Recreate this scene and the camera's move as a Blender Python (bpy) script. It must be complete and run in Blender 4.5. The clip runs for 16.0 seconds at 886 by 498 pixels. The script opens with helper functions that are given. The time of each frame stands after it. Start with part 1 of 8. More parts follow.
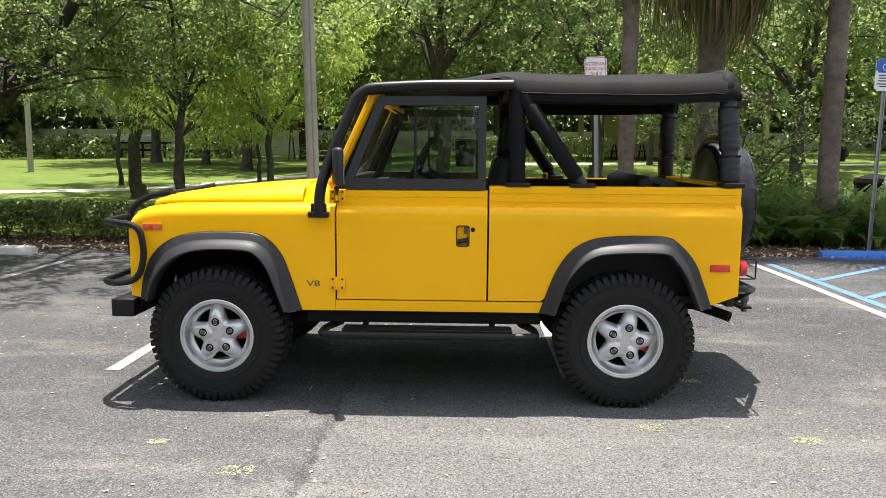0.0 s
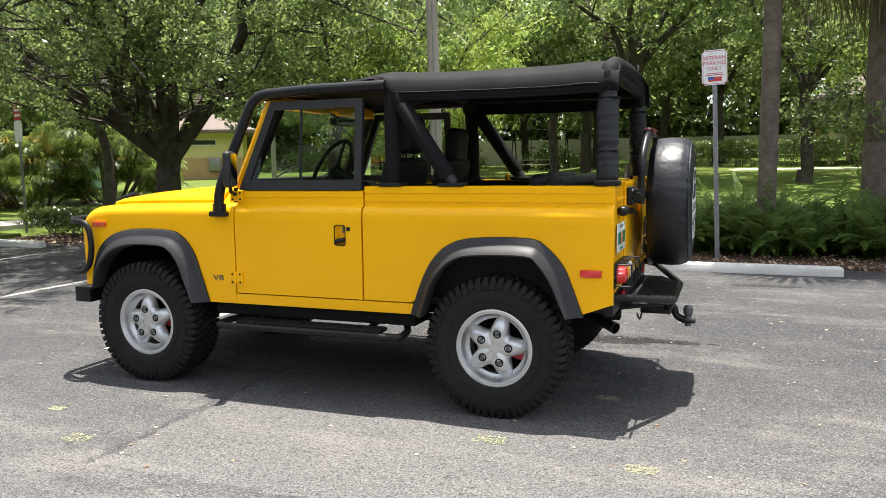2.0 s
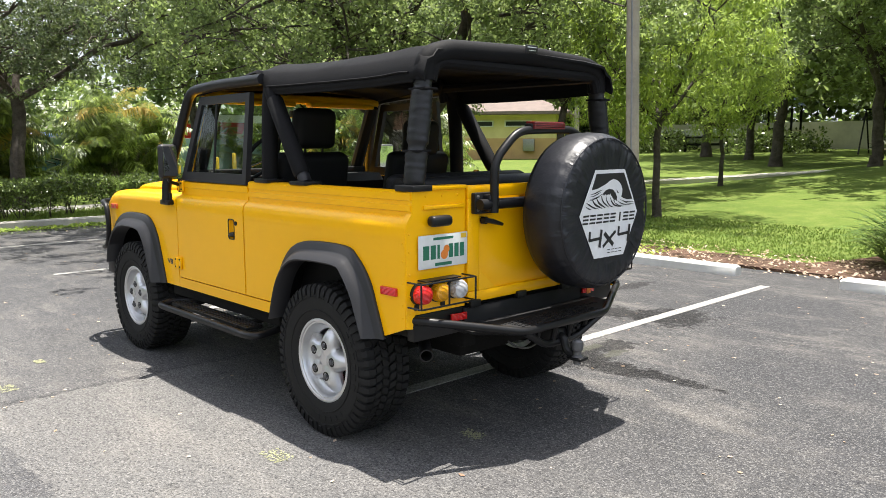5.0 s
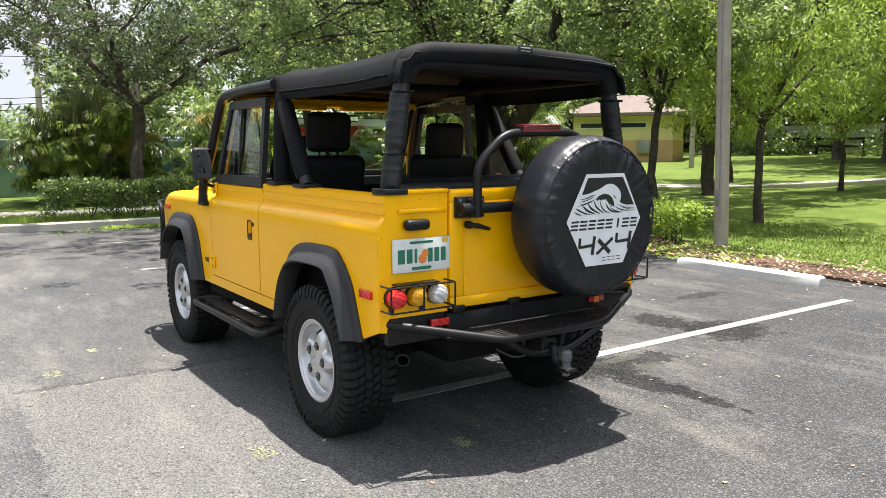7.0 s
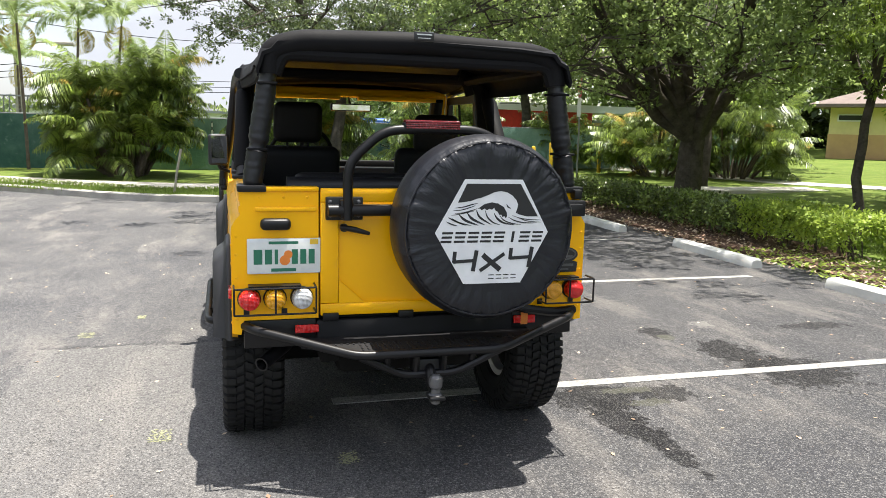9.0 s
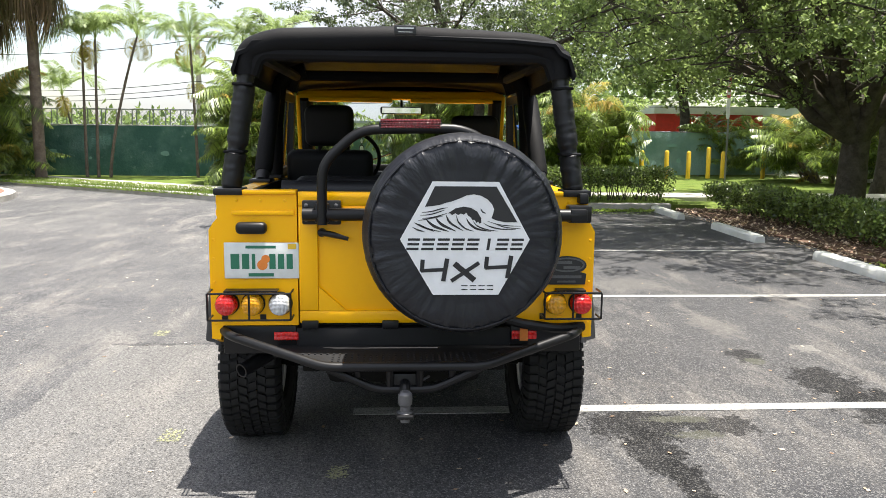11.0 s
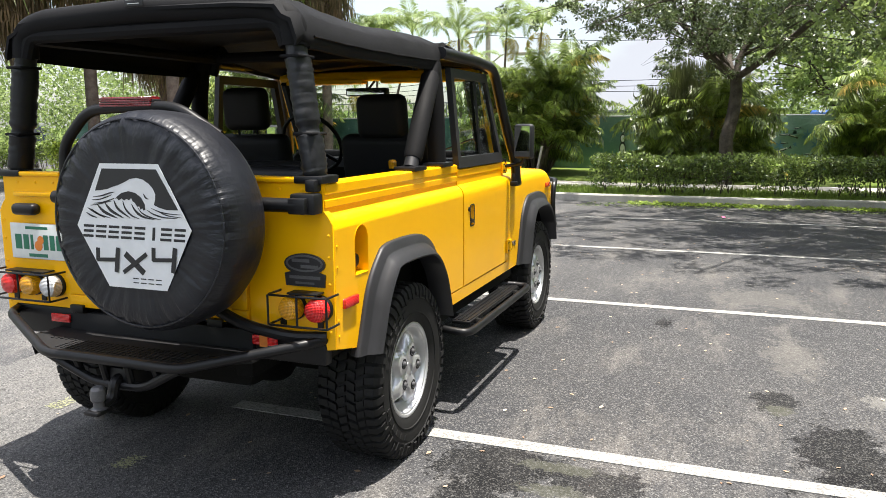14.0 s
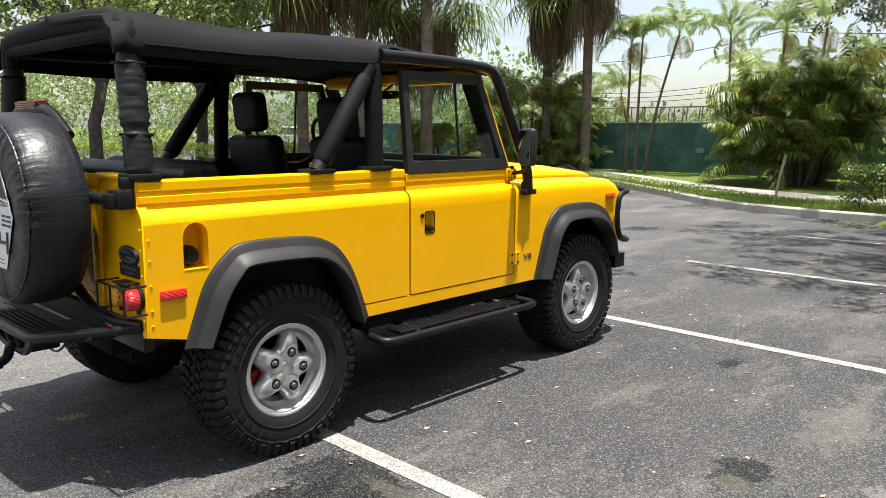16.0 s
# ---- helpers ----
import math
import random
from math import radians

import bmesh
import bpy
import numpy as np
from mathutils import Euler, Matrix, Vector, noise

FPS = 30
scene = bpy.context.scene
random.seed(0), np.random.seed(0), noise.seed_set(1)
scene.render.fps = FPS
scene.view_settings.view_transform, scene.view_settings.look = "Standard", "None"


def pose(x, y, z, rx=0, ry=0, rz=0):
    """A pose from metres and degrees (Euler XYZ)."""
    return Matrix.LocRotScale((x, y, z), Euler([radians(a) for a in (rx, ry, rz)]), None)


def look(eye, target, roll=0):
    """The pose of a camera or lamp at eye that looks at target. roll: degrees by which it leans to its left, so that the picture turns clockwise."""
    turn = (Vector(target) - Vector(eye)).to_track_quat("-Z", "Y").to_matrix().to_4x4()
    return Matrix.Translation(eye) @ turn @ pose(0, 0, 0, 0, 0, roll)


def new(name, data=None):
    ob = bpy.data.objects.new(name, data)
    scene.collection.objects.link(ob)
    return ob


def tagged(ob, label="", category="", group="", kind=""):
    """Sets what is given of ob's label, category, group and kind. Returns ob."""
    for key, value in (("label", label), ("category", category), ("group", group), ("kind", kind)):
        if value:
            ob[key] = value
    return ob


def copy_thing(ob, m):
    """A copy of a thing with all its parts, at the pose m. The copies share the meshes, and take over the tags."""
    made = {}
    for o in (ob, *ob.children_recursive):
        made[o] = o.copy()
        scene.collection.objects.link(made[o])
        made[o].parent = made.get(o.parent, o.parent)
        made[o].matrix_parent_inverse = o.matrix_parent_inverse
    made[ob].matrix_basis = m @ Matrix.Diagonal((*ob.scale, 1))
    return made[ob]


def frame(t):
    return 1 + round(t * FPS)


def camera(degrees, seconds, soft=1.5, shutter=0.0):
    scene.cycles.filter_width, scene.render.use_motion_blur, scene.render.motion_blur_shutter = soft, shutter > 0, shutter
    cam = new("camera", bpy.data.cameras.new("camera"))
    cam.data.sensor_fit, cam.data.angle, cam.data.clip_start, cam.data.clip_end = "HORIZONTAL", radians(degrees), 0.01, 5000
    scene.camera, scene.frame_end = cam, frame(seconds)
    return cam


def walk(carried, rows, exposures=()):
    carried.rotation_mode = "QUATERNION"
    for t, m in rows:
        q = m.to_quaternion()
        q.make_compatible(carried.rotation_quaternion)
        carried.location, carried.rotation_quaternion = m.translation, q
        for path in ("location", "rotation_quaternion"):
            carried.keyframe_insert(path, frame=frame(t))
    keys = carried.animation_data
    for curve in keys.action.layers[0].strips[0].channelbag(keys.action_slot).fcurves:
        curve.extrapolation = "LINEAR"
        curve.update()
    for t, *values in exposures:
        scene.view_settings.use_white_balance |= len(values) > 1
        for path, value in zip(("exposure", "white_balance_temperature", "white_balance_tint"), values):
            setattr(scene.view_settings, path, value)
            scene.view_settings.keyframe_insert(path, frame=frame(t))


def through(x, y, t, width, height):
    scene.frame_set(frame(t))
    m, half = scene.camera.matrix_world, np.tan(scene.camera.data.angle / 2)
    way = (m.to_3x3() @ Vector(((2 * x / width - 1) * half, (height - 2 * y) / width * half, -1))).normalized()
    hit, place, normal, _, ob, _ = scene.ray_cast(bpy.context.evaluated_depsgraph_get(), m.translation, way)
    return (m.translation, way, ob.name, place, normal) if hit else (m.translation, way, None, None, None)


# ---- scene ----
cam = camera(60.1, 16.0, soft=0.5)
PATH = [
    (0, (1.448, -5.164, 1.458), (1.386, -3.181, 1.207), 0.4),
    (0.5, (1.908, -5.137, 1.427), (1.722, -3.16, 1.183), 0.2),
    (1, (2.426, -5.094, 1.396), (2.095, -3.136, 1.163), -0.2),
    (1.5, (2.985, -4.942, 1.397), (2.477, -3.022, 1.166), -0.4),
    (2, (3.544, -4.767, 1.397), (2.845, -2.907, 1.173), -0.7),
    (2.5, (4.031, -4.484, 1.386), (3.154, -2.702, 1.15), -0.9),
    (3, (4.499, -4.173, 1.39), (3.471, -2.475, 1.144), -1.2),
    (3.5, (4.864, -3.799, 1.411), (3.715, -2.181, 1.159), -1.1),
    (3.7, (4.99, -3.648, 1.423), (3.792, -2.066, 1.17), -1.0),
    (5.8, (5.736, -2.842, 1.49), (4.212, -1.578, 1.211), 0.0),
    (6, (5.785, -2.816, 1.493), (4.245, -1.572, 1.213), -0.1),
    (6.5, (5.846, -2.725, 1.494), (4.267, -1.529, 1.213), -0.4),
    (7, (5.899, -2.485, 1.476), (4.265, -1.361, 1.213), -0.2),
    (7.5, (6.021, -2.093, 1.499), (4.313, -1.084, 1.242), 0.2),
    (8, (6.19, -1.663, 1.527), (4.409, -0.794, 1.256), 0.8),
    (8.5, (6.285, -1.235, 1.53), (4.436, -0.527, 1.246), 1.3),
    (8.7, (6.315, -1.08, 1.547), (4.444, -0.437, 1.252), 1.4),
    (10.8, (6.226, -0.052, 1.523), (4.253, 0.097, 1.228), 0.8),
    (11, (6.218, -0.049, 1.524), (4.244, 0.075, 1.229), 0.6),
    (11.5, (6.203, -0.038, 1.519), (4.226, -0.001, 1.22), 0.4),
    (12, (6.187, 0.164, 1.493), (4.213, 0.069, 1.186), 0.3),
    (12.5, (6.157, 0.633, 1.509), (4.197, 0.399, 1.191), 0.1),
    (13, (5.969, 1.161, 1.501), (4.029, 0.793, 1.185), -0.1),
    (13.5, (5.751, 1.693, 1.494), (3.849, 1.164, 1.176), -0.2),
    (14, (5.409, 2.153, 1.474), (3.564, 1.451, 1.155), -0.3),
    (14.5, (5.11, 2.613, 1.46), (3.34, 1.738, 1.144), -0.0),
    (15, (4.802, 3.011, 1.45), (3.125, 1.967, 1.137), 0.0),
    (15.5, (4.536, 3.353, 1.468), (2.975, 2.142, 1.155), 0.0),
    (16, (4.3, 3.654, 1.474), (2.87, 2.289, 1.164), 0.3),
]
walk(cam, [(t, look(eye, target, roll)) for t, eye, target, roll in PATH], exposures=((0.0, 1.23), (3.5, 1.26), (7.0, 1.28), (11.0, 1.36), (12.0, 1.44), (13.5, 1.35), (14.5, 1.15), (16.0, 0.98)))

# ---- light ----
SUN_DIR = Vector((-0.02, 0.15, 1.0)).normalized()
world = bpy.data.worlds.new("sky")
scene.world = world
world.use_nodes = True
wn, wl = world.node_tree.nodes, world.node_tree.links
wn.clear()
w_out = wn.new("ShaderNodeOutputWorld")
w_bg = wn.new("ShaderNodeBackground")
w_sky = wn.new("ShaderNodeTexSky")
w_sky.sky_type = "NISHITA"
w_sky.sun_disc = False
w_sky.sun_elevation = math.asin(SUN_DIR.z)
w_sky.sun_rotation = math.atan2(SUN_DIR.x, SUN_DIR.y)
w_sky.air_density, w_sky.dust_density, w_sky.ozone_density = 1.2, 2.0, 1.0
w_tc = wn.new("ShaderNodeTexCoord")
w_map = wn.new("ShaderNodeMapping")
w_map.inputs["Scale"].default_value = (1.6, 1.6, 4.0)
w_noise = wn.new("ShaderNodeTexNoise")
w_noise.inputs["Scale"].default_value = 1.7
w_noise.inputs["Detail"].default_value = 6
w_ramp = wn.new("ShaderNodeValToRGB")
w_ramp.color_ramp.elements[0].position, w_ramp.color_ramp.elements[1].position = 0.34, 0.60
w_mix = wn.new("ShaderNodeMixRGB")
# thin bright cloud: greyer low down, brightest half way up
w_sep = wn.new("ShaderNodeSeparateXYZ")
w_up = wn.new("ShaderNodeValToRGB")
w_up.color_ramp.elements[0].position, w_up.color_ramp.elements[1].position = 0.12, 1.0
w_up.color_ramp.elements[0].color, w_up.color_ramp.elements[1].color = (0.39, 0.415, 0.46, 1), (0.46, 0.47, 0.50, 1)
w_up.color_ramp.elements.new(0.36).color = (0.78, 0.785, 0.80, 1)
w_gain = wn.new("ShaderNodeVectorMath")
w_gain.operation = "MULTIPLY"
w_gain.inputs[1].default_value = (7.0, 6.85, 6.8)
w_bg.inputs["Strength"].default_value = 0.13
wl.new(w_tc.outputs["Generated"], w_sep.inputs[0])
wl.new(w_sep.outputs["Z"], w_up.inputs[0])
wl.new(w_up.outputs[0], w_gain.inputs[0])
wl.new(w_gain.outputs[0], w_mix.inputs[2])
wl.new(w_tc.outputs["Generated"], w_map.inputs[0])
wl.new(w_map.outputs[0], w_noise.inputs["Vector"])
wl.new(w_noise.outputs["Fac"], w_ramp.inputs[0])
wl.new(w_ramp.outputs[0], w_mix.inputs[0])
wl.new(w_sky.outputs[0], w_mix.inputs[1])
wl.new(w_mix.outputs[0], w_bg.inputs["Color"])
wl.new(w_bg.outputs[0], w_out.inputs[0])

sun_data = bpy.data.lights.new("sun", "SUN")
sun_data.energy, sun_data.angle, sun_data.color = 5.0, radians(0.6), (1.0, 0.95, 0.87)
sun = new("sun", sun_data)
sun.matrix_world = look((0, 0, 40), Vector((0, 0, 40)) - SUN_DIR * 10)
scene.view_settings.exposure = 0.66

# ---- materials ----


def nodes_of(name):
    m = bpy.data.materials.new(name)
    m.use_nodes = True
    nt = m.node_tree
    return m, nt, nt.nodes["Principled BSDF"], nt.nodes["Material Output"]


def rgb(c, k=1.0):
    return (min(c[0] * k, 1), min(c[1] * k, 1), min(c[2] * k, 1), 1)


def noise_node(nt, scale, detail=4, rough=0.6, vec=None):
    n = nt.nodes.new("ShaderNodeTexNoise")
    n.inputs["Scale"].default_value, n.inputs["Detail"].default_value, n.inputs["Roughness"].default_value = scale, detail, rough
    if vec is None:
        tc = nt.nodes.new("ShaderNodeTexCoord")
        vec = tc.outputs["Object"]
    nt.links.new(vec, n.inputs["Vector"])
    return n


def mix_node(nt, fac, a, b, blend="MIX"):
    n = nt.nodes.new("ShaderNodeMixRGB")
    n.blend_type = blend
    for k, v in ((0, fac), (1, a), (2, b)):
        if isinstance(v, (tuple, float, int)):
            n.inputs[k].default_value = v
        else:
            nt.links.new(v, n.inputs[k])
    return n.outputs[0]


def ramp_node(nt, fac, lo, hi, a=(0, 0, 0, 1), b=(1, 1, 1, 1)):
    n = nt.nodes.new("ShaderNodeValToRGB")
    n.color_ramp.elements[0].position, n.color_ramp.elements[1].position = lo, hi
    n.color_ramp.elements[0].color, n.color_ramp.elements[1].color = a, b
    nt.links.new(fac, n.inputs[0])
    return n.outputs[0]


def bump_node(nt, height, strength, dist, bsdf):
    n = nt.nodes.new("ShaderNodeBump")
    n.inputs["Strength"].default_value, n.inputs["Distance"].default_value = strength, dist
    nt.links.new(height, n.inputs["Height"])
    nt.links.new(n.outputs[0], bsdf.inputs["Normal"])


def mat(name, col, rough=0.6, metal=0.0, var=0.15, scale=5.0, fine=90.0, bump=0.15, dist=0.004, coat=0.0, spec=0.5, col2=None, rvar=0.12):
    """A surface with broad and fine variation of colour, gloss and relief."""
    m, nt, b, _ = nodes_of(name)
    big, small = noise_node(nt, scale, 5), noise_node(nt, fine, 3)
    c2 = rgb(col2) if col2 else rgb(col, 1 + var)
    c = mix_node(nt, ramp_node(nt, big.outputs["Fac"], 0.35, 0.65), rgb(col, 1 - var), c2)
    c = mix_node(nt, 0.35 * min(1, var * 4), c, ramp_node(nt, small.outputs["Fac"], 0.3, 0.7, rgb(col, 1 - var * 1.5), rgb(col, 1 + var * 1.5)))
    nt.links.new(c, b.inputs["Base Color"])
    r = nt.nodes.new("ShaderNodeMapRange")
    r.inputs[3].default_value, r.inputs[4].default_value = max(0.02, rough - rvar), min(1, rough + rvar)
    nt.links.new(big.outputs["Fac"], r.inputs[0])
    nt.links.new(r.outputs[0], b.inputs["Roughness"])
    b.inputs["Metallic"].default_value = metal
    b.inputs["Coat Weight"].default_value = coat
    b.inputs["Coat Roughness"].default_value = 0.06
    b.inputs["Specular IOR Level"].default_value = spec
    if bump:
        bump_node(nt, small.outputs["Fac"], bump, dist, b)
    return m


def leaf_mat(name, dark, light, through=0.35, rough=0.45, skew=1.0, spec=0.3):
    """Leaves: each blade its own green, whole sprays fresher or older, some light passing through."""
    m, nt, b, out = nodes_of(name)
    g = nt.nodes.new("ShaderNodeNewGeometry")
    spray = noise_node(nt, 2.6, 2)
    few = nt.nodes.new("ShaderNodeMath")
    few.operation = "POWER"
    nt.links.new(g.outputs["Random Per Island"], few.inputs[0])
    few.inputs[1].default_value = skew
    c = mix_node(nt, few.outputs[0], rgb(dark), rgb(light))
    c = mix_node(nt, ramp_node(nt, spray.outputs["Fac"], 0.56, 0.70, (0, 0, 0, 1), (0.7, 0.7, 0.7, 1)), c, rgb(light, 1.35))
    c = mix_node(nt, ramp_node(nt, spray.outputs["Fac"], 0.34, 0.46, (0.6, 0.6, 0.6, 1), (0, 0, 0, 1)), c, rgb(dark))
    nt.links.new(c, b.inputs["Base Color"])
    b.inputs["Roughness"].default_value = rough
    b.inputs["Specular IOR Level"].default_value = spec
    t = nt.nodes.new("ShaderNodeBsdfTranslucent")
    nt.links.new(mix_node(nt, 0.6, c, (0.43, 0.55, 0.18, 1)), t.inputs[0])
    s = nt.nodes.new("ShaderNodeMixShader")
    s.inputs[0].default_value = through
    nt.links.new(b.outputs[0], s.inputs[1])
    nt.links.new(t.outputs[0], s.inputs[2])
    nt.links.new(s.outputs[0], out.inputs[0])
    return m


def asphalt_mat():
    """Old rolled asphalt: fine stone in dark binder, paler where it is worn, a mended patch, damp stains and hairline cracks."""
    m, nt, b, _ = nodes_of("asphalt")
    geo = nt.nodes.new("ShaderNodeNewGeometry")
    pos = geo.outputs["Position"]

    def cells(scale):
        v = nt.nodes.new("ShaderNodeTexVoronoi")
        v.inputs["Scale"].default_value = scale
        nt.links.new(pos, v.inputs["Vector"])
        return v

    def calc(op, x, y, z=None):
        n = nt.nodes.new("ShaderNodeMath")
        n.operation = op
        for k, v in enumerate((x, y, z)):
            if isinstance(v, (int, float)):
                n.inputs[k].default_value = v
            elif v is not None:
                nt.links.new(v, n.inputs[k])
        return n.outputs[0]

    def step(value, lo, hi, a=0.0, z=1.0):
        n = nt.nodes.new("ShaderNodeMapRange")
        for k, v in enumerate((lo, hi, a, z)):
            n.inputs[k + 1].default_value = v
        nt.links.new(value, n.inputs[0])
        return n.outputs[0]

    grit, pebble = cells(160), cells(70)
    broad, mid = noise_node(nt, 0.42, 5, 0.6, pos).outputs["Fac"], noise_node(nt, 2.1, 9, 0.70, pos).outputs["Fac"]
    fine, pores = noise_node(nt, 78, 3, 0.7, pos).outputs["Fac"], noise_node(nt, 27, 6, 0.78, pos).outputs["Fac"]
    along = nt.nodes.new("ShaderNodeMapping")
    along.inputs["Scale"].default_value = (0.40, 1.15, 1.0)
    nt.links.new(pos, along.inputs[0])
    worn, ragged = noise_node(nt, 1.6, 10, 0.70, along.outputs[0]).outputs["Fac"], noise_node(nt, 8.5, 10, 0.72, pos).outputs["Fac"]
    sep = nt.nodes.new("ShaderNodeSeparateXYZ")
    nt.links.new(pos, sep.inputs[0])
    X, Y = sep.outputs["X"], sep.outputs["Y"]
    # the bays were sealed later than the drive: darker, with an uneven seam
    sealed = step(calc("MULTIPLY_ADD", broad, 3.0, Y), -0.6, 2.0)
    old = mix_node(nt, ramp_node(nt, broad, 0.36, 0.64), (0.080, 0.081, 0.086, 1), (0.132, 0.130, 0.129, 1))
    dark = mix_node(nt, ramp_node(nt, broad, 0.38, 0.64), (0.048, 0.049, 0.053, 1), (0.078, 0.077, 0.078, 1))
    c = mix_node(nt, sealed, old, dark)
    # worn, dusty tracks and smoother darker ones
    dusty = mix_node(nt, sealed, (0.225, 0.211, 0.195, 1), (0.180, 0.168, 0.155, 1))
    c = mix_node(nt, ramp_node(nt, worn, 0.51, 0.65, (0, 0, 0, 1), (0.68, 0.68, 0.68, 1)), c, dusty)
    c = mix_node(nt, ramp_node(nt, mid, 0.54, 0.74, (0, 0, 0, 1), (0.42, 0.42, 0.42, 1)), c, dusty)
    c = mix_node(nt, ramp_node(nt, worn, 0.34, 0.46, (0.50, 0.50, 0.50, 1), (0, 0, 0, 1)), c, (0.050, 0.051, 0.056, 1))
    c = mix_node(nt, ramp_node(nt, mid, 0.30, 0.42, (0.40, 0.40, 0.40, 1), (0, 0, 0, 1)), c, (0.046, 0.047, 0.051, 1))
    # the mended patch, coarser and paler, cut square on two sides
    wob = calc("MULTIPLY_ADD", ragged, 0.22, -0.11)
    inx = step(calc("ADD", X, wob), 0.715, 0.735)
    iny = step(calc("ADD", Y, wob), -2.10, -2.07)
    fade = calc("MULTIPLY", step(X, 2.3, 4.2, 1, 0), step(Y, -1.1, 0.2, 1, 0))
    patch = calc("MULTIPLY", calc("MULTIPLY", inx, iny), fade)
    c = mix_node(nt, calc("MULTIPLY", patch, 0.42), c, (0.205, 0.199, 0.189, 1))
    edge = calc("MULTIPLY", calc("MULTIPLY", step(calc("ADD", X, wob), 0.66, 0.70), step(calc("ADD", X, wob), 0.735, 0.75, 1, 0)), calc("MULTIPLY", iny, fade))
    c = mix_node(nt, calc("MULTIPLY", edge, 0.55), c, (0.040, 0.040, 0.042, 1))
    # stones, binder and pores
    stone, big = ramp_node(nt, grit.outputs["Color"], 0.58, 0.90), ramp_node(nt, pebble.outputs["Color"], 0.86, 0.91)
    c = mix_node(nt, mix_node(nt, 0.62, (0, 0, 0, 1), stone), c, mix_node(nt, 0.65, c, (0.40, 0.39, 0.375, 1)))
    c = mix_node(nt, mix_node(nt, 0.26, (0, 0, 0, 1), big), c, (0.34, 0.325, 0.305, 1))
    c = mix_node(nt, ramp_node(nt, fine, 0.33, 0.52, (0.88, 0.88, 0.88, 1), (0, 0, 0, 1)), c, (0.028, 0.028, 0.031, 1))
    c = mix_node(nt, ramp_node(nt, pores, 0.32, 0.48, (0.75, 0.75, 0.75, 1), (0, 0, 0, 1)), c, (0.025, 0.025, 0.027, 1))
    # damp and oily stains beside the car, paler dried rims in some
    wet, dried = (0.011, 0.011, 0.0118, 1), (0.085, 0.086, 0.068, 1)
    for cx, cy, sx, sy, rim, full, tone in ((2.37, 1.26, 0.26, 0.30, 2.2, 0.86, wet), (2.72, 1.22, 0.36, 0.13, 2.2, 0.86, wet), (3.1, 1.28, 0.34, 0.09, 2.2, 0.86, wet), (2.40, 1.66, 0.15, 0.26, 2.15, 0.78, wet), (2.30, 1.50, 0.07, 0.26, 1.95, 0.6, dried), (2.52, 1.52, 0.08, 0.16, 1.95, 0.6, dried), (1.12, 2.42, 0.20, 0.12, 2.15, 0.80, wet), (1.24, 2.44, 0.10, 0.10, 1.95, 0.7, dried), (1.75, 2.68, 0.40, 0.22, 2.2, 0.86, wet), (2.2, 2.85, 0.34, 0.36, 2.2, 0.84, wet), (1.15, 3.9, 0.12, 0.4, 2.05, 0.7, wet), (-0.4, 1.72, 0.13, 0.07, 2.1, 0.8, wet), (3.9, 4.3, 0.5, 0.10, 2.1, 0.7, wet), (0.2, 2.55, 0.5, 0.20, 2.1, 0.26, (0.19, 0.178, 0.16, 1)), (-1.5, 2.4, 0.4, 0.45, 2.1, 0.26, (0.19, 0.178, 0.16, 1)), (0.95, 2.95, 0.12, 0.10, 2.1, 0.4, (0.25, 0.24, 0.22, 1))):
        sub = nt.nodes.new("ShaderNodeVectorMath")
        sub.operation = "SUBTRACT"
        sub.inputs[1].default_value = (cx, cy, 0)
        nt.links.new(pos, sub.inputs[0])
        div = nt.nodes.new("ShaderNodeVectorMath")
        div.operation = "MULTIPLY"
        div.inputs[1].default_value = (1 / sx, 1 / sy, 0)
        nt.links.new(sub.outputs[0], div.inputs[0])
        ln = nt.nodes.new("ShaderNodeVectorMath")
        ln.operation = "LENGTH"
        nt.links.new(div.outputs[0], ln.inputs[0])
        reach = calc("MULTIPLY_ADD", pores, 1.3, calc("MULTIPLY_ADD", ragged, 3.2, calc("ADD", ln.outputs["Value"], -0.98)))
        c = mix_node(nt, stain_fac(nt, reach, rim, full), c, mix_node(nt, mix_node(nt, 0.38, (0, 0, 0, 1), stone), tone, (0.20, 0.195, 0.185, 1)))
    # hairline cracks
    crack = nt.nodes.new("ShaderNodeTexVoronoi")
    crack.feature = "DISTANCE_TO_EDGE"
    crack.inputs["Scale"].default_value = 0.45
    bend = nt.nodes.new("ShaderNodeVectorMath")
    bend.operation = "MULTIPLY_ADD"
    nt.links.new(noise_node(nt, 2.6, 8, 0.72, pos).outputs["Color"], bend.inputs[0])
    bend.inputs[1].default_value = (0.9, 0.9, 0)
    nt.links.new(pos, bend.inputs[2])
    nt.links.new(bend.outputs[0], crack.inputs["Vector"])
    c = mix_node(nt, ramp_node(nt, crack.outputs["Distance"], 0.0, 0.003, (0.4, 0.4, 0.4, 1), (0, 0, 0, 1)), c, (0.03, 0.03, 0.03, 1))
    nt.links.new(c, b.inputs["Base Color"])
    b.inputs["Roughness"].default_value = 0.88
    b.inputs["Specular IOR Level"].default_value = 0.10
    bump_node(nt, mix_node(nt, 0.5, grit.outputs["Distance"], fine), 0.9, 0.009, b)
    return m


def stain_fac(nt, value, edge, full):
    r = nt.nodes.new("ShaderNodeMapRange")
    r.inputs[1].default_value, r.inputs[2].default_value = edge - 0.10, edge + 0.08
    r.inputs[3].default_value, r.inputs[4].default_value = full, 0.0
    nt.links.new(value, r.inputs[0])
    return r.outputs[0]


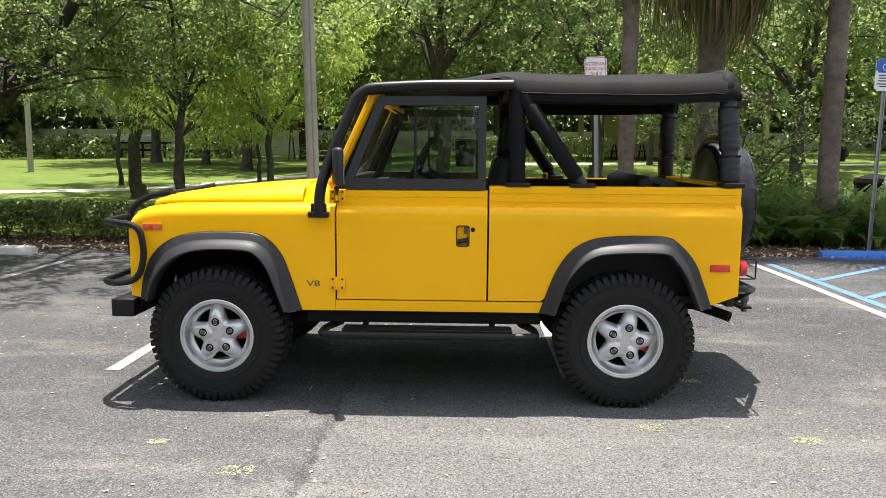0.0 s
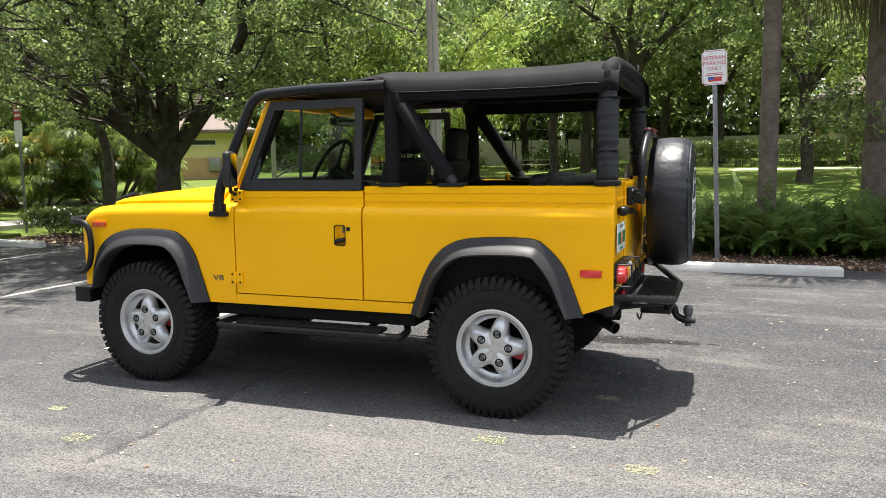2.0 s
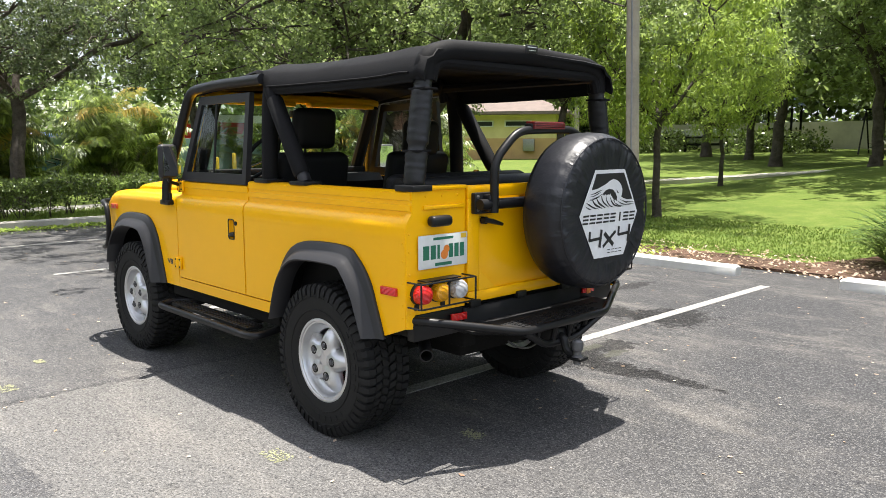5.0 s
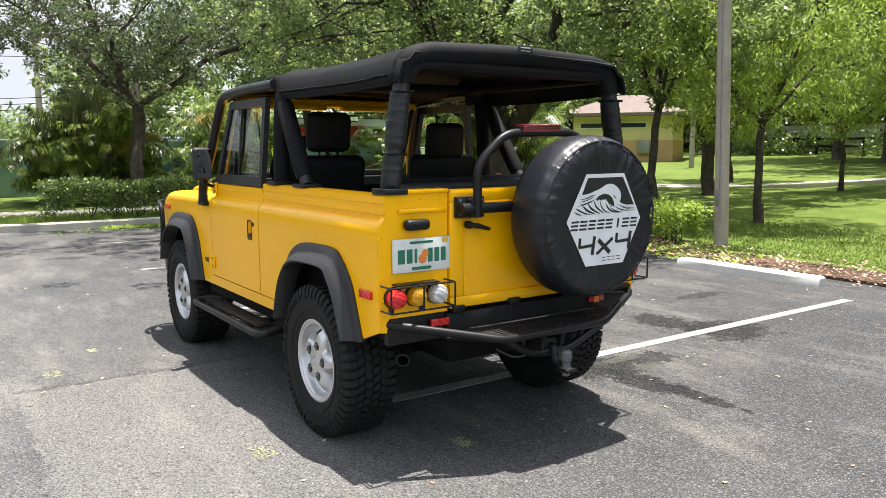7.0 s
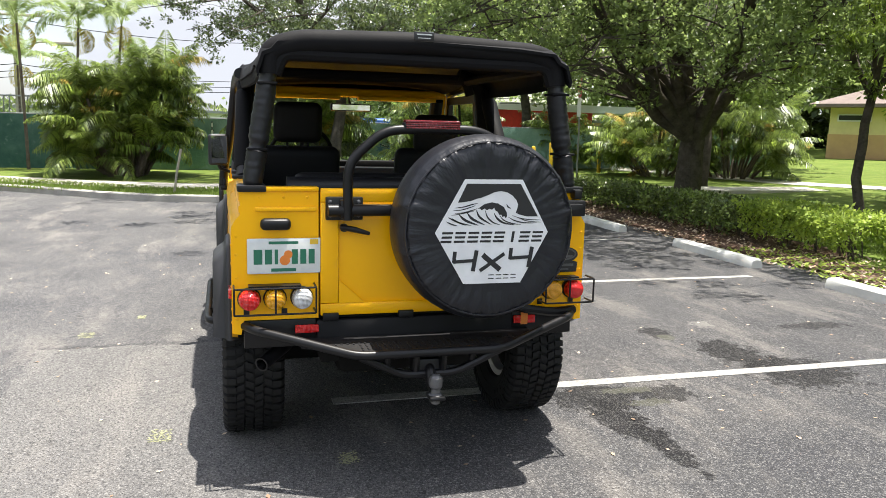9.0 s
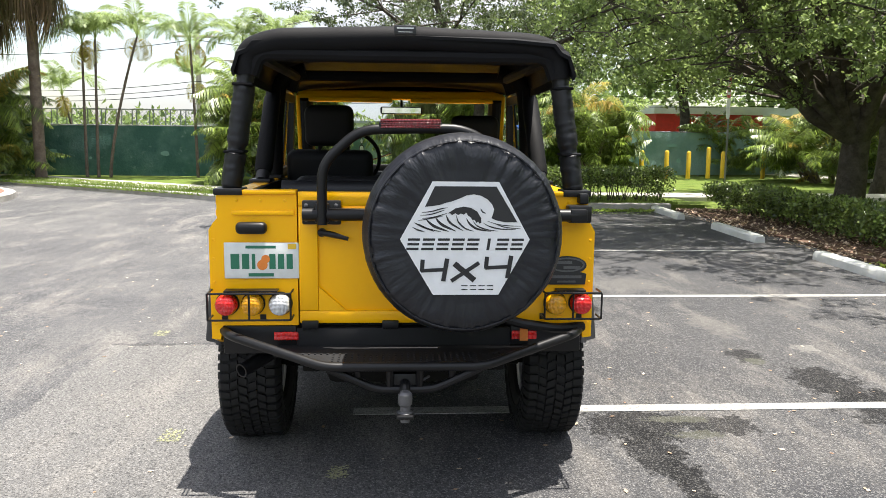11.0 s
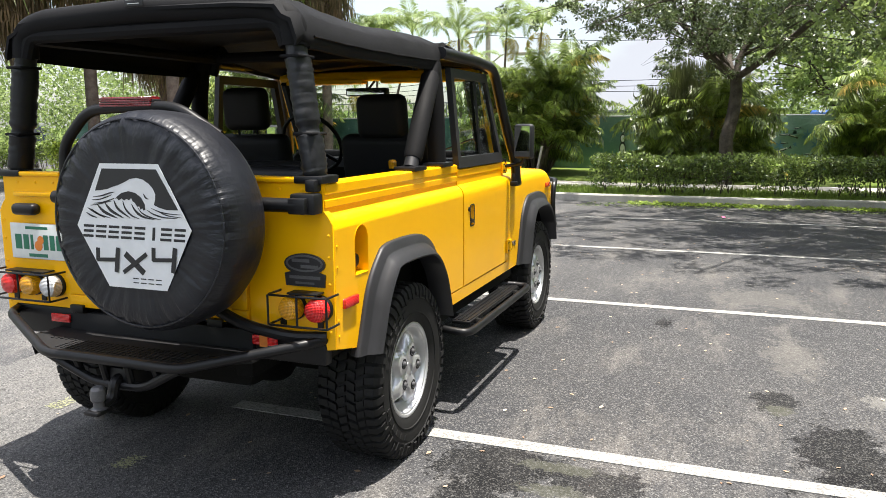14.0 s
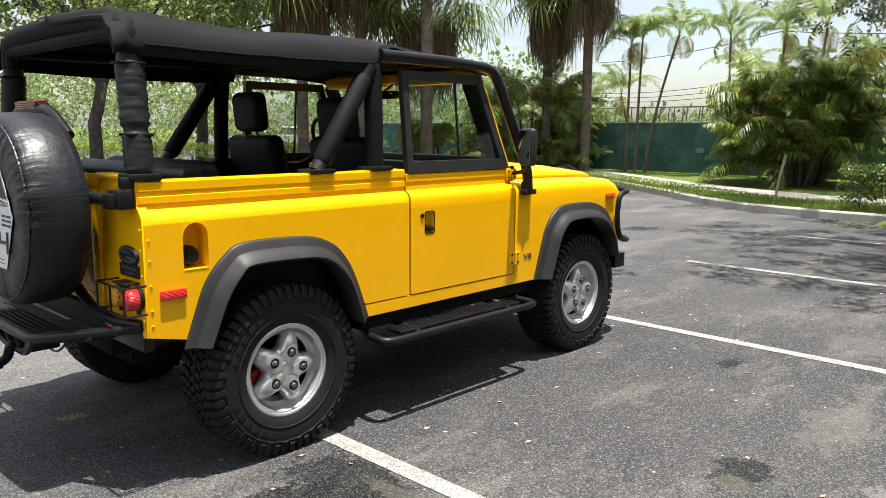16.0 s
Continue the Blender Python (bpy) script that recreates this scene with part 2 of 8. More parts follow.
def ground_mat(name, cols, scale, fine, bump=0.6, dist=0.02):
    m, nt, b, _ = nodes_of(name)
    geo = nt.nodes.new("ShaderNodeNewGeometry")
    pos = geo.outputs["Position"]
    big, mid, sm = noise_node(nt, scale, 5, 0.65, pos), noise_node(nt, scale * 9, 4, 0.6, pos), noise_node(nt, fine, 3, 0.7, pos)
    c = mix_node(nt, ramp_node(nt, big.outputs["Fac"], 0.35, 0.68), rgb(cols[0]), rgb(cols[1]))
    c = mix_node(nt, ramp_node(nt, mid.outputs["Fac"], 0.45, 0.75), c, rgb(cols[2]))
    c = mix_node(nt, ramp_node(nt, sm.outputs["Fac"], 0.3, 0.6, (0.6, 0.6, 0.6, 1), (0, 0, 0, 1)), c, rgb(cols[0], 0.5))
    nt.links.new(c, b.inputs["Base Color"])
    b.inputs["Roughness"].default_value = 0.9
    b.inputs["Specular IOR Level"].default_value = 0.2
    bump_node(nt, sm.outputs["Fac"], bump, dist, b)
    return m


def paint_line_mat(name, col):
    m, nt, b, _ = nodes_of(name)
    geo = nt.nodes.new("ShaderNodeNewGeometry")
    n1, n2 = noise_node(nt, 45, 4, 0.7, geo.outputs["Position"]), noise_node(nt, 5, 4, 0.7, geo.outputs["Position"])
    c = mix_node(nt, ramp_node(nt, n2.outputs["Fac"], 0.3, 0.7), rgb(col, 0.82), rgb(col))
    c = mix_node(nt, ramp_node(nt, n1.outputs["Fac"], 0.28, 0.42, (0.8, 0.8, 0.8, 1), (0, 0, 0, 1)), c, (0.16, 0.155, 0.15, 1))
    n3 = noise_node(nt, 13, 6, 0.75, geo.outputs["Position"])
    c = mix_node(nt, ramp_node(nt, n3.outputs["Fac"], 0.40, 0.49, (0.75, 0.75, 0.75, 1), (0, 0, 0, 1)), c, (0.20, 0.195, 0.185, 1))
    n4 = nt.nodes.new("ShaderNodeTexVoronoi")
    n4.inputs["Scale"].default_value = 120
    nt.links.new(geo.outputs["Position"], n4.inputs["Vector"])
    c = mix_node(nt, ramp_node(nt, n4.outputs["Color"], 0.26, 0.40, (0.7, 0.7, 0.7, 1), (0, 0, 0, 1)), c, (0.11, 0.107, 0.105, 1))
    nt.links.new(c, b.inputs["Base Color"])
    b.inputs["Roughness"].default_value = 0.75
    bump_node(nt, n1.outputs["Fac"], 0.4, 0.003, b)
    return m


def glass_mat(name, tint, rough=0.0, clear=0.9):
    """A thin pane: mostly clear, with a mirror gloss."""
    m, nt, b, out = nodes_of(name)
    tr = nt.nodes.new("ShaderNodeBsdfTransparent")
    tr.inputs[0].default_value = rgb(tint)
    gl = nt.nodes.new("ShaderNodeBsdfGlossy")
    gl.inputs["Roughness"].default_value = rough
    # gloss of a thin pane, the same from both sides
    lw = nt.nodes.new("ShaderNodeLayerWeight")
    lw.inputs["Blend"].default_value = 0.5
    p5 = nt.nodes.new("ShaderNodeMath")
    p5.operation = "POWER"
    nt.links.new(lw.outputs["Facing"], p5.inputs[0])
    p5.inputs[1].default_value = 5.0
    sch = nt.nodes.new("ShaderNodeMath")
    sch.operation = "MULTIPLY_ADD"
    nt.links.new(p5.outputs[0], sch.inputs[0])
    sch.inputs[1].default_value, sch.inputs[2].default_value = 0.9, 0.045
    s = nt.nodes.new("ShaderNodeMixShader")
    nt.links.new(sch.outputs[0], s.inputs[0])
    nt.links.new(tr.outputs[0], s.inputs[1])
    nt.links.new(gl.outputs[0], s.inputs[2])
    nt.links.new(s.outputs[0], out.inputs[0])
    return m


def lens_mat(name, col, spec=0.8, metal=0.0):
    """Moulded lamp glass with a diamond grid of small ribs, deeper in colour between them."""
    m, nt, b, _ = nodes_of(name)
    tc = nt.nodes.new("ShaderNodeTexCoord")
    sep = nt.nodes.new("ShaderNodeSeparateXYZ")
    nt.links.new(tc.outputs["Object"], sep.inputs[0])
    waves = []
    for sign in (1.0, -1.0):
        k = nt.nodes.new("ShaderNodeMath")
        k.operation = "MULTIPLY_ADD"
        nt.links.new(sep.outputs["Z"], k.inputs[0])
        k.inputs[1].default_value = sign
        nt.links.new(sep.outputs["Y"], k.inputs[2])
        f = nt.nodes.new("ShaderNodeMath")
        f.operation = "MULTIPLY"
        nt.links.new(k.outputs[0], f.inputs[0])
        f.inputs[1].default_value = 560.0
        w = nt.nodes.new("ShaderNodeMath")
        w.operation = "SINE"
        nt.links.new(f.outputs[0], w.inputs[0])
        waves.append(w.outputs[0])
    grid = nt.nodes.new("ShaderNodeMath")
    grid.operation = "MULTIPLY"
    nt.links.new(waves[0], grid.inputs[0])
    nt.links.new(waves[1], grid.inputs[1])
    nt.links.new(mix_node(nt, ramp_node(nt, grid.outputs[0], 0.0, 0.7), rgb(col, 0.72), rgb(col)), b.inputs["Base Color"])
    b.inputs["Roughness"].default_value = 0.16
    b.inputs["Metallic"].default_value = metal
    b.inputs["Coat Weight"].default_value = 0.5
    b.inputs["Coat Roughness"].default_value = 0.03
    b.inputs["Specular IOR Level"].default_value = spec
    bump_node(nt, grid.outputs[0], 0.6, 0.003, b)
    return m


def cloth_mat():
    """Green screen cloth, bleached by the sun along its northern half."""
    m, nt, b, _ = nodes_of("green_screen_cloth")
    geo = nt.nodes.new("ShaderNodeNewGeometry")
    pos = geo.outputs["Position"]
    big, mid, fine = noise_node(nt, 0.9, 5, 0.6, pos), noise_node(nt, 6, 4, 0.6, pos), noise_node(nt, 14, 4, 0.6, pos)
    sep = nt.nodes.new("ShaderNodeSeparateXYZ")
    nt.links.new(pos, sep.inputs[0])
    along = nt.nodes.new("ShaderNodeMath")
    along.operation = "MULTIPLY_ADD"
    nt.links.new(big.outputs["Fac"], along.inputs[0])
    along.inputs[1].default_value = 2.5
    nt.links.new(sep.outputs["Y"], along.inputs[2])
    fade = nt.nodes.new("ShaderNodeMapRange")
    fade.inputs[1].default_value, fade.inputs[2].default_value = -2.5, 1.0
    nt.links.new(along.outputs[0], fade.inputs[0])
    deep = mix_node(nt, ramp_node(nt, big.outputs["Fac"], 0.4, 0.75), (0.045, 0.115, 0.095, 1), (0.14, 0.235, 0.205, 1))
    pale = mix_node(nt, ramp_node(nt, big.outputs["Fac"], 0.35, 0.65), (0.15, 0.26, 0.225, 1), (0.26, 0.37, 0.33, 1))
    c = mix_node(nt, fade.outputs[0], deep, pale)
    c = mix_node(nt, ramp_node(nt, mid.outputs["Fac"], 0.62, 0.78, (0, 0, 0, 1), (0.5, 0.5, 0.5, 1)), c, (0.32, 0.40, 0.36, 1))
    nt.links.new(c, b.inputs["Base Color"])
    b.inputs["Roughness"].default_value = 0.75
    b.inputs["Specular IOR Level"].default_value = 0.25
    bump_node(nt, fine.outputs["Fac"], 0.8, 0.03, b)
    return m


def wheel_cover_mat(cy, cz):
    """Glossy black vinyl, gathered in fine creases towards the rim of a disc."""
    m, nt, b, _ = nodes_of("wheel_cover_vinyl")
    geo = nt.nodes.new("ShaderNodeNewGeometry")
    sub = nt.nodes.new("ShaderNodeVectorMath")
    sub.operation = "SUBTRACT"
    sub.inputs[1].default_value = (0, cy, cz)
    nt.links.new(geo.outputs["Position"], sub.inputs[0])
    flat = nt.nodes.new("ShaderNodeVectorMath")
    flat.operation = "MULTIPLY"
    flat.inputs[1].default_value = (0, 1, 1)
    nt.links.new(sub.outputs[0], flat.inputs[0])
    ln = nt.nodes.new("ShaderNodeVectorMath")
    ln.operation = "LENGTH"
    nt.links.new(flat.outputs[0], ln.inputs[0])
    un = nt.nodes.new("ShaderNodeVectorMath")
    un.operation = "NORMALIZE"
    nt.links.new(flat.outputs[0], un.inputs[0])
    mixv = nt.nodes.new("ShaderNodeVectorMath")
    mixv.operation = "MULTIPLY_ADD"
    nt.links.new(flat.outputs[0], mixv.inputs[0])
    mixv.inputs[1].default_value = (1.6, 1.6, 1.6)
    nt.links.new(un.outputs[0], mixv.inputs[2])
    fold, tuck = noise_node(nt, 5.0, 3, 0.5, mixv.outputs[0]), noise_node(nt, 11, 2, 0.45, mixv.outputs[0])
    crumple = noise_node(nt, 7.0, 4, 0.55, geo.outputs["Position"])
    rim = ramp_node(nt, ln.outputs["Value"], 0.26, 0.37, (0.05, 0.05, 0.05, 1), (0.8, 0.8, 0.8, 1))
    gather = nt.nodes.new("ShaderNodeMath")
    gather.operation = "MULTIPLY"
    side = ramp_node(nt, ln.outputs["Value"], 0.362, 0.388, (1, 1, 1, 1), (0, 0, 0, 1))
    nt.links.new(mix_node(nt, 0.4, fold.outputs["Fac"], tuck.outputs["Fac"]), gather.inputs[0])
    both = nt.nodes.new("ShaderNodeMath")
    both.operation = "MULTIPLY"
    nt.links.new(rim, both.inputs[0])
    nt.links.new(side, both.inputs[1])
    nt.links.new(both.outputs[0], gather.inputs[1])
    h = nt.nodes.new("ShaderNodeMath")
    h.operation = "MULTIPLY_ADD"
    nt.links.new(crumple.outputs["Fac"], h.inputs[0])
    h.inputs[1].default_value = 0.36
    nt.links.new(gather.outputs[0], h.inputs[2])
    dust = noise_node(nt, 5, 5, 0.6, geo.outputs["Position"])
    nt.links.new(mix_node(nt, ramp_node(nt, dust.outputs["Fac"], 0.4, 0.7), (0.0085, 0.0095, 0.0135, 1), (0.013, 0.0142, 0.0190, 1)), b.inputs["Base Color"])
    b.inputs["Roughness"].default_value = 0.42
    b.inputs["Specular IOR Level"].default_value = 0.42
    bump_node(nt, h.outputs[0], 0.75, 0.03, b)
    return m


M_COVER = wheel_cover_mat(0.225, 1.138)
M_PAINT = mat("yellow_paint", (0.96, 0.488, 0.001), 0.34, 0, 0.03, 1.3, 60, 0.02, 0.001, coat=0.22, spec=0.2, rvar=0.05)
M_CLOTH = mat("black_canvas", (0.0070, 0.0070, 0.0078), 0.72, 0, 0.25, 6, 260, 0.35, 0.002, spec=0.15)
M_VINYL = mat("black_vinyl", (0.0085, 0.009, 0.011), 0.48, 0, 0.2, 9, 60, 0.30, 0.004, spec=0.42)
M_FLARE = mat("grey_black_plastic", (0.019, 0.019, 0.0215), 0.50, 0, 0.15, 7, 220, 0.15, 0.001, spec=0.42)
M_STEEL = mat("black_steel", (0.008, 0.008, 0.009), 0.40, 0, 0.2, 8, 140, 0.08, 0.001, spec=0.3)
M_FLARE_DARK = mat("textured_black_paint", (0.013, 0.013, 0.014), 0.68, 0, 0.2, 8, 240, 0.3, 0.001, spec=0.25)
M_DARK = mat("dark_underbody", (0.008, 0.0078, 0.0075), 0.85, 0, 0.3, 7, 70, 0.3, spec=0.15)
M_BRAKE = lens_mat("dark_red_lens", (0.22, 0.016, 0.022), 0.5)
M_RUBBER = mat("tyre_rubber", (0.0135, 0.0133, 0.0133), 0.74, 0, 0.25, 9, 110, 0.25, 0.002, spec=0.24)
M_ALLOY = mat("silver_alloy", (0.60, 0.605, 0.62), 0.34, 0.75, 0.08, 9, 150, 0.05, 0.001)
M_BARE = mat("worn_grey_metal", (0.11, 0.11, 0.115), 0.46, 0.35, 0.2, 9, 150, 0.1, 0.001)
M_BADGE = mat("dark_chrome", (0.10, 0.10, 0.11), 0.3, 0.6, 0.2, 20, 150, 0.05, 0.001)
M_SEAT = mat("black_seat_vinyl", (0.006, 0.006, 0.0065), 0.6, 0, 0.2, 8, 150, 0.2, 0.002, spec=0.25)
M_GLASS = glass_mat("window_glass", (0.74, 0.80, 0.77))
M_SCREEN = glass_mat("windscreen_glass", (0.86, 0.91, 0.88))
M_MIRROR = mat("mirror_silver", (0.85, 0.87, 0.88), 0.04, 1.0, 0.01, 4, 60, 0, rvar=0.01)
M_RED = lens_mat("red_lens", (0.88, 0.014, 0.014), 0.6)
M_AMBER = lens_mat("amber_lens", (1.0, 0.46, 0.006), 0.6)
M_MARKER = lens_mat("orange_lens", (0.92, 0.13, 0.008), 0.6)
M_CLEAR = lens_mat("clear_lens", (0.86, 0.87, 0.88), 0.8, 0.25)
M_WHITE = mat("white_print", (0.74, 0.75, 0.76), 0.42, 0, 0.05, 12, 90, 0.05, 0.001)
M_INK = mat("black_print", (0.016, 0.016, 0.018), 0.45, 0, 0.1, 12, 90, 0.05, 0.001)
M_PLATE = mat("plate_white", (0.66, 0.68, 0.66), 0.4, 0, 0.08, 14, 60, 0.03)
M_PLATE_GREEN = mat("plate_green", (0.02, 0.16, 0.09), 0.5)
M_ORANGE = mat("plate_orange", (0.75, 0.22, 0.03), 0.5)
M_ASPHALT = asphalt_mat()
M_LINE = paint_line_mat("white_line_paint", (0.36, 0.350, 0.325))
M_BLUE_LINE = paint_line_mat("blue_line_paint", (0.06, 0.20, 0.48))
M_CONCRETE = mat("concrete", (0.33, 0.315, 0.285), 0.88, 0, 0.28, 2.5, 60, 0.5, 0.004, col2=(0.44, 0.42, 0.385))
M_WALK = mat("sidewalk_concrete", (0.50, 0.47, 0.42), 0.88, 0, 0.14, 1.2, 50, 0.35, 0.004)
M_STOPPAINT = mat("painted_concrete", (0.66, 0.66, 0.63), 0.75, 0, 0.1, 5, 55, 0.35, 0.004, col2=(0.50, 0.50, 0.47))
M_BLUEPAINT = mat("blue_painted_concrete", (0.035, 0.17, 0.55), 0.65, 0, 0.15, 5, 55, 0.35, 0.004)
M_GRASS = ground_mat("grass_ground", ((0.080, 0.125, 0.020), (0.130, 0.185, 0.030), (0.175, 0.21, 0.048)), 0.25, 38, 0.6)
M_MULCH = ground_mat("mulch", ((0.075, 0.045, 0.03), (0.15, 0.085, 0.06), (0.22, 0.15, 0.11)), 1.2, 45, 0.9, 0.03)
M_BLADE = leaf_mat("grass_blade", (0.085, 0.14, 0.018), (0.18, 0.245, 0.04), 0.35, 0.5)
M_SCRAP = leaf_mat("dry_moss_scrap", (0.20, 0.205, 0.12), (0.34, 0.34, 0.21), 0.05, 0.9)
M_OAK = leaf_mat("oak_leaf", (0.020, 0.034, 0.013), (0.25, 0.33, 0.11), 0.45, 0.36, 1.3, 0.45)
# darker copy of oak_leaf: backlit crown shade put into the leaf colour
M_OAKSHADED = leaf_mat("shaded_oak_leaf", (0.010, 0.018, 0.007), (0.10, 0.14, 0.055), 0.14, 0.34, 1.3, 0.5)
M_LIME = leaf_mat("pale_green_leaf", (0.10, 0.17, 0.016), (0.40, 0.50, 0.06), 0.52, 0.45)
M_SHRUB = leaf_mat("hedge_leaf", (0.016, 0.032, 0.008), (0.21, 0.29, 0.06), 0.14, 0.34, 1.3, 0.45)
M_FERN = leaf_mat("fern_frond", (0.028, 0.070, 0.010), (0.10, 0.18, 0.025), 0.3, 0.5)
M_PALM = leaf_mat("palm_frond", (0.022, 0.045, 0.008), (0.28, 0.37, 0.06), 0.22, 0.36, 1.4, 0.4)
M_PALMPALE = leaf_mat("pale_palm_frond", (0.10, 0.15, 0.05), (0.34, 0.42, 0.17), 0.35, 0.42, 1.0, 0.4)
M_PALMDRY = leaf_mat("dry_palm_frond", (0.055, 0.034, 0.02), (0.20, 0.13, 0.072), 0.25, 0.8)
M_PALMYEL = leaf_mat("yellowing_frond", (0.30, 0.19, 0.03), (0.50, 0.34, 0.07), 0.4, 0.6)
M_MOSS = leaf_mat("grey_moss", (0.05, 0.048, 0.024), (0.13, 0.125, 0.07), 0.3, 0.9)
M_FAR = leaf_mat("far_foliage", (0.035, 0.062, 0.018), (0.17, 0.24, 0.06), 0.3, 0.5)
M_DRYLEAF = leaf_mat("fallen_leaf", (0.24, 0.14, 0.09), (0.58, 0.47, 0.36), 0.1, 0.8)
M_BARK = mat("oak_bark", (0.062, 0.052, 0.043), 0.9, 0, 0.35, 6, 28, 1.0, 0.03, col2=(0.125, 0.108, 0.092), spec=0.2)
M_PALMBARK = mat("palm_bark", (0.115, 0.085, 0.066), 0.9, 0, 0.3, 5, 24, 0.9, 0.02, col2=(0.20, 0.165, 0.135))
M_WOODPOLE = mat("weathered_wood", (0.36, 0.325, 0.275), 0.85, 0, 0.2, 3, 40, 0.6, 0.008)
M_GALV = mat("galvanised_steel", (0.27, 0.275, 0.285), 0.45, 0.6, 0.12, 12, 120, 0.1)
M_FENCE = cloth_mat()
M_STAR = mat("blue_grey_print", (0.09, 0.20, 0.30), 0.8, 0, 0.3, 3, 60, 0.2)
M_FENCELIGHT = mat("pale_screen_print", (0.17, 0.30, 0.25), 0.8, 0, 0.3, 1.2, 60, 0.2)
M_YELLOWPOST = mat("yellow_post_paint", (0.72, 0.46, 0.03), 0.5, 0, 0.12, 6, 60, 0.1)
M_WALLTOP = mat("cream_stucco", (0.62, 0.55, 0.27), 0.9, 0, 0.08, 1.5, 50, 0.4)
M_WALLLOW = mat("tan_stucco", (0.50, 0.33, 0.16), 0.9, 0, 0.08, 1.5, 50, 0.4)
M_ROOF = mat("brown_roof", (0.16, 0.125, 0.11), 0.9, 0, 0.2, 2, 30, 0.6)
M_SIGNRED = mat("sign_red", (0.50, 0.04, 0.04), 0.5)
M_SIGNBLUE = mat("sign_blue", (0.02, 0.10, 0.42), 0.45)
M_DARKGLASS = mat("dark_window", (0.03, 0.035, 0.04), 0.12, 0, 0.2, 2, 20, 0)
M_CARWHITE = mat("white_car_paint", (0.72, 0.73, 0.74), 0.3, 0, 0.04, 2, 60, 0, coat=1)
M_CARBLUE = mat("dark_blue_car_paint", (0.03, 0.045, 0.09), 0.3, 0, 0.04, 2, 60, 0, coat=1)
M_PINK = mat("pink_paper", (0.70, 0.10, 0.22), 0.7)
M_REDROOF = mat("red_siding", (0.50, 0.03, 0.025), 0.6)
M_FLATWHITE = mat("white_siding", (0.62, 0.63, 0.62), 0.7, 0, 0.08, 1.5, 30, 0.1)

# ---- mesh helpers ----


def finish(me, smooth=35):
    if smooth:
        me.shade_smooth()
        me.set_sharp_from_angle(angle=radians(smooth))
    else:
        me.shade_flat()


def part(name, bm, material, parent=None, label="", smooth=35):
    """Links a bmesh as one mesh object under a thing or a part."""
    bmesh.ops.recalc_face_normals(bm, faces=bm.faces)
    me = bpy.data.meshes.new(name)
    bm.to_mesh(me)
    bm.free()
    for m in (material if isinstance(material, (list, tuple)) else [material]):
        me.materials.append(m)
    finish(me, smooth)
    ob = new(name, me)
    if parent:
        ob.parent = parent
    return tagged(ob, label)


def mesh_np(name, verts, faces, material, parent=None, label="", smooth=0):
    """A mesh straight from arrays of points and of equal-sided faces."""
    verts, faces = np.asarray(verts, np.float32), np.asarray(faces, np.int32)
    me = bpy.data.meshes.new(name)
    k = faces.shape[1]
    me.vertices.add(len(verts))
    me.vertices.foreach_set("co", verts.ravel())
    me.loops.add(faces.size)
    me.loops.foreach_set("vertex_index", faces.ravel())
    me.polygons.add(len(faces))
    me.polygons.foreach_set("loop_start", np.arange(0, faces.size, k, dtype=np.int32))
    me.update(calc_edges=True)
    me.materials.append(material)
    if smooth:
        finish(me, smooth)
    ob = new(name, me)
    if parent:
        ob.parent = parent
    return tagged(ob, label)


def thing(name, at, label, category, group="", kind="", turn=0):
    ob = new(name)
    ob.empty_display_size = 0.1
    ob.matrix_world = pose(*at, 0, 0, turn)
    return tagged(ob, label, category, group, kind)


def box(bm, x0, x1, y0, y1, z0, z1, bev=0.0, m=None, seg=2):
    vs = [bm.verts.new((x, y, z)) for x in (x0, x1) for y in (y0, y1) for z in (z0, z1)]
    fs = [bm.faces.new([vs[i] for i in f]) for f in ((0, 1, 3, 2), (4, 6, 7, 5), (0, 4, 5, 1), (2, 3, 7, 6), (0, 2, 6, 4), (1, 5, 7, 3))]
    if bev:
        r = bmesh.ops.bevel(bm, geom=list({e for f in fs for e in f.edges}), offset=bev, segments=seg, profile=0.5, affect="EDGES")
        vs = list({v for f in r["faces"] for v in f.verts} | {v for v in vs if v.is_valid})
    if m is not None:
        bmesh.ops.transform(bm, matrix=m, verts=[v for v in vs if v.is_valid])
    return vs


def boxed(*a, **k):
    bm = bmesh.new()
    box(bm, *a, **k)
    return bm


def soften(pts, r, n=5):
    """A polyline with its corners rounded off."""
    pts = [Vector(p) for p in pts]
    out = [pts[0]]
    for a, b, c in zip(pts, pts[1:], pts[2:]):
        u, v = (a - b), (c - b)
        d = min(r, u.length * 0.48, v.length * 0.48)
        p, q = b + u.normalized() * d, b + v.normalized() * d
        for i in range(n + 1):
            t = i / n
            out.append((1 - t) ** 2 * p + 2 * t * (1 - t) * b + t * t * q)
    return out + [pts[-1]]


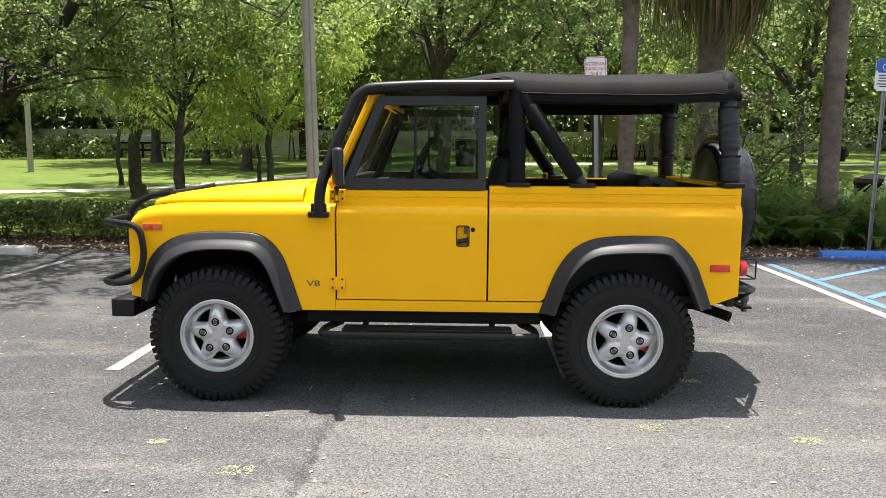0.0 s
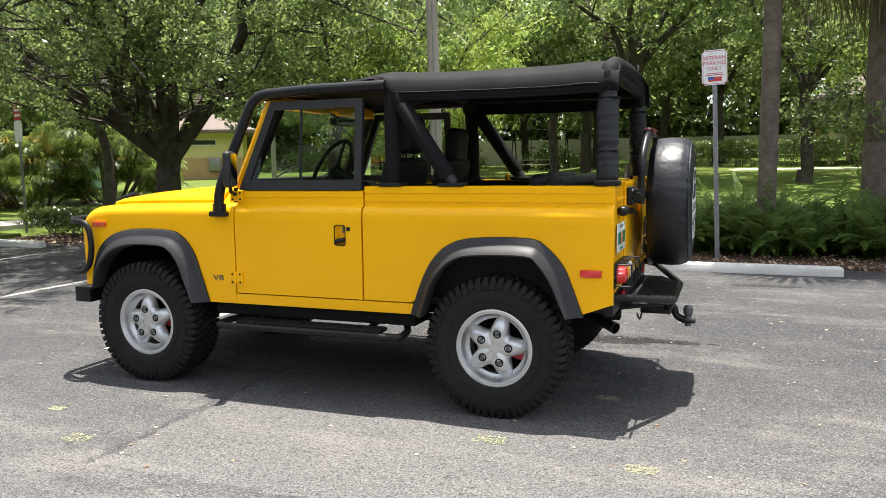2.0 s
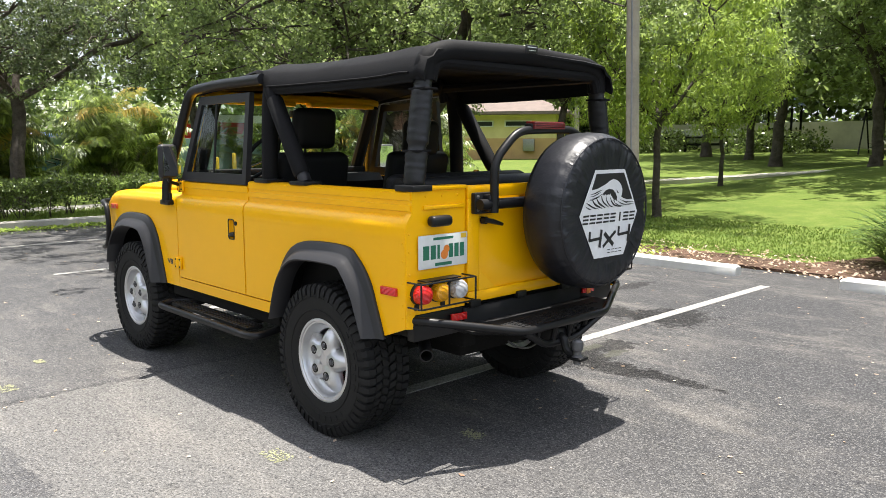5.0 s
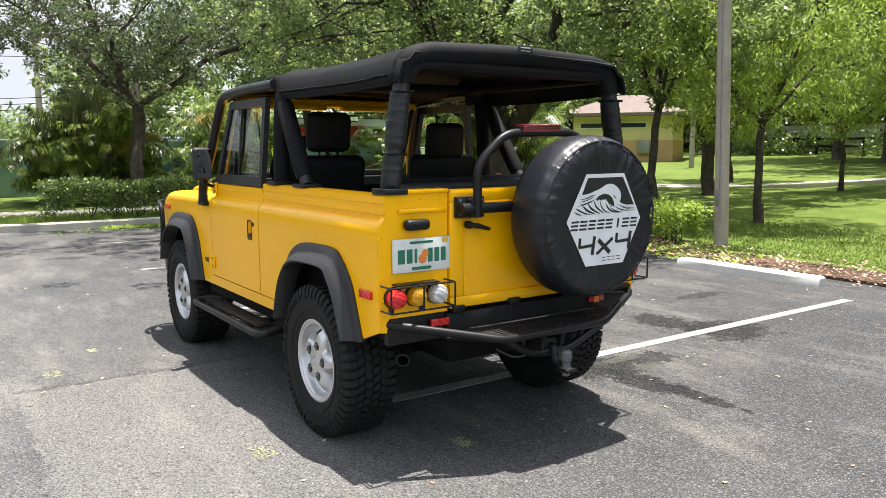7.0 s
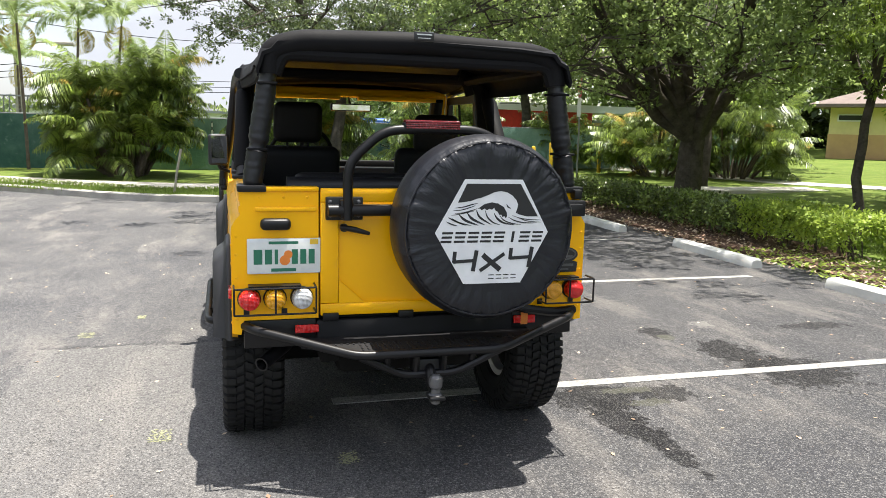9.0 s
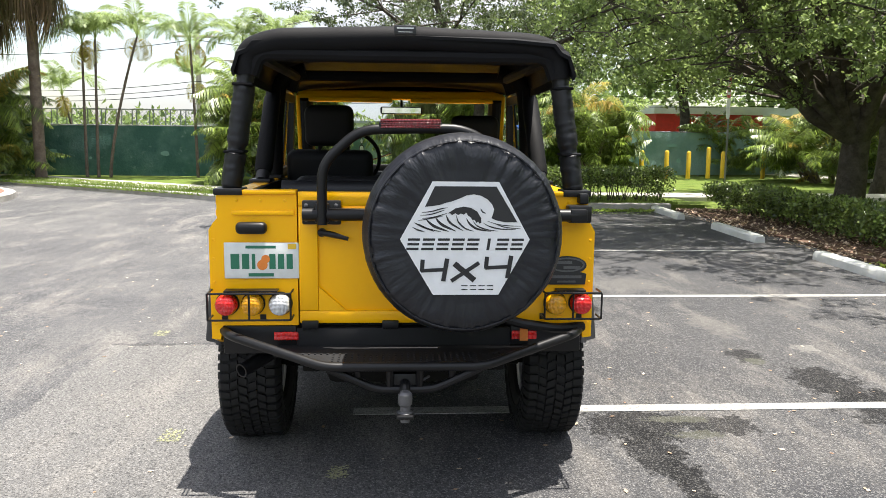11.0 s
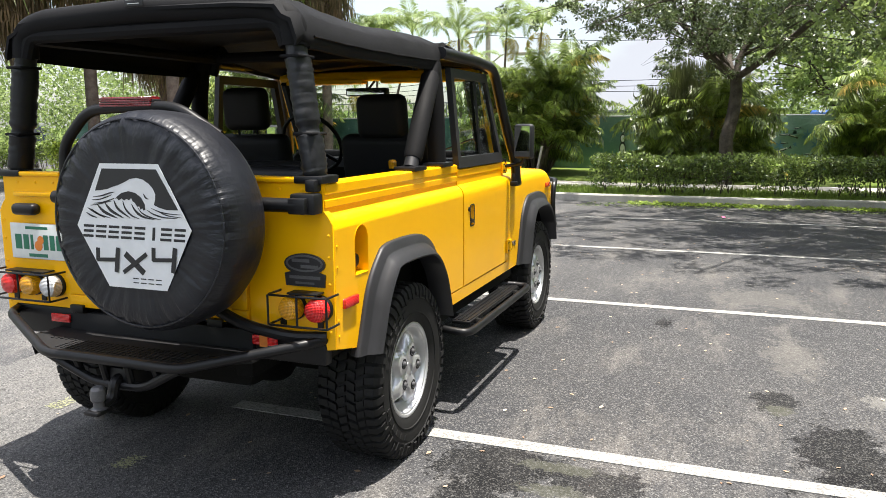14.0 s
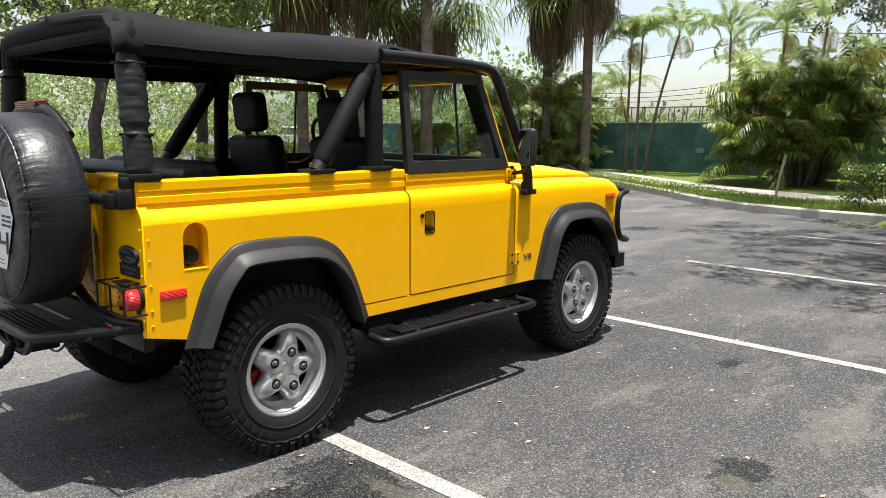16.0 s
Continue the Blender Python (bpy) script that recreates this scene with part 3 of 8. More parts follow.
def tube(bm, pts, r, seg=10, cap=True, closed=False):
    """A round bar along a line; r is one radius or one for each point."""
    pts = [Vector(p) for p in pts]
    n = len(pts)
    rs = r if isinstance(r, (list, tuple)) else [r] * n
    up, rings = None, []
    for i, p in enumerate(pts):
        if closed:
            d = pts[(i + 1) % n] - pts[i - 1]
        else:
            d = pts[min(i + 1, n - 1)] - pts[max(i - 1, 0)]
        d.normalize()
        if up is None:
            up = d.orthogonal().normalized()
        up = (up - d * up.dot(d)).normalized()
        side = d.cross(up)
        rings.append([bm.verts.new(p + (up * math.cos(a) + side * math.sin(a)) * rs[i]) for a in (2 * math.pi * k / seg for k in range(seg))])
    pairs = list(zip(rings, rings[1:])) + ([(rings[-1], rings[0])] if closed else [])
    for a, b in pairs:
        for k in range(seg):
            bm.faces.new((a[k], a[(k + 1) % seg], b[(k + 1) % seg], b[k]))
    if cap and not closed:
        bm.faces.new(rings[0][::-1])
        bm.faces.new(rings[-1])


def loft(bm, rings, closed=True, caps=True):
    """Skins a row of like-numbered outlines."""
    vs = [[bm.verts.new(p) for p in ring] for ring in rings]
    n = len(vs[0])
    for a, b in zip(vs, vs[1:]):
        for k in range(n if closed else n - 1):
            bm.faces.new((a[k], a[(k + 1) % n], b[(k + 1) % n], b[k]))
    if caps and closed:
        bm.faces.new(vs[0][::-1])
        bm.faces.new(vs[-1])
    return vs


def prism(bm, outline, axis, a, b):
    """A flat outline drawn out from a to b along an axis; the outline is in the other two."""
    def at(p, v):
        return {"x": (v, p[0], p[1]), "y": (p[0], v, p[1]), "z": (p[0], p[1], v)}[axis]
    lo, hi = [bm.verts.new(at(p, a)) for p in outline], [bm.verts.new(at(p, b)) for p in outline]
    n = len(outline)
    bm.faces.new(lo)
    bm.faces.new(hi[::-1])
    for k in range(n):
        bm.faces.new((lo[k], hi[k], hi[(k + 1) % n], lo[(k + 1) % n]))


def lathe(bm, profile, seg=32, m=None, closed=False):
    """Turns a profile of (radius, height) round the z axis."""
    rings = []
    for k in range(seg):
        a = 2 * math.pi * k / seg
        rings.append([bm.verts.new((r * math.cos(a), r * math.sin(a), h)) for r, h in profile])
    n = len(profile)
    for k in range(seg):
        a, b = rings[k], rings[(k + 1) % seg]
        for i in range(n if closed else n - 1):
            j = (i + 1) % n
            bm.faces.new((a[i], b[i], b[j], a[j]))
    if not closed:
        for i, flip in ((0, True), (n - 1, False)):
            if profile[i][0] > 1e-4:
                ring = [r[i] for r in rings]
                bm.faces.new(ring[::-1] if flip else ring)
    bmesh.ops.remove_doubles(bm, verts=[v for r in rings for v in r], dist=1e-5)
    if m is not None:
        bmesh.ops.transform(bm, matrix=m, verts=[v for r in rings for v in r if v.is_valid])


def word(name, text, size, m, material, parent, depth=0.001):
    """Raised lettering as a mesh."""
    cu = bpy.data.curves.new(name, "FONT")
    cu.body, cu.size, cu.align_x, cu.align_y, cu.extrude = text, size, "CENTER", "CENTER", depth
    tmp = bpy.data.objects.new(name, cu)
    scene.collection.objects.link(tmp)
    me = bpy.data.meshes.new_from_object(tmp.evaluated_get(bpy.context.evaluated_depsgraph_get()))
    bpy.data.objects.remove(tmp)
    me.materials.append(material)
    ob = new(name, me)
    ob.parent = parent
    ob.matrix_basis = m
    return ob

# ---- ground and setting ----


def slab(name, outline, z0, z1, material, label, category="", kind="structure"):
    bm = bmesh.new()
    prism(bm, outline, "z", z0, z1)
    return tagged(part(name, bm, material, None, "", 0), label, category or name.split("_")[0], "", kind)


def sheet(name, size, z, material, label, category):
    bm = bmesh.new()
    n = 40
    vs = [[bm.verts.new((-size + 2 * size * i / n, -size + 2 * size * j / n, z)) for j in range(n + 1)] for i in range(n + 1)]
    for i in range(n):
        for j in range(n):
            bm.faces.new((vs[i][j], vs[i + 1][j], vs[i + 1][j + 1], vs[i][j + 1]))
    return tagged(part(name, bm, material), label, category, "", "structure")


sheet("ground", 1500, -0.06, M_GRASS, "wide grassy ground reaching the horizon", "ground")
# edge of the tarmac on its west side, running out into the drive
WEST = [(-9.55, 5.75), (-9.45, 2.0), (-9.5, -0.5), (-9.75, -2.0), (-10.4, -3.2), (-11.6, -4.6), (-13.4, -7.0), (-15.2, -9.6), (-17.5, -13.0), (-24.0, -22.0), (-60.0, -64.0)]
lot = WEST + [(60, -64), (60, 5.9), (-9.3, 5.9)]
slab("road", lot, -0.05, 0.0, M_ASPHALT, "worn grey asphalt of a parking lot", "parking lot")


def lawn_rise(y, x=-20.0):
    """The park's lawn climbs gently away from the lot, sooner in the east."""
    return 0.026 * min(43.0, max(0.0, y - 12.5)) + 0.06 * min(11.0, max(0.0, y - 11.0)) * min(1.0, max(0.0, (x + 7.0) / 6.0))


bm = bmesh.new()
ys = [6.55, 9.0, 11.0, 12.5] + [14.0 + 3.0 * k for k in range(15)] + [70.0, 110.0, 160.0]
rows = [[bm.verts.new((x, y, 0.025 + lawn_rise(y, x))) for y in ys] for x in [-120 + 5.0 * k for k in range(22)] + [-10, -7, -5, -3, -1] + [5.0 * k for k in range(13)]]
for a, b in zip(rows, rows[1:]):
    for k in range(len(ys) - 1):
        bm.faces.new((a[k], b[k], b[k + 1], a[k + 1]))
lip = bmesh.ops.extrude_edge_only(bm, edges=[e for e in bm.edges if e.is_boundary])
for v in lip["geom"]:
    if isinstance(v, bmesh.types.BMVert):
        v.co.z = -0.055
tagged(part("lawn", bm, M_GRASS, None, "", 60), "sunlit mown lawn under park trees, rising gently", "lawn", "", "structure")
slab("lawn_west", [(x - 0.16, y) for x, y in WEST] + [(-120, -64), (-120, 6.54), (-9.71, 6.54)], -0.055, 0.10, M_GRASS, "strip of lawn behind the kerb", "lawn")
slab("mulch_bed", [(-9.6, 5.86), (60, 5.86), (60, 6.9), (9, 7.2), (8.2, 9.2), (2.6, 9.2), (2.2, 7.4), (1.9, 6.6), (-1.6, 6.75), (-2.0, 7.4), (-9.6, 7.4)], -0.05, 0.035, M_MULCH, "reddish brown mulch bed along the tarmac", "mulch")

# kerb along the west edge
bm = bmesh.new()
rings = []
for i, (x, y) in enumerate(WEST):
    a, b = Vector(WEST[max(0, i - 1)]), Vector(WEST[min(len(WEST) - 1, i + 1)])
    d = (b - a).normalized()
    n = Vector((d.y, -d.x))
    if n.x > 0:
        n = -n
    p = Vector((x, y))
    rings.append([(p.x + n.x * o, p.y + n.y * o, z) for o, z in ((0, -0.04), (0.012, 0.115), (0.03, 0.135), (0.16, 0.14), (0.175, -0.04))])
loft(bm, rings)
tagged(part("kerb", bm, M_CONCRETE), "pale concrete kerb round the lot", "kerb", "", "structure")
# sidewalk behind the west kerb
bm = bmesh.new()
rings = []
for x, y in ((-12.2, 16.0), (-12.1, 6.0), (-12.1, 0.0), (-12.4, -2.0), (-13.2, -4.0), (-14.4, -6.0), (-16.0, -8.4), (-18.6, -12.0), (-26.0, -22.0)):
    rings.append([(x - 0.75, y, -0.05), (x - 0.75, y, 0.125), (x + 0.65, y - 0.3, 0.125), (x + 0.65, y - 0.3, -0.05)])
loft(bm, rings)
tagged(part("pavement", bm, M_WALK), "pale concrete footpath behind the kerb", "footpath", "", "structure")
bm = bmesh.new()
rings = []
for x, y in ((-40, 13.0), (-26, 14.2), (-14, 16.2), (-9, 18.6), (-4, 21.5), (4, 24.5), (14, 26.0), (40, 26.5)):
    rings.append([(x, y, -0.05), (x, y, 0.04 + lawn_rise(y, x)), (x - 0.2, y + 1.3, 0.04 + lawn_rise(y + 1.3, x)), (x - 0.2, y + 1.3, -0.05)])
loft(bm, rings)
tagged(part("park_path", bm, M_WALK), "pale concrete path winding across the lawn", "footpath", "", "structure")


def line(x0, x1, y0, y1, material, label):
    tagged(part("bay_line", boxed(x0, x1, y0, y1, 0.0005, 0.0045), material, None, "", 0), label, "painted line", "bay lines", "structure")


for x in (-6.93, -3.85, -0.90, 2.13):
    line(x - 0.05, x + 0.05, -0.28, 4.86, M_LINE, "worn white bay line on the asphalt")
line(5.22, 5.33, 0.4, 5.1, M_LINE, "worn white bay line on the asphalt")
line(5.44, 5.55, 0.4, 5.1, M_BLUE_LINE, "faded blue bay line on the asphalt")
for k in range(4):
    bm = bmesh.new()
    box(bm, -0.05, 0.05, -1.1, 1.1, 0.0005, 0.0045, 0, pose(6.4, 1.2 + 1.1 * k, 0, 0, 0, -50))
    tagged(part("bay_line", bm, M_BLUE_LINE, None, "", 0), "faded blue hatching line on the asphalt", "painted line", "bay lines", "structure")


def wheel_stop(x0, x1, y, material, label, turn=0.0):
    bm = bmesh.new()
    h = (x1 - x0) / 2
    sec = [(-0.085, 0), (-0.078, 0.085), (-0.055, 0.112), (0.055, 0.112), (0.078, 0.085), (0.085, 0)]
    rings = []
    for x, k in ((-h, 0.86), (-h + 0.04, 1.0), (-h * 0.4, 1.0), (0, 1.0), (h * 0.5, 1.0), (h - 0.04, 1.0), (h, 0.86)):
        rings.append([(x, yy * k + 0.004 * noise.noise(Vector((x * 3, yy * 20, x0))), z * (k if z else 1) + 0.004 * noise.noise(Vector((x * 3, z * 20, x0 + 5)))) for yy, z in sec])
    loft(bm, rings)
    ob = part("wheel_stop", bm, material)
    ob.matrix_world = pose((x0 + x1) / 2, y, 0.0, 0, 0, turn)
    tagged(ob, label, "wheel stop", "wheel stops")


for x0, x1, turn in ((-9.45, -7.75, -2), (-6.35, -4.6, -2), (-3.15, -1.35, -2), (-0.22, 1.62, -0.5), (2.72, 4.82, -1)):
    wheel_stop(x0, x1, 5.32, M_STOPPAINT, "white painted concrete wheel stop, chipped and dirty", turn)
wheel_stop(6.45, 8.35, 5.75, M_BLUEPAINT, "bright blue painted concrete wheel stop")

# kerbed island with palms at the drive
bm = bmesh.new()
ring = [(-10.3 + 2.6 * math.cos(a) * (1 if math.cos(a) > 0 else 1.5), -12.1 + 3.7 * math.sin(a)) for a in [2 * math.pi * k / 28 for k in range(28)]]
loft(bm, [[(x, y, -0.04) for x, y in ring], [(x, y, 0.13) for x, y in ring], [(-10.3 + (x + 10.3) * 0.95, -12.1 + (y + 12.1) * 0.95, 0.145) for x, y in ring]])
isl = tagged(part("planting_island", bm, M_CONCRETE), "kerbed island with reddish gravel", "traffic island", "", "structure")
bm = bmesh.new()
prism(bm, [(-10.3 + (x + 10.3) * 0.93, -12.1 + (y + 12.1) * 0.94) for x, y in ring], "z", 0.10, 0.155)
part("gravel_bed", bm, mat("red_gravel", (0.23, 0.115, 0.08), 0.9, 0, 0.3, 8, 40, 0.8, 0.02), isl)

# ---- fence in the west ----
FENCE = [(-19.6, -24.0), (-19.5, -12.0), (-19.4, -6.0), (-19.0, 0.0), (-20.0, 5.0), (-22.5, 9.0), (-24.0, 16.0), (-24.5, 24.0)]
pts = []
for (xa, ya), (xb, yb) in zip(FENCE, FENCE[1:]):
    n = max(1, int(math.hypot(xb - xa, yb - ya) / 0.3))
    pts += [(xa + (xb - xa) * k / n, ya + (yb - ya) * k / n) for k in range(n)]
pts.append(FENCE[-1])
bm = bmesh.new()
rings = []
for x, y in pts:
    r = []
    for k in range(9):
        z = 0.08 + 1.62 * k / 8
        r.append((x + 0.05 * noise.noise(Vector((y * 1.2, z * 1.7, 0))) + 0.03 * noise.noise(Vector((y * 4, z * 5, 3))), y, z + (0.02 * noise.noise(Vector((y * 1.5, 4, 0))) if k == 8 else 0)))
    rings.append(r + [(p[0] - 0.015, p[1], p[2]) for p in r[::-1]])
loft(bm, rings)
fence = tagged(part("fence", bm, M_FENCE, None, "", 50), "long fence covered in green screen cloth, faded towards the park", "fence", "", "structure")
bm = bmesh.new()
for i, (x, y) in enumerate(pts):
    if i % 8 == 0:
        tube(bm, [(x - 0.06, y, 0.0), (x - 0.06, y, 1.76)], 0.03, 8)
tube(bm, [(x - 0.04, y, 1.72) for x, y in pts], 0.022, 6)
part("fence_frame", bm, M_GALV, fence)
bm = bmesh.new()
rnd = random.Random(4)
for k in range(46):
    i = rnd.randrange(4, len(pts) - 4)
    x, y = pts[i]
    z, w, h = rnd.uniform(0.35, 1.3), rnd.uniform(0.05, 0.35), rnd.uniform(0.04, 0.16)
    n = 9
    v = [bm.verts.new((x + 0.075, y + w * math.cos(6.283 * j / n) * rnd.uniform(0.5, 1), z + h * math.sin(6.283 * j / n) * rnd.uniform(0.5, 1))) for j in range(n)]
    bm.faces.new(v)
part("faded_print", bm, M_FENCELIGHT, fence, "pale worn print on the screen cloth", 0)
bm = bmesh.new()
for k in range(16):
    i = min(range(len(pts)), key=lambda j: abs(pts[j][1] - (2.3 + 2.6 * k / 15)))
    x, y, z, a0 = pts[i][0] + 0.085, pts[i][1] + rnd.uniform(-0.1, 0.1), rnd.uniform(0.4, 1.3), rnd.uniform(0, 1)
    r = rnd.uniform(0.10, 0.20)
    v = [bm.verts.new((x, y + (r if j % 2 else r * 0.3) * math.cos(a0 + math.pi * j / 6), z + (r if j % 2 else r * 0.3) * math.sin(a0 + math.pi * j / 6))) for j in range(12)]
    bm.faces.new(v)
part("printed_star", bm, M_STAR, fence, "blue-grey star prints on the screen cloth", 0)
# leaping fish shapes, pale above and dark below, and a tall beaded strip
for tone, lift, start in ((M_INK, 0.088, 0), (M_PLATE, 0.092, 40)):
    bm = bmesh.new()
    rnd = random.Random(14)
    for k in range(26):
        y, z, a, ln = 2.2 + 2.6 * rnd.random(), rnd.uniform(0.45, 1.45), rnd.uniform(-0.5, 0.5), rnd.uniform(0.10, 0.26)
        x = min(pts, key=lambda p: abs(p[1] - y))[0] + lift
        dz = 0.02 if start else 0.0
        shape = [(-1, 0), (-0.3, 0.16), (0.3, 0.14), (0.75, 0.05), (1.1, 0.22), (1.0, 0), (1.1, -0.18), (0.75, -0.03), (0.2, -0.10)]
        kk = 0.55 if start else 1.0
        bm.faces.new([bm.verts.new((x, y + ln * kk * (u * math.cos(a) - v * math.sin(a)), z + dz + ln * kk * (u * math.sin(a) + v * math.cos(a)))) for u, v in shape])
    x = min(pts, key=lambda p: abs(p[1] + 1.15))[0] + lift
    for z, h, w in ((1.52, 0.11, 0.04), (1.30, 0.11, 0.05), (1.04, 0.15, 0.085), (0.72, 0.22, 0.10)):
        q = 0.72 if start else 1.0
        bm.faces.new([bm.verts.new((x, -1.15 + w * q * math.cos(t), z + h * q * math.sin(t))) for t in [2 * math.pi * j / 14 for j in range(14)]])
    part("printed_fish" if start == 0 else "printed_highlight", bm, tone, fence, "dark print on the screen cloth" if start == 0 else "pale print on the screen cloth", 0)
# stacked wire panels behind the fence
bm = bmesh.new()
for k in range(16):
    y = -13.5 + 0.55 * k
    lean = 0.10 * math.sin(k * 1.7)
    for yy in (y, y + 1.5):
        tube(bm, [(-21.4, yy, 0.0), (-21.4 + lean, yy + 0.1, 2.30)], 0.022, 5)
    tube(bm, [(-21.4 + lean, y, 2.30), (-21.4 + lean, y + 1.5, 2.28)], 0.022, 5)
    tube(bm, [(-21.4, y, 1.2), (-21.4, y + 1.5, 1.2)], 0.018, 5)
for k in range(70):
    y = -13.4 + 0.13 * k
    tube(bm, [(-21.3, y, 1.2), (-21.3, y + 1.0, 2.25)], 0.005, 3)
    tube(bm, [(-21.3, y + 1.0, 1.2), (-21.3, y, 2.25)], 0.005, 3)
tagged(part("wire_fence_panel", bm, M_GALV), "leaning galvanised wire fence panel behind the fence", "fence panel", "", "stuff")

# bollards
b0 = None
for k, (x, y, h, white) in enumerate(((-18.6, 8.0, 1.0, 0), (-19.6, 9.2, 0.98, 0), (-20.2, 10.2, 0.95, 0), (-20.4, 11.0, 1.1, 0), (-20.6, 11.6, 0.95, 0), (-20.2, 12.9, 1.0, 0), (-21.4, 14.2, 1.1, 1), (-21.4, 16.4, 1.1, 1))):
    bm = bmesh.new()
    lathe(bm, [(0.075, 0), (0.075, h - 0.05), (0.06, h - 0.015), (0.03, h), (0, h + 0.004)], 16)
    b = part("bollard", bm, M_FLATWHITE if white else M_YELLOWPOST)
    b.matrix_world = pose(x, y, 0.09, 0.6 * math.sin(k * 3), 0.8 * math.cos(k * 5), 0)
    tagged(b, "white painted steel bollard on the grass" if white else "yellow painted steel bollard on the grass", "bollard", "bollards")

# ---- signs and poles ----


def sign_post(x, y, h, lean, label):
    t = thing("parking_sign", (x, y, 0.03), label, "sign")
    t.matrix_world = pose(x, y, 0.03, 0, lean, 0)
    bm = bmesh.new()
    prism(bm, [(-0.03, -0.012), (-0.022, 0.014), (0.022, 0.014), (0.03, -0.012), (0.018, -0.012), (0.014, 0.004), (-0.014, 0.004), (-0.018, -0.012)], "z", -0.05, h)
    part("post", bm, M_GALV, t, "galvanised punched steel post")
    return t


def plate(t, x0, x1, z0, z1, y, material, name="plate", rim=None):
    bm = bmesh.new()
    w, h = (x1 - x0), (z1 - z0)
    box(bm, x0, x1, y, y + 0.003, z0, z1, 0)
    bmesh.ops.bevel(bm, geom=[e for e in bm.edges if abs(e.verts[0].co.y - e.verts[1].co.y) > 0.001], offset=0.03, segments=4, affect="EDGES")
    return part(name, bm, material, t)


vet = sign_post(3.40, 6.30, 2.80, -2.3, "white parking sign with red lettering on a steel post")
p = plate(vet, -0.16, 0.16, 2.36, 2.82, -0.020, M_WHITE)
bm = bmesh.new()
ring = [(-0.148, 2.372), (0.148, 2.372), (0.148, 2.808), (-0.148, 2.808)]
inn = [(-0.142, 2.378), (0.142, 2.378), (0.142, 2.802), (-0.142, 2.802)]
loft(bm, [[(x, yy, z) for x, z in o] for yy, o in ((-0.0203, ring), (-0.0215, ring), (-0.0215, inn), (-0.0203, inn))], caps=False)
for z, w in ((2.505, 0.10), (2.485, 0.115)):
    box(bm, -w, w, -0.0215, -0.0203, z, z + 0.010, 0)
part("red_border", bm, M_SIGNRED, p)
for txt, z in (("VETERAN", 2.715), ("PARKING", 2.645), ("ONLY", 2.575)):
    word("lettering", txt, 0.068, pose(0, -0.0215, z, 90, 0, 0), M_SIGNRED, p)
part("flag_print", boxed(-0.08, 0.09, -0.0215, -0.0203, 2.405, 2.465), M_SIGNRED, p)
part("flag_corner", boxed(-0.085, -0.01, -0.0228, -0.0216, 2.432, 2.468), M_SIGNBLUE, p)

hc = sign_post(7.48, 6.45, 2.80, 1.0, "blue and white disabled parking sign on a steel post")
p = plate(hc, -0.15, 0.15, 2.36, 2.82, -0.020, M_WHITE)
p2 = plate(hc, -0.145, 0.145, 2.62, 2.815, -0.024, M_SIGNBLUE, "blue_panel")
bm = bmesh.new()
tube(bm, [(0.0 + 0.048 * math.cos(a), -0.0265, 2.70 + 0.048 * math.sin(a)) for a in [2 * math.pi * k / 24 for k in range(24)]], 0.007, 6, closed=True)
part("white_ring", bm, M_WHITE, p2)
for z, w in ((2.575, 0.10), (2.535, 0.09), (2.495, 0.11), (2.45, 0.12), (2.415, 0.08)):
    part("print_line", boxed(-w, w, -0.0215, -0.0203, z, z + 0.016, 0), M_INK, p)

fs = sign_post(-10.3, 7.2, 2.75, -0.5, "narrow red and white sign on a steel post")
fs.matrix_world = pose(-10.3, 7.2, 0.03, 0, -0.5, -5)
p = plate(fs, -0.12, 0.12, 1.90, 2.34, -0.020, M_WHITE)
p2 = plate(fs, -0.12, 0.12, 2.35, 2.78, -0.020, M_SIGNRED, "red_panel")
for z in (2.42, 2.53, 2.66):
    part("print_line", boxed(-0.09, 0.09, -0.0215, -0.0203, z, z + 0.05, 0), M_WHITE, p2)

up = thing("utility_pole", (-1.05, 7.30, 0.0), "weathered grey wooden utility pole", "utility pole")
up.matrix_world = pose(-1.05, 7.30, 0.0, 1.6, -0.7, 0)
bm = bmesh.new()
lathe(bm, [(0.104, -0.1), (0.102, 0.6), (0.095, 3.5), (0.080, 9.0), (0.078, 9.02)], 20)
part("pole", bm, M_WOODPOLE, up)
bm = bmesh.new()
tube(bm, [(0.04, -0.095, 0.4), (0.04, -0.088, 4.2)], 0.014, 6)
box(bm, -0.03, 0.045, -0.125, -0.085, 0.62, 0.86, 0.006)
part("cable_guard", bm, M_GALV, up, "grey metal cable guard")

wp = thing("wooden_post", (-18.1, 28.7, 0.02 + lawn_rise(28.7)), "tall mossy wooden post on the lawn", "post")
bm = bmesh.new()
lathe(bm, [(0.13, -0.1), (0.12, 1.2), (0.11, 4.2), (0.10, 4.25), (0, 4.28)], 10)
part("pole", bm, M_WOODPOLE, wp)

# leaning stake on the verge
st = thing("marker_stake", (-10.57, -1.85, 0.10), "pale leaning wooden stake on the verge", "stake")
bm = bmesh.new()
tube(bm, [(0, 0, -0.1), (0.0, 0.08, 0.45), (-0.01, 0.17, 0.92)], 0.026, 8)
part("shaft", bm, M_WOODPOLE, st)

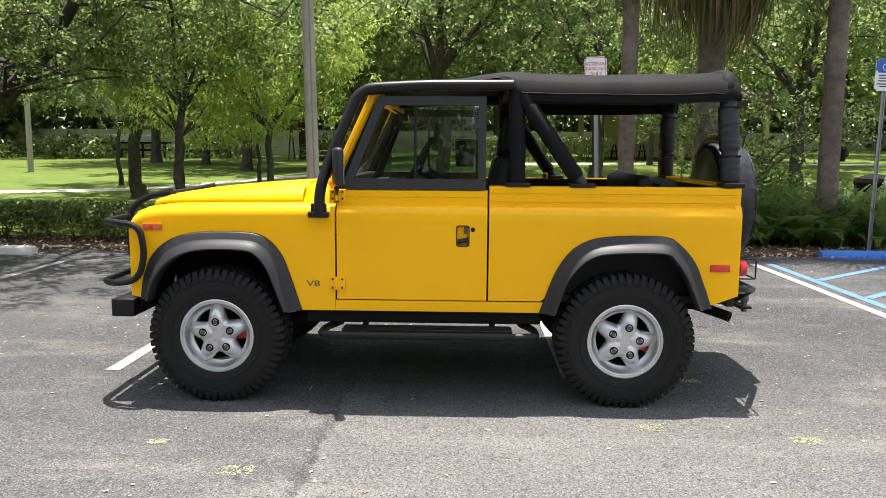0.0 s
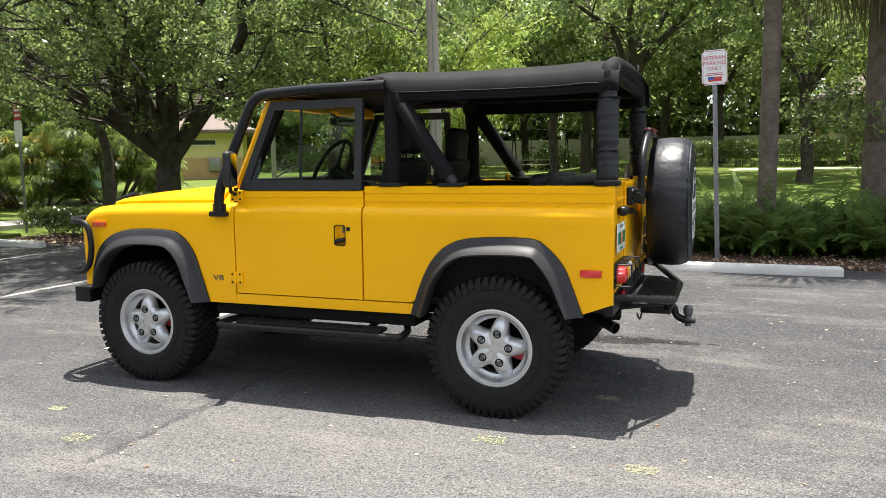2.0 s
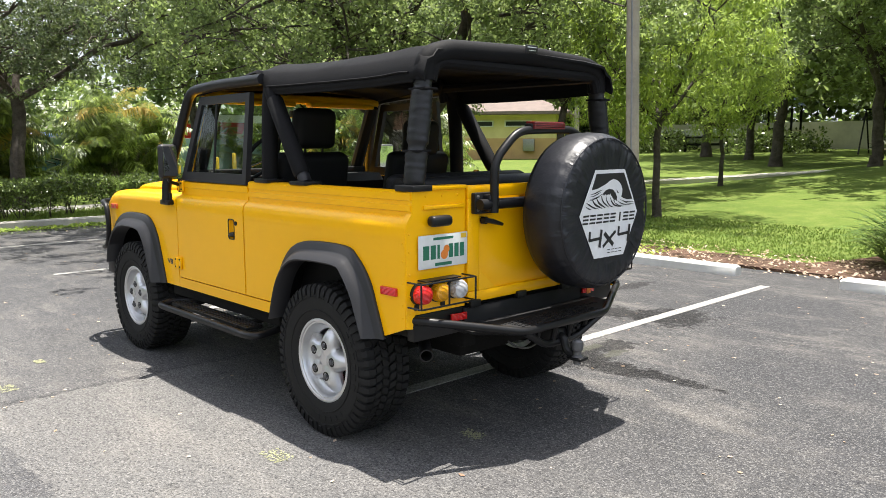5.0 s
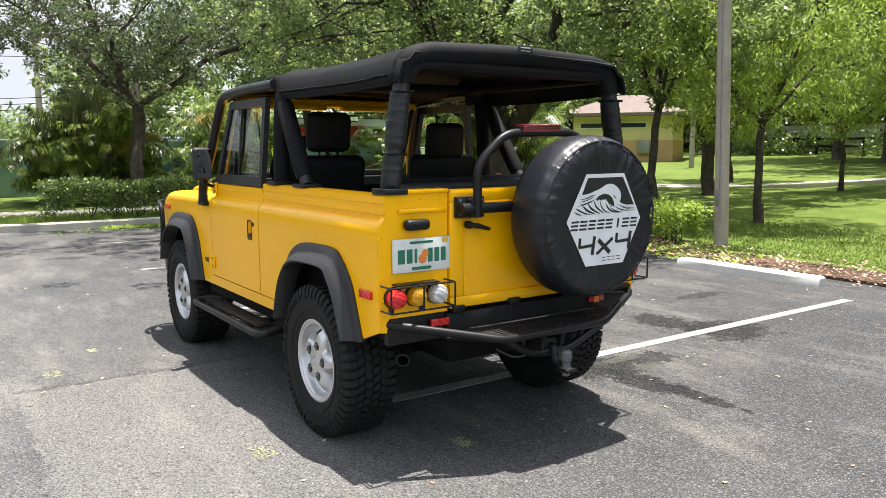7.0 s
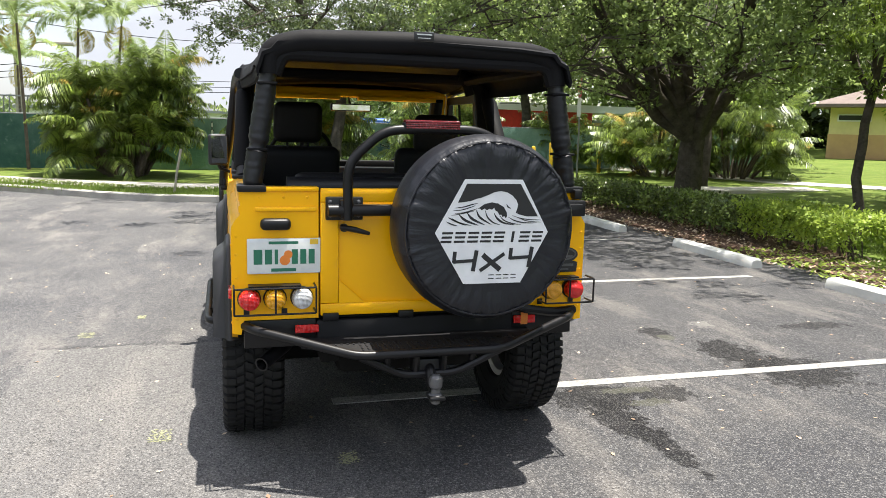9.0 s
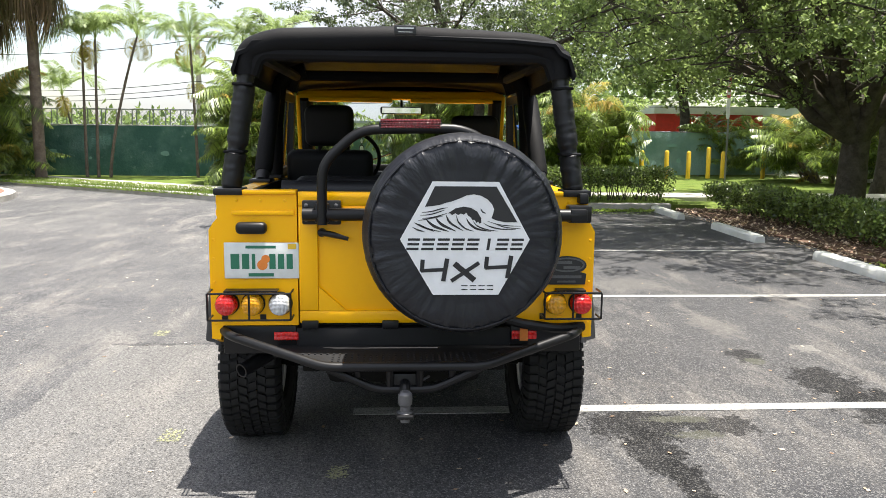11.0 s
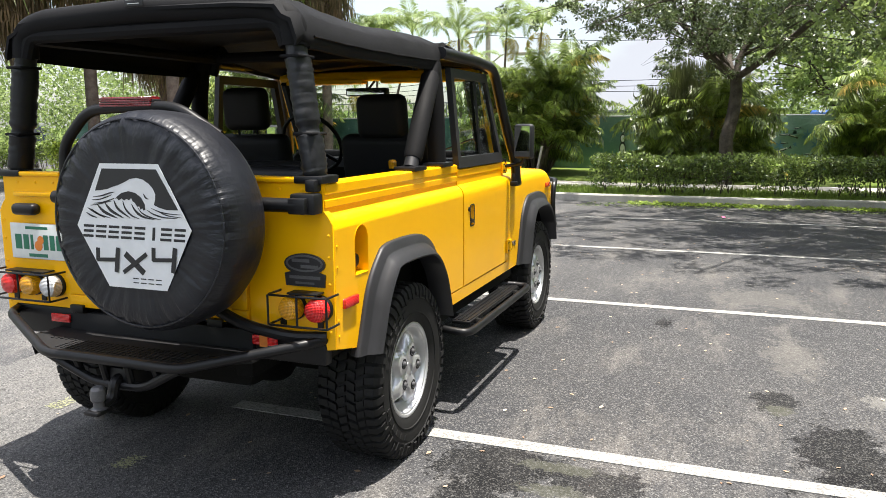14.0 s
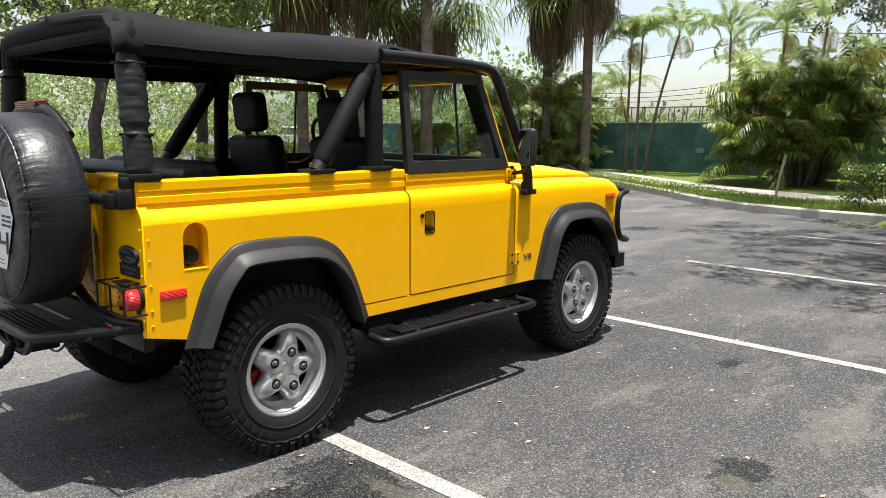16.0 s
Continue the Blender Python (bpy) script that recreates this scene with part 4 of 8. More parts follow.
# ---- houses and park things ----
house = thing("park_house", (0, 0, 0), "low cream and tan park building with a brown hipped roof", "building")
hx0, hx1, hy0, hy1 = -29.2, -23.2, 33.0, 38.5
bm = bmesh.new()
box(bm, hx0, hx1, hy0, hy1, 1.75, 3.2)
part("upper_wall", bm, M_WALLTOP, house)
bm = bmesh.new()
box(bm, hx0 - 0.03, hx1 + 0.03, hy0 - 0.03, hy1 + 0.03, -0.2, 1.75)
part("lower_wall", bm, M_WALLLOW, house, "tan painted lower wall")
bm = bmesh.new()
e = 0.9
loft(bm, [[(hx0 - e, hy0 - e, 3.2), (hx1 + e, hy0 - e, 3.2), (hx1 + e, hy1 + e, 3.2), (hx0 - e, hy1 + e, 3.2)], [(hx0 - e, hy0 - e, 3.38), (hx1 + e, hy0 - e, 3.38), (hx1 + e, hy1 + e, 3.38), (hx0 - e, hy1 + e, 3.38)], [(hx0 + 2.2, hy0 + 2.6, 4.6), (hx1 - 2.2, hy0 + 2.6, 4.6), (hx1 - 2.2, hy1 - 2.6, 4.6), (hx0 + 2.2, hy1 - 2.6, 4.6)]])
part("roof", bm, M_ROOF, house, "brown hipped roof")
for x in (-28.8, -26.4):
    w = part("window", boxed(x, x + 1.7, hy0 - 0.06, hy0 - 0.002, 2.45, 2.85), M_FLATWHITE, house)
    part("pane", boxed(x + 0.08, x + 1.62, hy0 - 0.068, hy0 - 0.062, 2.52, 2.78), M_DARKGLASS, w)
part("wall_cabinet", boxed(-25.2, -24.5, hy0 - 0.28, hy0 - 0.032, 0.95, 1.7, 0.02), M_GALV, house, "grey equipment cabinet")

house.matrix_world = Matrix.Translation((-24.2, 34.8, 0.12)) @ Matrix.Rotation(radians(32), 4, "Z") @ Matrix.Translation((23.2, -33.0, 0))

shelter = thing("picnic_shelter", (0, 0, lawn_rise(31, 10)), "open picnic shelter with a brown hipped roof", "shelter")
bm = bmesh.new()
loft(bm, [[(6.5, 29, 2.45), (15.5, 29, 2.45), (15.5, 36, 2.45), (6.5, 36, 2.45)], [(6.5, 29, 2.6), (15.5, 29, 2.6), (15.5, 36, 2.6), (6.5, 36, 2.6)], [(9, 32, 4.0), (13, 32, 4.0), (13, 33, 4.0), (9, 33, 4.0)]])
part("roof", bm, M_ROOF, shelter)
for x in (7.3, 11.0, 14.7):
    for y in (29.8, 35.2):
        part("post", boxed(x - 0.12, x + 0.12, y - 0.12, y + 0.12, 0, 2.47), M_WALLTOP, shelter)
part("back_wall", boxed(8.5, 14.0, 35.0, 35.2, 0, 2.46), M_WALLTOP, shelter)


def picnic_table(x, y, turn):
    t = thing("picnic_table", (x, y, 0.025 + lawn_rise(y, x)), "dark wooden picnic table on the lawn", "picnic table", "picnic tables", turn=turn)
    for k in range(5):
        part("top_board", boxed(-0.9, 0.9, -0.36 + 0.147 * k, -0.225 + 0.147 * k, 0.70, 0.74, 0.004), M_WOODPOLE, t)
    for s in (-1, 1):
        part("seat_board", boxed(-0.9, 0.9, s * 0.72 - 0.13, s * 0.72 + 0.13, 0.42, 0.46, 0.004), M_WOODPOLE, t)
        bm = bmesh.new()
        for q in (-1, 1):
            tube(bm, [(s * 0.65, q * 0.75, 0), (s * 0.65, q * 0.25, 0.70)], 0.035, 6)
        tube(bm, [(s * 0.65, -0.8, 0.40), (s * 0.65, 0.8, 0.40)], 0.035, 6)
        part("leg_frame", bm, M_DARK, t)


picnic_table(-7.5, 41, 20)
picnic_table(9.0, 31.5, 0)
picnic_table(12.2, 33.0, 10)
sw = thing("swing_frame", (-8.5, 46, 0.025 + lawn_rise(45)), "tall dark steel swing frame", "swing")
bm = bmesh.new()
for x in (-1.8, 1.8):
    for q in (-1, 1):
        tube(bm, [(x, q * 0.9, 0), (x, 0, 2.6)], 0.045, 8)
tube(bm, [(-1.8, 0, 2.6), (1.8, 0, 2.6)], 0.045, 8)
part("frame", bm, M_STEEL, sw)
for x in (-0.8, 0.8):
    bm = bmesh.new()
    for d in (-0.22, 0.22):
        tube(bm, [(x + d, 0, 2.6), (x + d, 0, 0.55)], 0.012, 5)
    box(bm, x - 0.25, x + 0.25, -0.09, 0.09, 0.52, 0.56, 0.01)
    part("swing_seat", bm, M_STEEL, sw)
pg = thing("playground_tower", (-17.5, 52, 0.025 + lawn_rise(51)), "playground tower with a blue roof and a slide", "playground")
for x in (-0.8, 0.8):
    for y in (-0.8, 0.8):
        part("post", boxed(x - 0.06, x + 0.06, y - 0.06, y + 0.06, 0, 3.2), M_DARK, pg)
part("deck", boxed(-0.85, 0.85, -0.85, 0.85, 1.35, 1.45), M_WOODPOLE, pg)
bm = bmesh.new()
loft(bm, [[(-1.1, -1.1, 3.1), (1.1, -1.1, 3.1), (1.1, 1.1, 3.1), (-1.1, 1.1, 3.1)], [(-0.05, -0.05, 4.0), (0.05, -0.05, 4.0), (0.05, 0.05, 4.0), (-0.05, 0.05, 4.0)]])
part("roof", bm, M_CARBLUE, pg)
bm = bmesh.new()
loft(bm, [[(x, -0.3, z + 0.2), (x, -0.3, z), (x, 0.3, z), (x, 0.3, z + 0.2), (x, 0.26, z + 0.2), (x, 0.26, z + 0.04), (x, -0.26, z + 0.04), (x, -0.26, z + 0.2)] for x, z in ((-0.9, 1.42), (-1.2, 1.35), (-2.6, 0.5), (-3.1, 0.35))])
part("slide", bm, M_DARK, pg)
tagged(part("park_wall", boxed(-60, 60, 56.0, 56.25, 0.9, 3.1), M_WALK), "long low pale wall at the far edge of the park", "wall", "", "structure")
bin0 = thing("litter_bin", (1.35, 22.9, 0.025 + lawn_rise(22.6, 1.35)), "black round litter bin on the lawn", "litter bin", "litter bins")
bm = bmesh.new()
lathe(bm, [(0.30, 0), (0.34, 0.05), (0.36, 0.85), (0.38, 0.9), (0.36, 0.98), (0.12, 1.06)], 20)
part("body", bm, M_DARK, bin0)
copy_thing(bin0, pose(18.5, 31.0, 0.025 + lawn_rise(30.7, 18.5)))
copy_thing(bin0, pose(9.35, 10.0, 0.03))

# things kept along the far edge of the park
bm = bmesh.new()
loft(bm, [[(x, y * w, z) for y, z in ((0, 0.55 + k), (0.75, 0.9 + k), (0.95, 1.5), (0, 1.55), (-0.95, 1.5), (-0.75, 0.9 + k))] for x, w, k in ((-3.0, 0.85, 0.0), (-1.0, 1.0, 0.0), (1.2, 0.95, 0.05), (2.6, 0.5, 0.3), (3.2, 0.08, 0.7))])
bt = thing("boat_trailer", (-24.2, 52.5, 0.025 + lawn_rise(52)), "white boat on a trailer at the edge of the park", "boat", turn=8)
part("hull", bm, M_FLATWHITE, bt)
bm = bmesh.new()
tube(bm, [(-2.6, 0, 0.45), (3.9, 0, 0.45)], 0.06, 6)
for y in (-0.8, 0.8):
    lathe(bm, [(0.0, -0.08), (0.32, -0.08), (0.34, 0), (0.32, 0.08), (0, 0.08)], 16, pose(-0.6, y, 0.34, 90, 0, 0))
part("trailer", bm, M_DARK, bt)
rl = thing("timber_rail", (-21.0, 47.5, 0.025 + lawn_rise(47.5)), "dark timber rail fence on the lawn", "rail fence", turn=4)
for k in range(9):
    part("rail_post", boxed(-6.0 + 1.5 * k - 0.07, -6.0 + 1.5 * k + 0.07, -0.07, 0.07, -0.1, 1.1), M_DARK, rl)
for z in (0.45, 0.95):
    part("rail", boxed(-6.1, 6.1, -0.04, 0.04, z, z + 0.14, 0.01), M_DARK, rl)

# low buildings and road signs beyond the fence
rb = thing("red_shop", (-36, 16.5, 0), "low red and white shop beyond the fence", "building", turn=10)
part("wall", boxed(-3, 3, -4, 2.2, 0, 2.7), M_REDROOF, rb)
part("parapet", boxed(-3.2, 3.2, -4.2, 6.2, 2.7, 3.1), M_FLATWHITE, rb)
part("awning", boxed(2.2, 3.9, 2.3, 6, 1.9, 2.3), M_FENCE, rb, "green striped awning")
wb = thing("white_warehouse", (-60, -4, 0), "long low white warehouse far beyond the fence", "building")
part("wall", boxed(-8, 8, -10, 22, 0, 2.3), M_FLATWHITE, wb)
part("roof", boxed(-8.3, 8.3, -10.3, 22.3, 2.3, 2.5), M_GALV, wb)
ps = thing("price_sign", (-42, 0.6, 0), "tall red, white and blue roadside price sign", "sign")
part("post", boxed(-0.08, 0.08, -0.08, 0.08, 0, 1.9), M_GALV, ps)
pn = part("panel", boxed(-0.1, 0.1, -0.5, 0.5, 1.9, 3.0, 0.02), M_FLATWHITE, ps)
part("red_band", boxed(0.105, 0.12, -0.45, 0.45, 2.2, 2.45), M_SIGNRED, pn)
part("blue_band", boxed(0.105, 0.12, -0.45, 0.45, 2.55, 2.9), M_SIGNBLUE, pn)
bm = bmesh.new()
box(bm, -3.0, 3.0, -9, 9, 0, 0.9)
box(bm, -2.6, 2.6, -8.5, 8.5, 0.9, 1.9, 0.3)
o = part("boat_on_trailer", bm, M_SIGNBLUE)
o.matrix_world = pose(-29, 7.5, 0.0, 0, 0, 8) @ Matrix.Diagonal((0.35, 0.3, 1.05, 1))
tagged(o, "blue tarpaulin-covered boat behind the fence", "boat")


def street_pole(x, y, h, arm):
    t = thing("street_pole", (x, y, 0), "grey wooden power pole with wires", "power pole", "power poles")
    bm = bmesh.new()
    lathe(bm, [(0.16, 0), (0.11, h)], 12)
    tube(bm, [(0, -1.1, h - 0.6), (0, 1.1, h - 0.6)], 0.06, 6)
    if arm:
        tube(bm, soften([(0, 0, h - 2.2), (0.6, 0.9, h - 1.7), (1.2, 1.9, h - 1.75)], 0.3), 0.035, 6)
        box(bm, 1.0, 1.4, 1.7, 2.4, h - 1.85, h - 1.72, 0.02)
    part("pole", bm, M_WOODPOLE, t)


for x, y, h, arm in ((-30, -9, 6.4, 1), (-34, 2.5, 7.2, 0), (-38, -24, 8, 0), (-30, 24, 8, 0)):
    street_pole(x, y, h, arm)
for z, dx in ((5.6, 0.5), (3.8, 0.3), (3.55, 0.0), (3.3, 0.1)):
    for a, b in (((-38, -24), (-30, -9)), ((-30, -9), (-34, 2.5)), ((-34, 2.5), (-30, 24))):
        bm = bmesh.new()
        tube(bm, [(a[0] + (b[0] - a[0]) * t + dx, a[1] + (b[1] - a[1]) * t, z - 1.2 * t * (1 - t)) for t in [k / 12 for k in range(13)]], 0.018, 4)
        tagged(part("overhead_wire", bm, M_DARK), "black overhead wire strung between poles", "wire", "overhead wires")


def parked_car(x, y, turn, paint, label):
    t = thing("parked_car", (x, y, 0), label, "car", "far parked cars", turn=turn)
    bm = bmesh.new()
    low = [(-2.2, 0.35), (-2.25, 0.75), (-1.9, 0.95), (-1.0, 1.02), (1.9, 1.05), (2.2, 0.95), (2.2, 0.35)]
    loft(bm, [[(px, yy * k, pz) for px, pz in low] for yy, k in ((-0.88, 1), (-0.86, 1), (0.86, 1), (0.88, 1))])
    part("body", bm, paint, t)
    bm = bmesh.new()
    loft(bm, [[(px, yy, 1.0) for px, yy in ((-1.1, -0.82), (2.05, -0.82), (2.05, 0.82), (-1.1, 0.82))], [(px, yy, 1.52) for px, yy in ((-0.35, -0.68), (1.75, -0.68), (1.75, 0.68), (-0.35, 0.68))]])
    part("window_band", bm, M_DARKGLASS, t)
    bm = bmesh.new()
    loft(bm, [[(px, yy, 1.52) for px, yy in ((-0.37, -0.70), (1.78, -0.70), (1.78, 0.70), (-0.37, 0.70))], [(px, yy, 1.60) for px, yy in ((-0.2, -0.62), (1.6, -0.62), (1.6, 0.62), (-0.2, 0.62))]])
    part("roof", bm, paint, t)
    for px in (-1.35, 1.35):
        for s in (-1, 1):
            bm = bmesh.new()
            lathe(bm, [(0.33, -0.1), (0.34, 0), (0.33, 0.1), (0.2, 0.11), (0, 0.105)], 20, pose(px, s * 0.8, 0.34, -90 * s, 0, 0))
            part("wheel", bm, M_RUBBER, t)


parked_car(-30.5, -45, 40, M_CARWHITE, "white car parked far across the lot")
parked_car(-35.0, -43.5, 40, M_CARBLUE, "dark blue car parked far across the lot")
parked_car(-26.0, -49, 40, M_CARWHITE, "white car parked far across the lot")

# ---- plants ----
RNG = np.random.default_rng(7)


def leaves(centres, radius, count, size, flat=0.8, width=0.55, seed=0, droop=0.0):
    """Clumps of small folded blades round the given centres: points and quads."""
    r = np.random.default_rng(seed)
    c = np.repeat(np.asarray(centres, float), count, axis=0)
    n = len(c)
    d = r.normal(size=(n, 3))
    d /= np.linalg.norm(d, axis=1, keepdims=True) + 1e-9
    rad = radius * r.uniform(0.15, 1.0, (n, 1)) ** 0.6
    p = c + d * rad * np.array([1, 1, flat])
    ax = d + r.normal(size=(n, 3)) * 0.9
    ax[:, 2] -= droop
    ax /= np.linalg.norm(ax, axis=1, keepdims=True) + 1e-9
    up = r.normal(size=(n, 3)) * 0.55 + np.array([0, 0, 0.8]) + d * 0.5
    side = np.cross(ax, up)
    side /= np.linalg.norm(side, axis=1, keepdims=True) + 1e-9
    nor = np.cross(ax, side)
    s = size * r.uniform(0.6, 1.3, (n, 1))
    v = np.stack([p, p + ax * s * 0.5 + side * s * width * 0.5 + nor * s * 0.10, p + ax * s, p + ax * s * 0.5 - side * s * width * 0.5 + nor * s * 0.10], axis=1)
    return v.reshape(-1, 3), np.arange(4 * n).reshape(-1, 4)


def limb(bm, a, b, r0, r1, rnd, bend=0.12, steps=4, seg=6):
    a, b = Vector(a), Vector(b)
    length = (b - a).length
    pts, rs = [], []
    off = Vector((rnd.uniform(-1, 1), rnd.uniform(-1, 1), rnd.uniform(0.0, 1))) * bend * length
    for k in range(steps + 1):
        t = k / steps
        pts.append(a.lerp(b, t) + off * math.sin(math.pi * t) + Vector((rnd.uniform(-1, 1), rnd.uniform(-1, 1), rnd.uniform(-1, 1))) * length * 0.025 * (0 < t < 1))
        rs.append(r0 + (r1 - r0) * t)
    tube(bm, pts, rs, seg, cap=False)
    return pts


def broad_tree(name, at, seed, h0, spread, top, r0, limbs, twigs, clump, count, leaf, leafmat, label, lean=(0, 0), low=0.5, category="tree", group="park trees", hang=0.0, width=0.55, clear=0.0, extra=()):
    """A forked trunk, limbs, twigs and a broken crown of leaf clumps."""
    t = thing(name, (at[0], at[1], at[2] + lawn_rise(at[1], at[0])), label, category, group)
    rnd = random.Random(seed)
    bm = bmesh.new()
    fork = Vector((lean[0], lean[1], h0))
    limb(bm, (0, 0, -0.1), fork, r0, r0 * 0.78, rnd, 0.06, 5, 10)
    tube(bm, [(0, 0, -0.1), (0, 0, 0.12), (0, 0, 0.4)], [r0 * 1.5, r0 * 1.2, r0 * 0.98], 10, cap=False)
    tips = []
    for k in range(limbs + len(extra)):
        a = 2 * math.pi * (k + rnd.uniform(-0.3, 0.3)) / limbs
        reach = spread * rnd.uniform(0.45, 0.8)
        rise = rnd.uniform(0.30, 0.75)
        if k >= limbs:
            a, reach, rise = extra[k - limbs]
        end = fork + Vector((math.cos(a) * reach, math.sin(a) * reach, (top - h0) * rise))
        pts = limb(bm, fork - Vector((0, 0, 0.1)), end, r0 * 0.50, r0 * 0.11, rnd, 0.20, 7, 7)
        for j in range(twigs):
            s = pts[rnd.randrange(1, len(pts))]
            b = a + rnd.uniform(-1.5, 1.5)
            ln = spread * rnd.uniform(0.22, 0.55)
            e = s + Vector((math.cos(b) * ln, math.sin(b) * ln, ln * rnd.uniform(-0.25 - low * 0.3, 0.75)))
            e.z = max(e.z, clear - 0.2 + rnd.uniform(0, 0.4))
            q = limb(bm, s, e, r0 * 0.12, r0 * 0.045, rnd, 0.16, 3, 5)
            tips += [q[-1], q[-2]]
            for i in range(3):
                s2 = q[rnd.randrange(1, len(q))]
                e2 = s2 + Vector((rnd.uniform(-1, 1), rnd.uniform(-1, 1), rnd.uniform(-0.6, 0.8))) * spread * 0.2
                e2.z = max(e2.z, clear - 0.25)
                limb(bm, s2, e2, r0 * 0.045, r0 * 0.015, rnd, 0.15, 2, 4)
                tips += [e2, (s2 + e2) / 2]
    part("trunk", bm, M_BARK, t, "", 60)
    c = np.array([tuple(p) for p in tips])
    g = np.random.default_rng(seed + 500)
    c = c[c[:, 2] > clear + g.uniform(-0.35, 0.35, len(c))]
    # tight tufts with gaps between them
    per = max(12, count // 2)
    c = np.repeat(c, 2, axis=0)
    c = c + g.normal(size=c.shape) * clump * np.array([0.55, 0.55, 0.42])
    c = c[g.random(len(c)) > 0.12]
    v, f = leaves(c, clump * 0.31, per, leaf, 0.6, width, seed, hang)
    tagged(mesh_np("crown", v, f, leafmat, t), "", "", "", "stuff")
    return t


def frond(length, arch, leaflets, llen, droop, seed, spread=1.0):
    """One feather frond rising along +x: points and quads."""
    r = np.random.default_rng(seed)
    V, Q = [], []
    n, e0 = 24, radians(68)
    spine = [np.zeros(3)]
    for k in range(n):
        a = e0 - arch * (k / n) ** 1.15
        spine.append(spine[-1] + np.array([math.cos(a), 0, math.sin(a)]) * length / n)

    def at(t):
        k = min(n - 1, int(t * n))
        return spine[k] + (spine[k + 1] - spine[k]) * (t * n - k)
    for k in range(10):
        a, b = at(k / 10), at((k + 1) / 10)
        w = 0.018 * (1 - k / 12)
        i = len(V)
        V += [a + (0, w, 0), a - (0, w, 0), b - (0, w * 0.9, 0), b + (0, w * 0.9, 0)]
        Q.append((i, i + 1, i + 2, i + 3))
    for k in range(leaflets):
        t = 0.16 + 0.84 * k / leaflets
        p, q = at(t), at(min(1, t + 0.03))
        fw = (q - p) / (np.linalg.norm(q - p) + 1e-9)
        ll = llen * math.sin(math.pi * min(0.97, 0.22 + 0.72 * t)) * r.uniform(0.85, 1.1)
        for s in (-1, 1):
            side = np.array([0, s, 0]) * spread
            d = side * 0.85 + fw * 0.55 + np.array([0, 0, 0.25 - droop * 0.4]) + r.normal(size=3) * 0.08
            d /= np.linalg.norm(d)
            m = p + d * ll * 0.55
            e = p + d * ll * 0.95 + np.array([0, 0, -droop * ll * 0.55])
            w = fw * 0.014 * (1 + length * 0.12)
            i = len(V)
            V += [p - w * 0.5, m - w, e, m + w]
            Q.append((i, i + 1, i + 2, i + 3))
    return np.array(V), np.array(Q)


def place(v, turn, tilt, at, scale=1.0):
    m = Matrix.Translation(at) @ Matrix.Rotation(turn, 4, "Z") @ Matrix.Rotation(tilt, 4, "Y")
    a = np.array(m)
    return (v * scale) @ a[:3, :3].T + a[:3, 3]


def gather(items):
    V, Q, n = [], [], 0
    for v, q in items:
        V.append(v)
        Q.append(q + n)
        n += len(v)
    return np.concatenate(V), np.concatenate(Q)


def queen_palm(name, at, h, lean, seed, label, fr=13, flen=2.2, r0=0.04, group="feather palms"):
    t = thing(name, at, label, "palm tree", group)
    rnd = random.Random(seed)
    bm = bmesh.new()
    n = 16
    pts = [(lean[0] * (k / n) ** 1.4, lean[1] * (k / n) ** 1.4, h * k / n - (0.1 if k == 0 else 0)) for k in range(n + 1)]
    tube(bm, pts, [r0 * (1.25 - 0.5 * k / n) + 0.004 * (k % 2) for k in range(n + 1)], 9, cap=False)
    part("trunk", bm, M_PALMBARK, t, "", 60)
    items = []
    for k in range(fr):
        f = frond(flen * rnd.uniform(0.85, 1.1), rnd.uniform(1.7, 2.7), 64, 0.44, rnd.uniform(0.3, 0.8), seed * 31 + k, 0.8)
        items.append((place(f[0], 2.4 * k + rnd.uniform(-0.2, 0.2), rnd.uniform(-0.30, 0.30), pts[-1]), f[1]))
    tagged(mesh_np("crown", *gather(items), M_PALMPALE, t), "", "", "", "stuff")
    for k in range(3):
        f = frond(flen * 0.55, 2.6, 24, 0.3, 1.0, seed * 17 + k)
        mesh_np("old_frond", place(f[0], rnd.uniform(0, 6.3), 1.2, pts[-1]), f[1], M_PALMYEL, t, "yellowing old frond")
    return t


def clump_palm(name, at, h, stems, flen, seed, label, spread=0.9, leafmat=None, old=0.06):
    """A bushy clump of feather palms from many stems."""
    t = thing(name, at, label, "palm clump", "palm clumps")
    rnd = random.Random(seed)
    items, yel = [], []
    for s in range(stems):
        a = rnd.uniform(0, 6.28)
        d = spread * math.sqrt(rnd.random())
        hh = h * (0.03 + 0.55 * rnd.random() ** 1.3)
        base = Vector((math.cos(a) * d * 0.5, math.sin(a) * d * 0.5, -0.1))
        topp = Vector((math.cos(a) * d * 1.3, math.sin(a) * d * 1.3, hh))
        bm = bmesh.new()
        tube(bm, [base, base.lerp(topp, 0.5) + Vector((0, 0, 0.05)), topp], [0.05, 0.045, 0.04], 6, cap=False)
        part("stem", bm, M_PALMBARK, t)
        for k in range(7):
            f = frond(flen * rnd.uniform(0.7, 1.15), rnd.uniform(1.0, 2.3), 46, 0.50, rnd.uniform(0.6, 1.2), seed * 101 + s * 9 + k)
            tgt = yel if rnd.random() < old else items
            tgt.append((place(f[0], a + rnd.uniform(-1.9, 1.9), rnd.uniform(-0.45, 0.6), topp), f[1]))
    tagged(mesh_np("crown", *gather(items), leafmat or M_PALM, t), "", "", "", "stuff")
    for v, q in yel:
        mesh_np("old_frond", v, q, M_PALMYEL, t, "yellowing old frond")
    return t


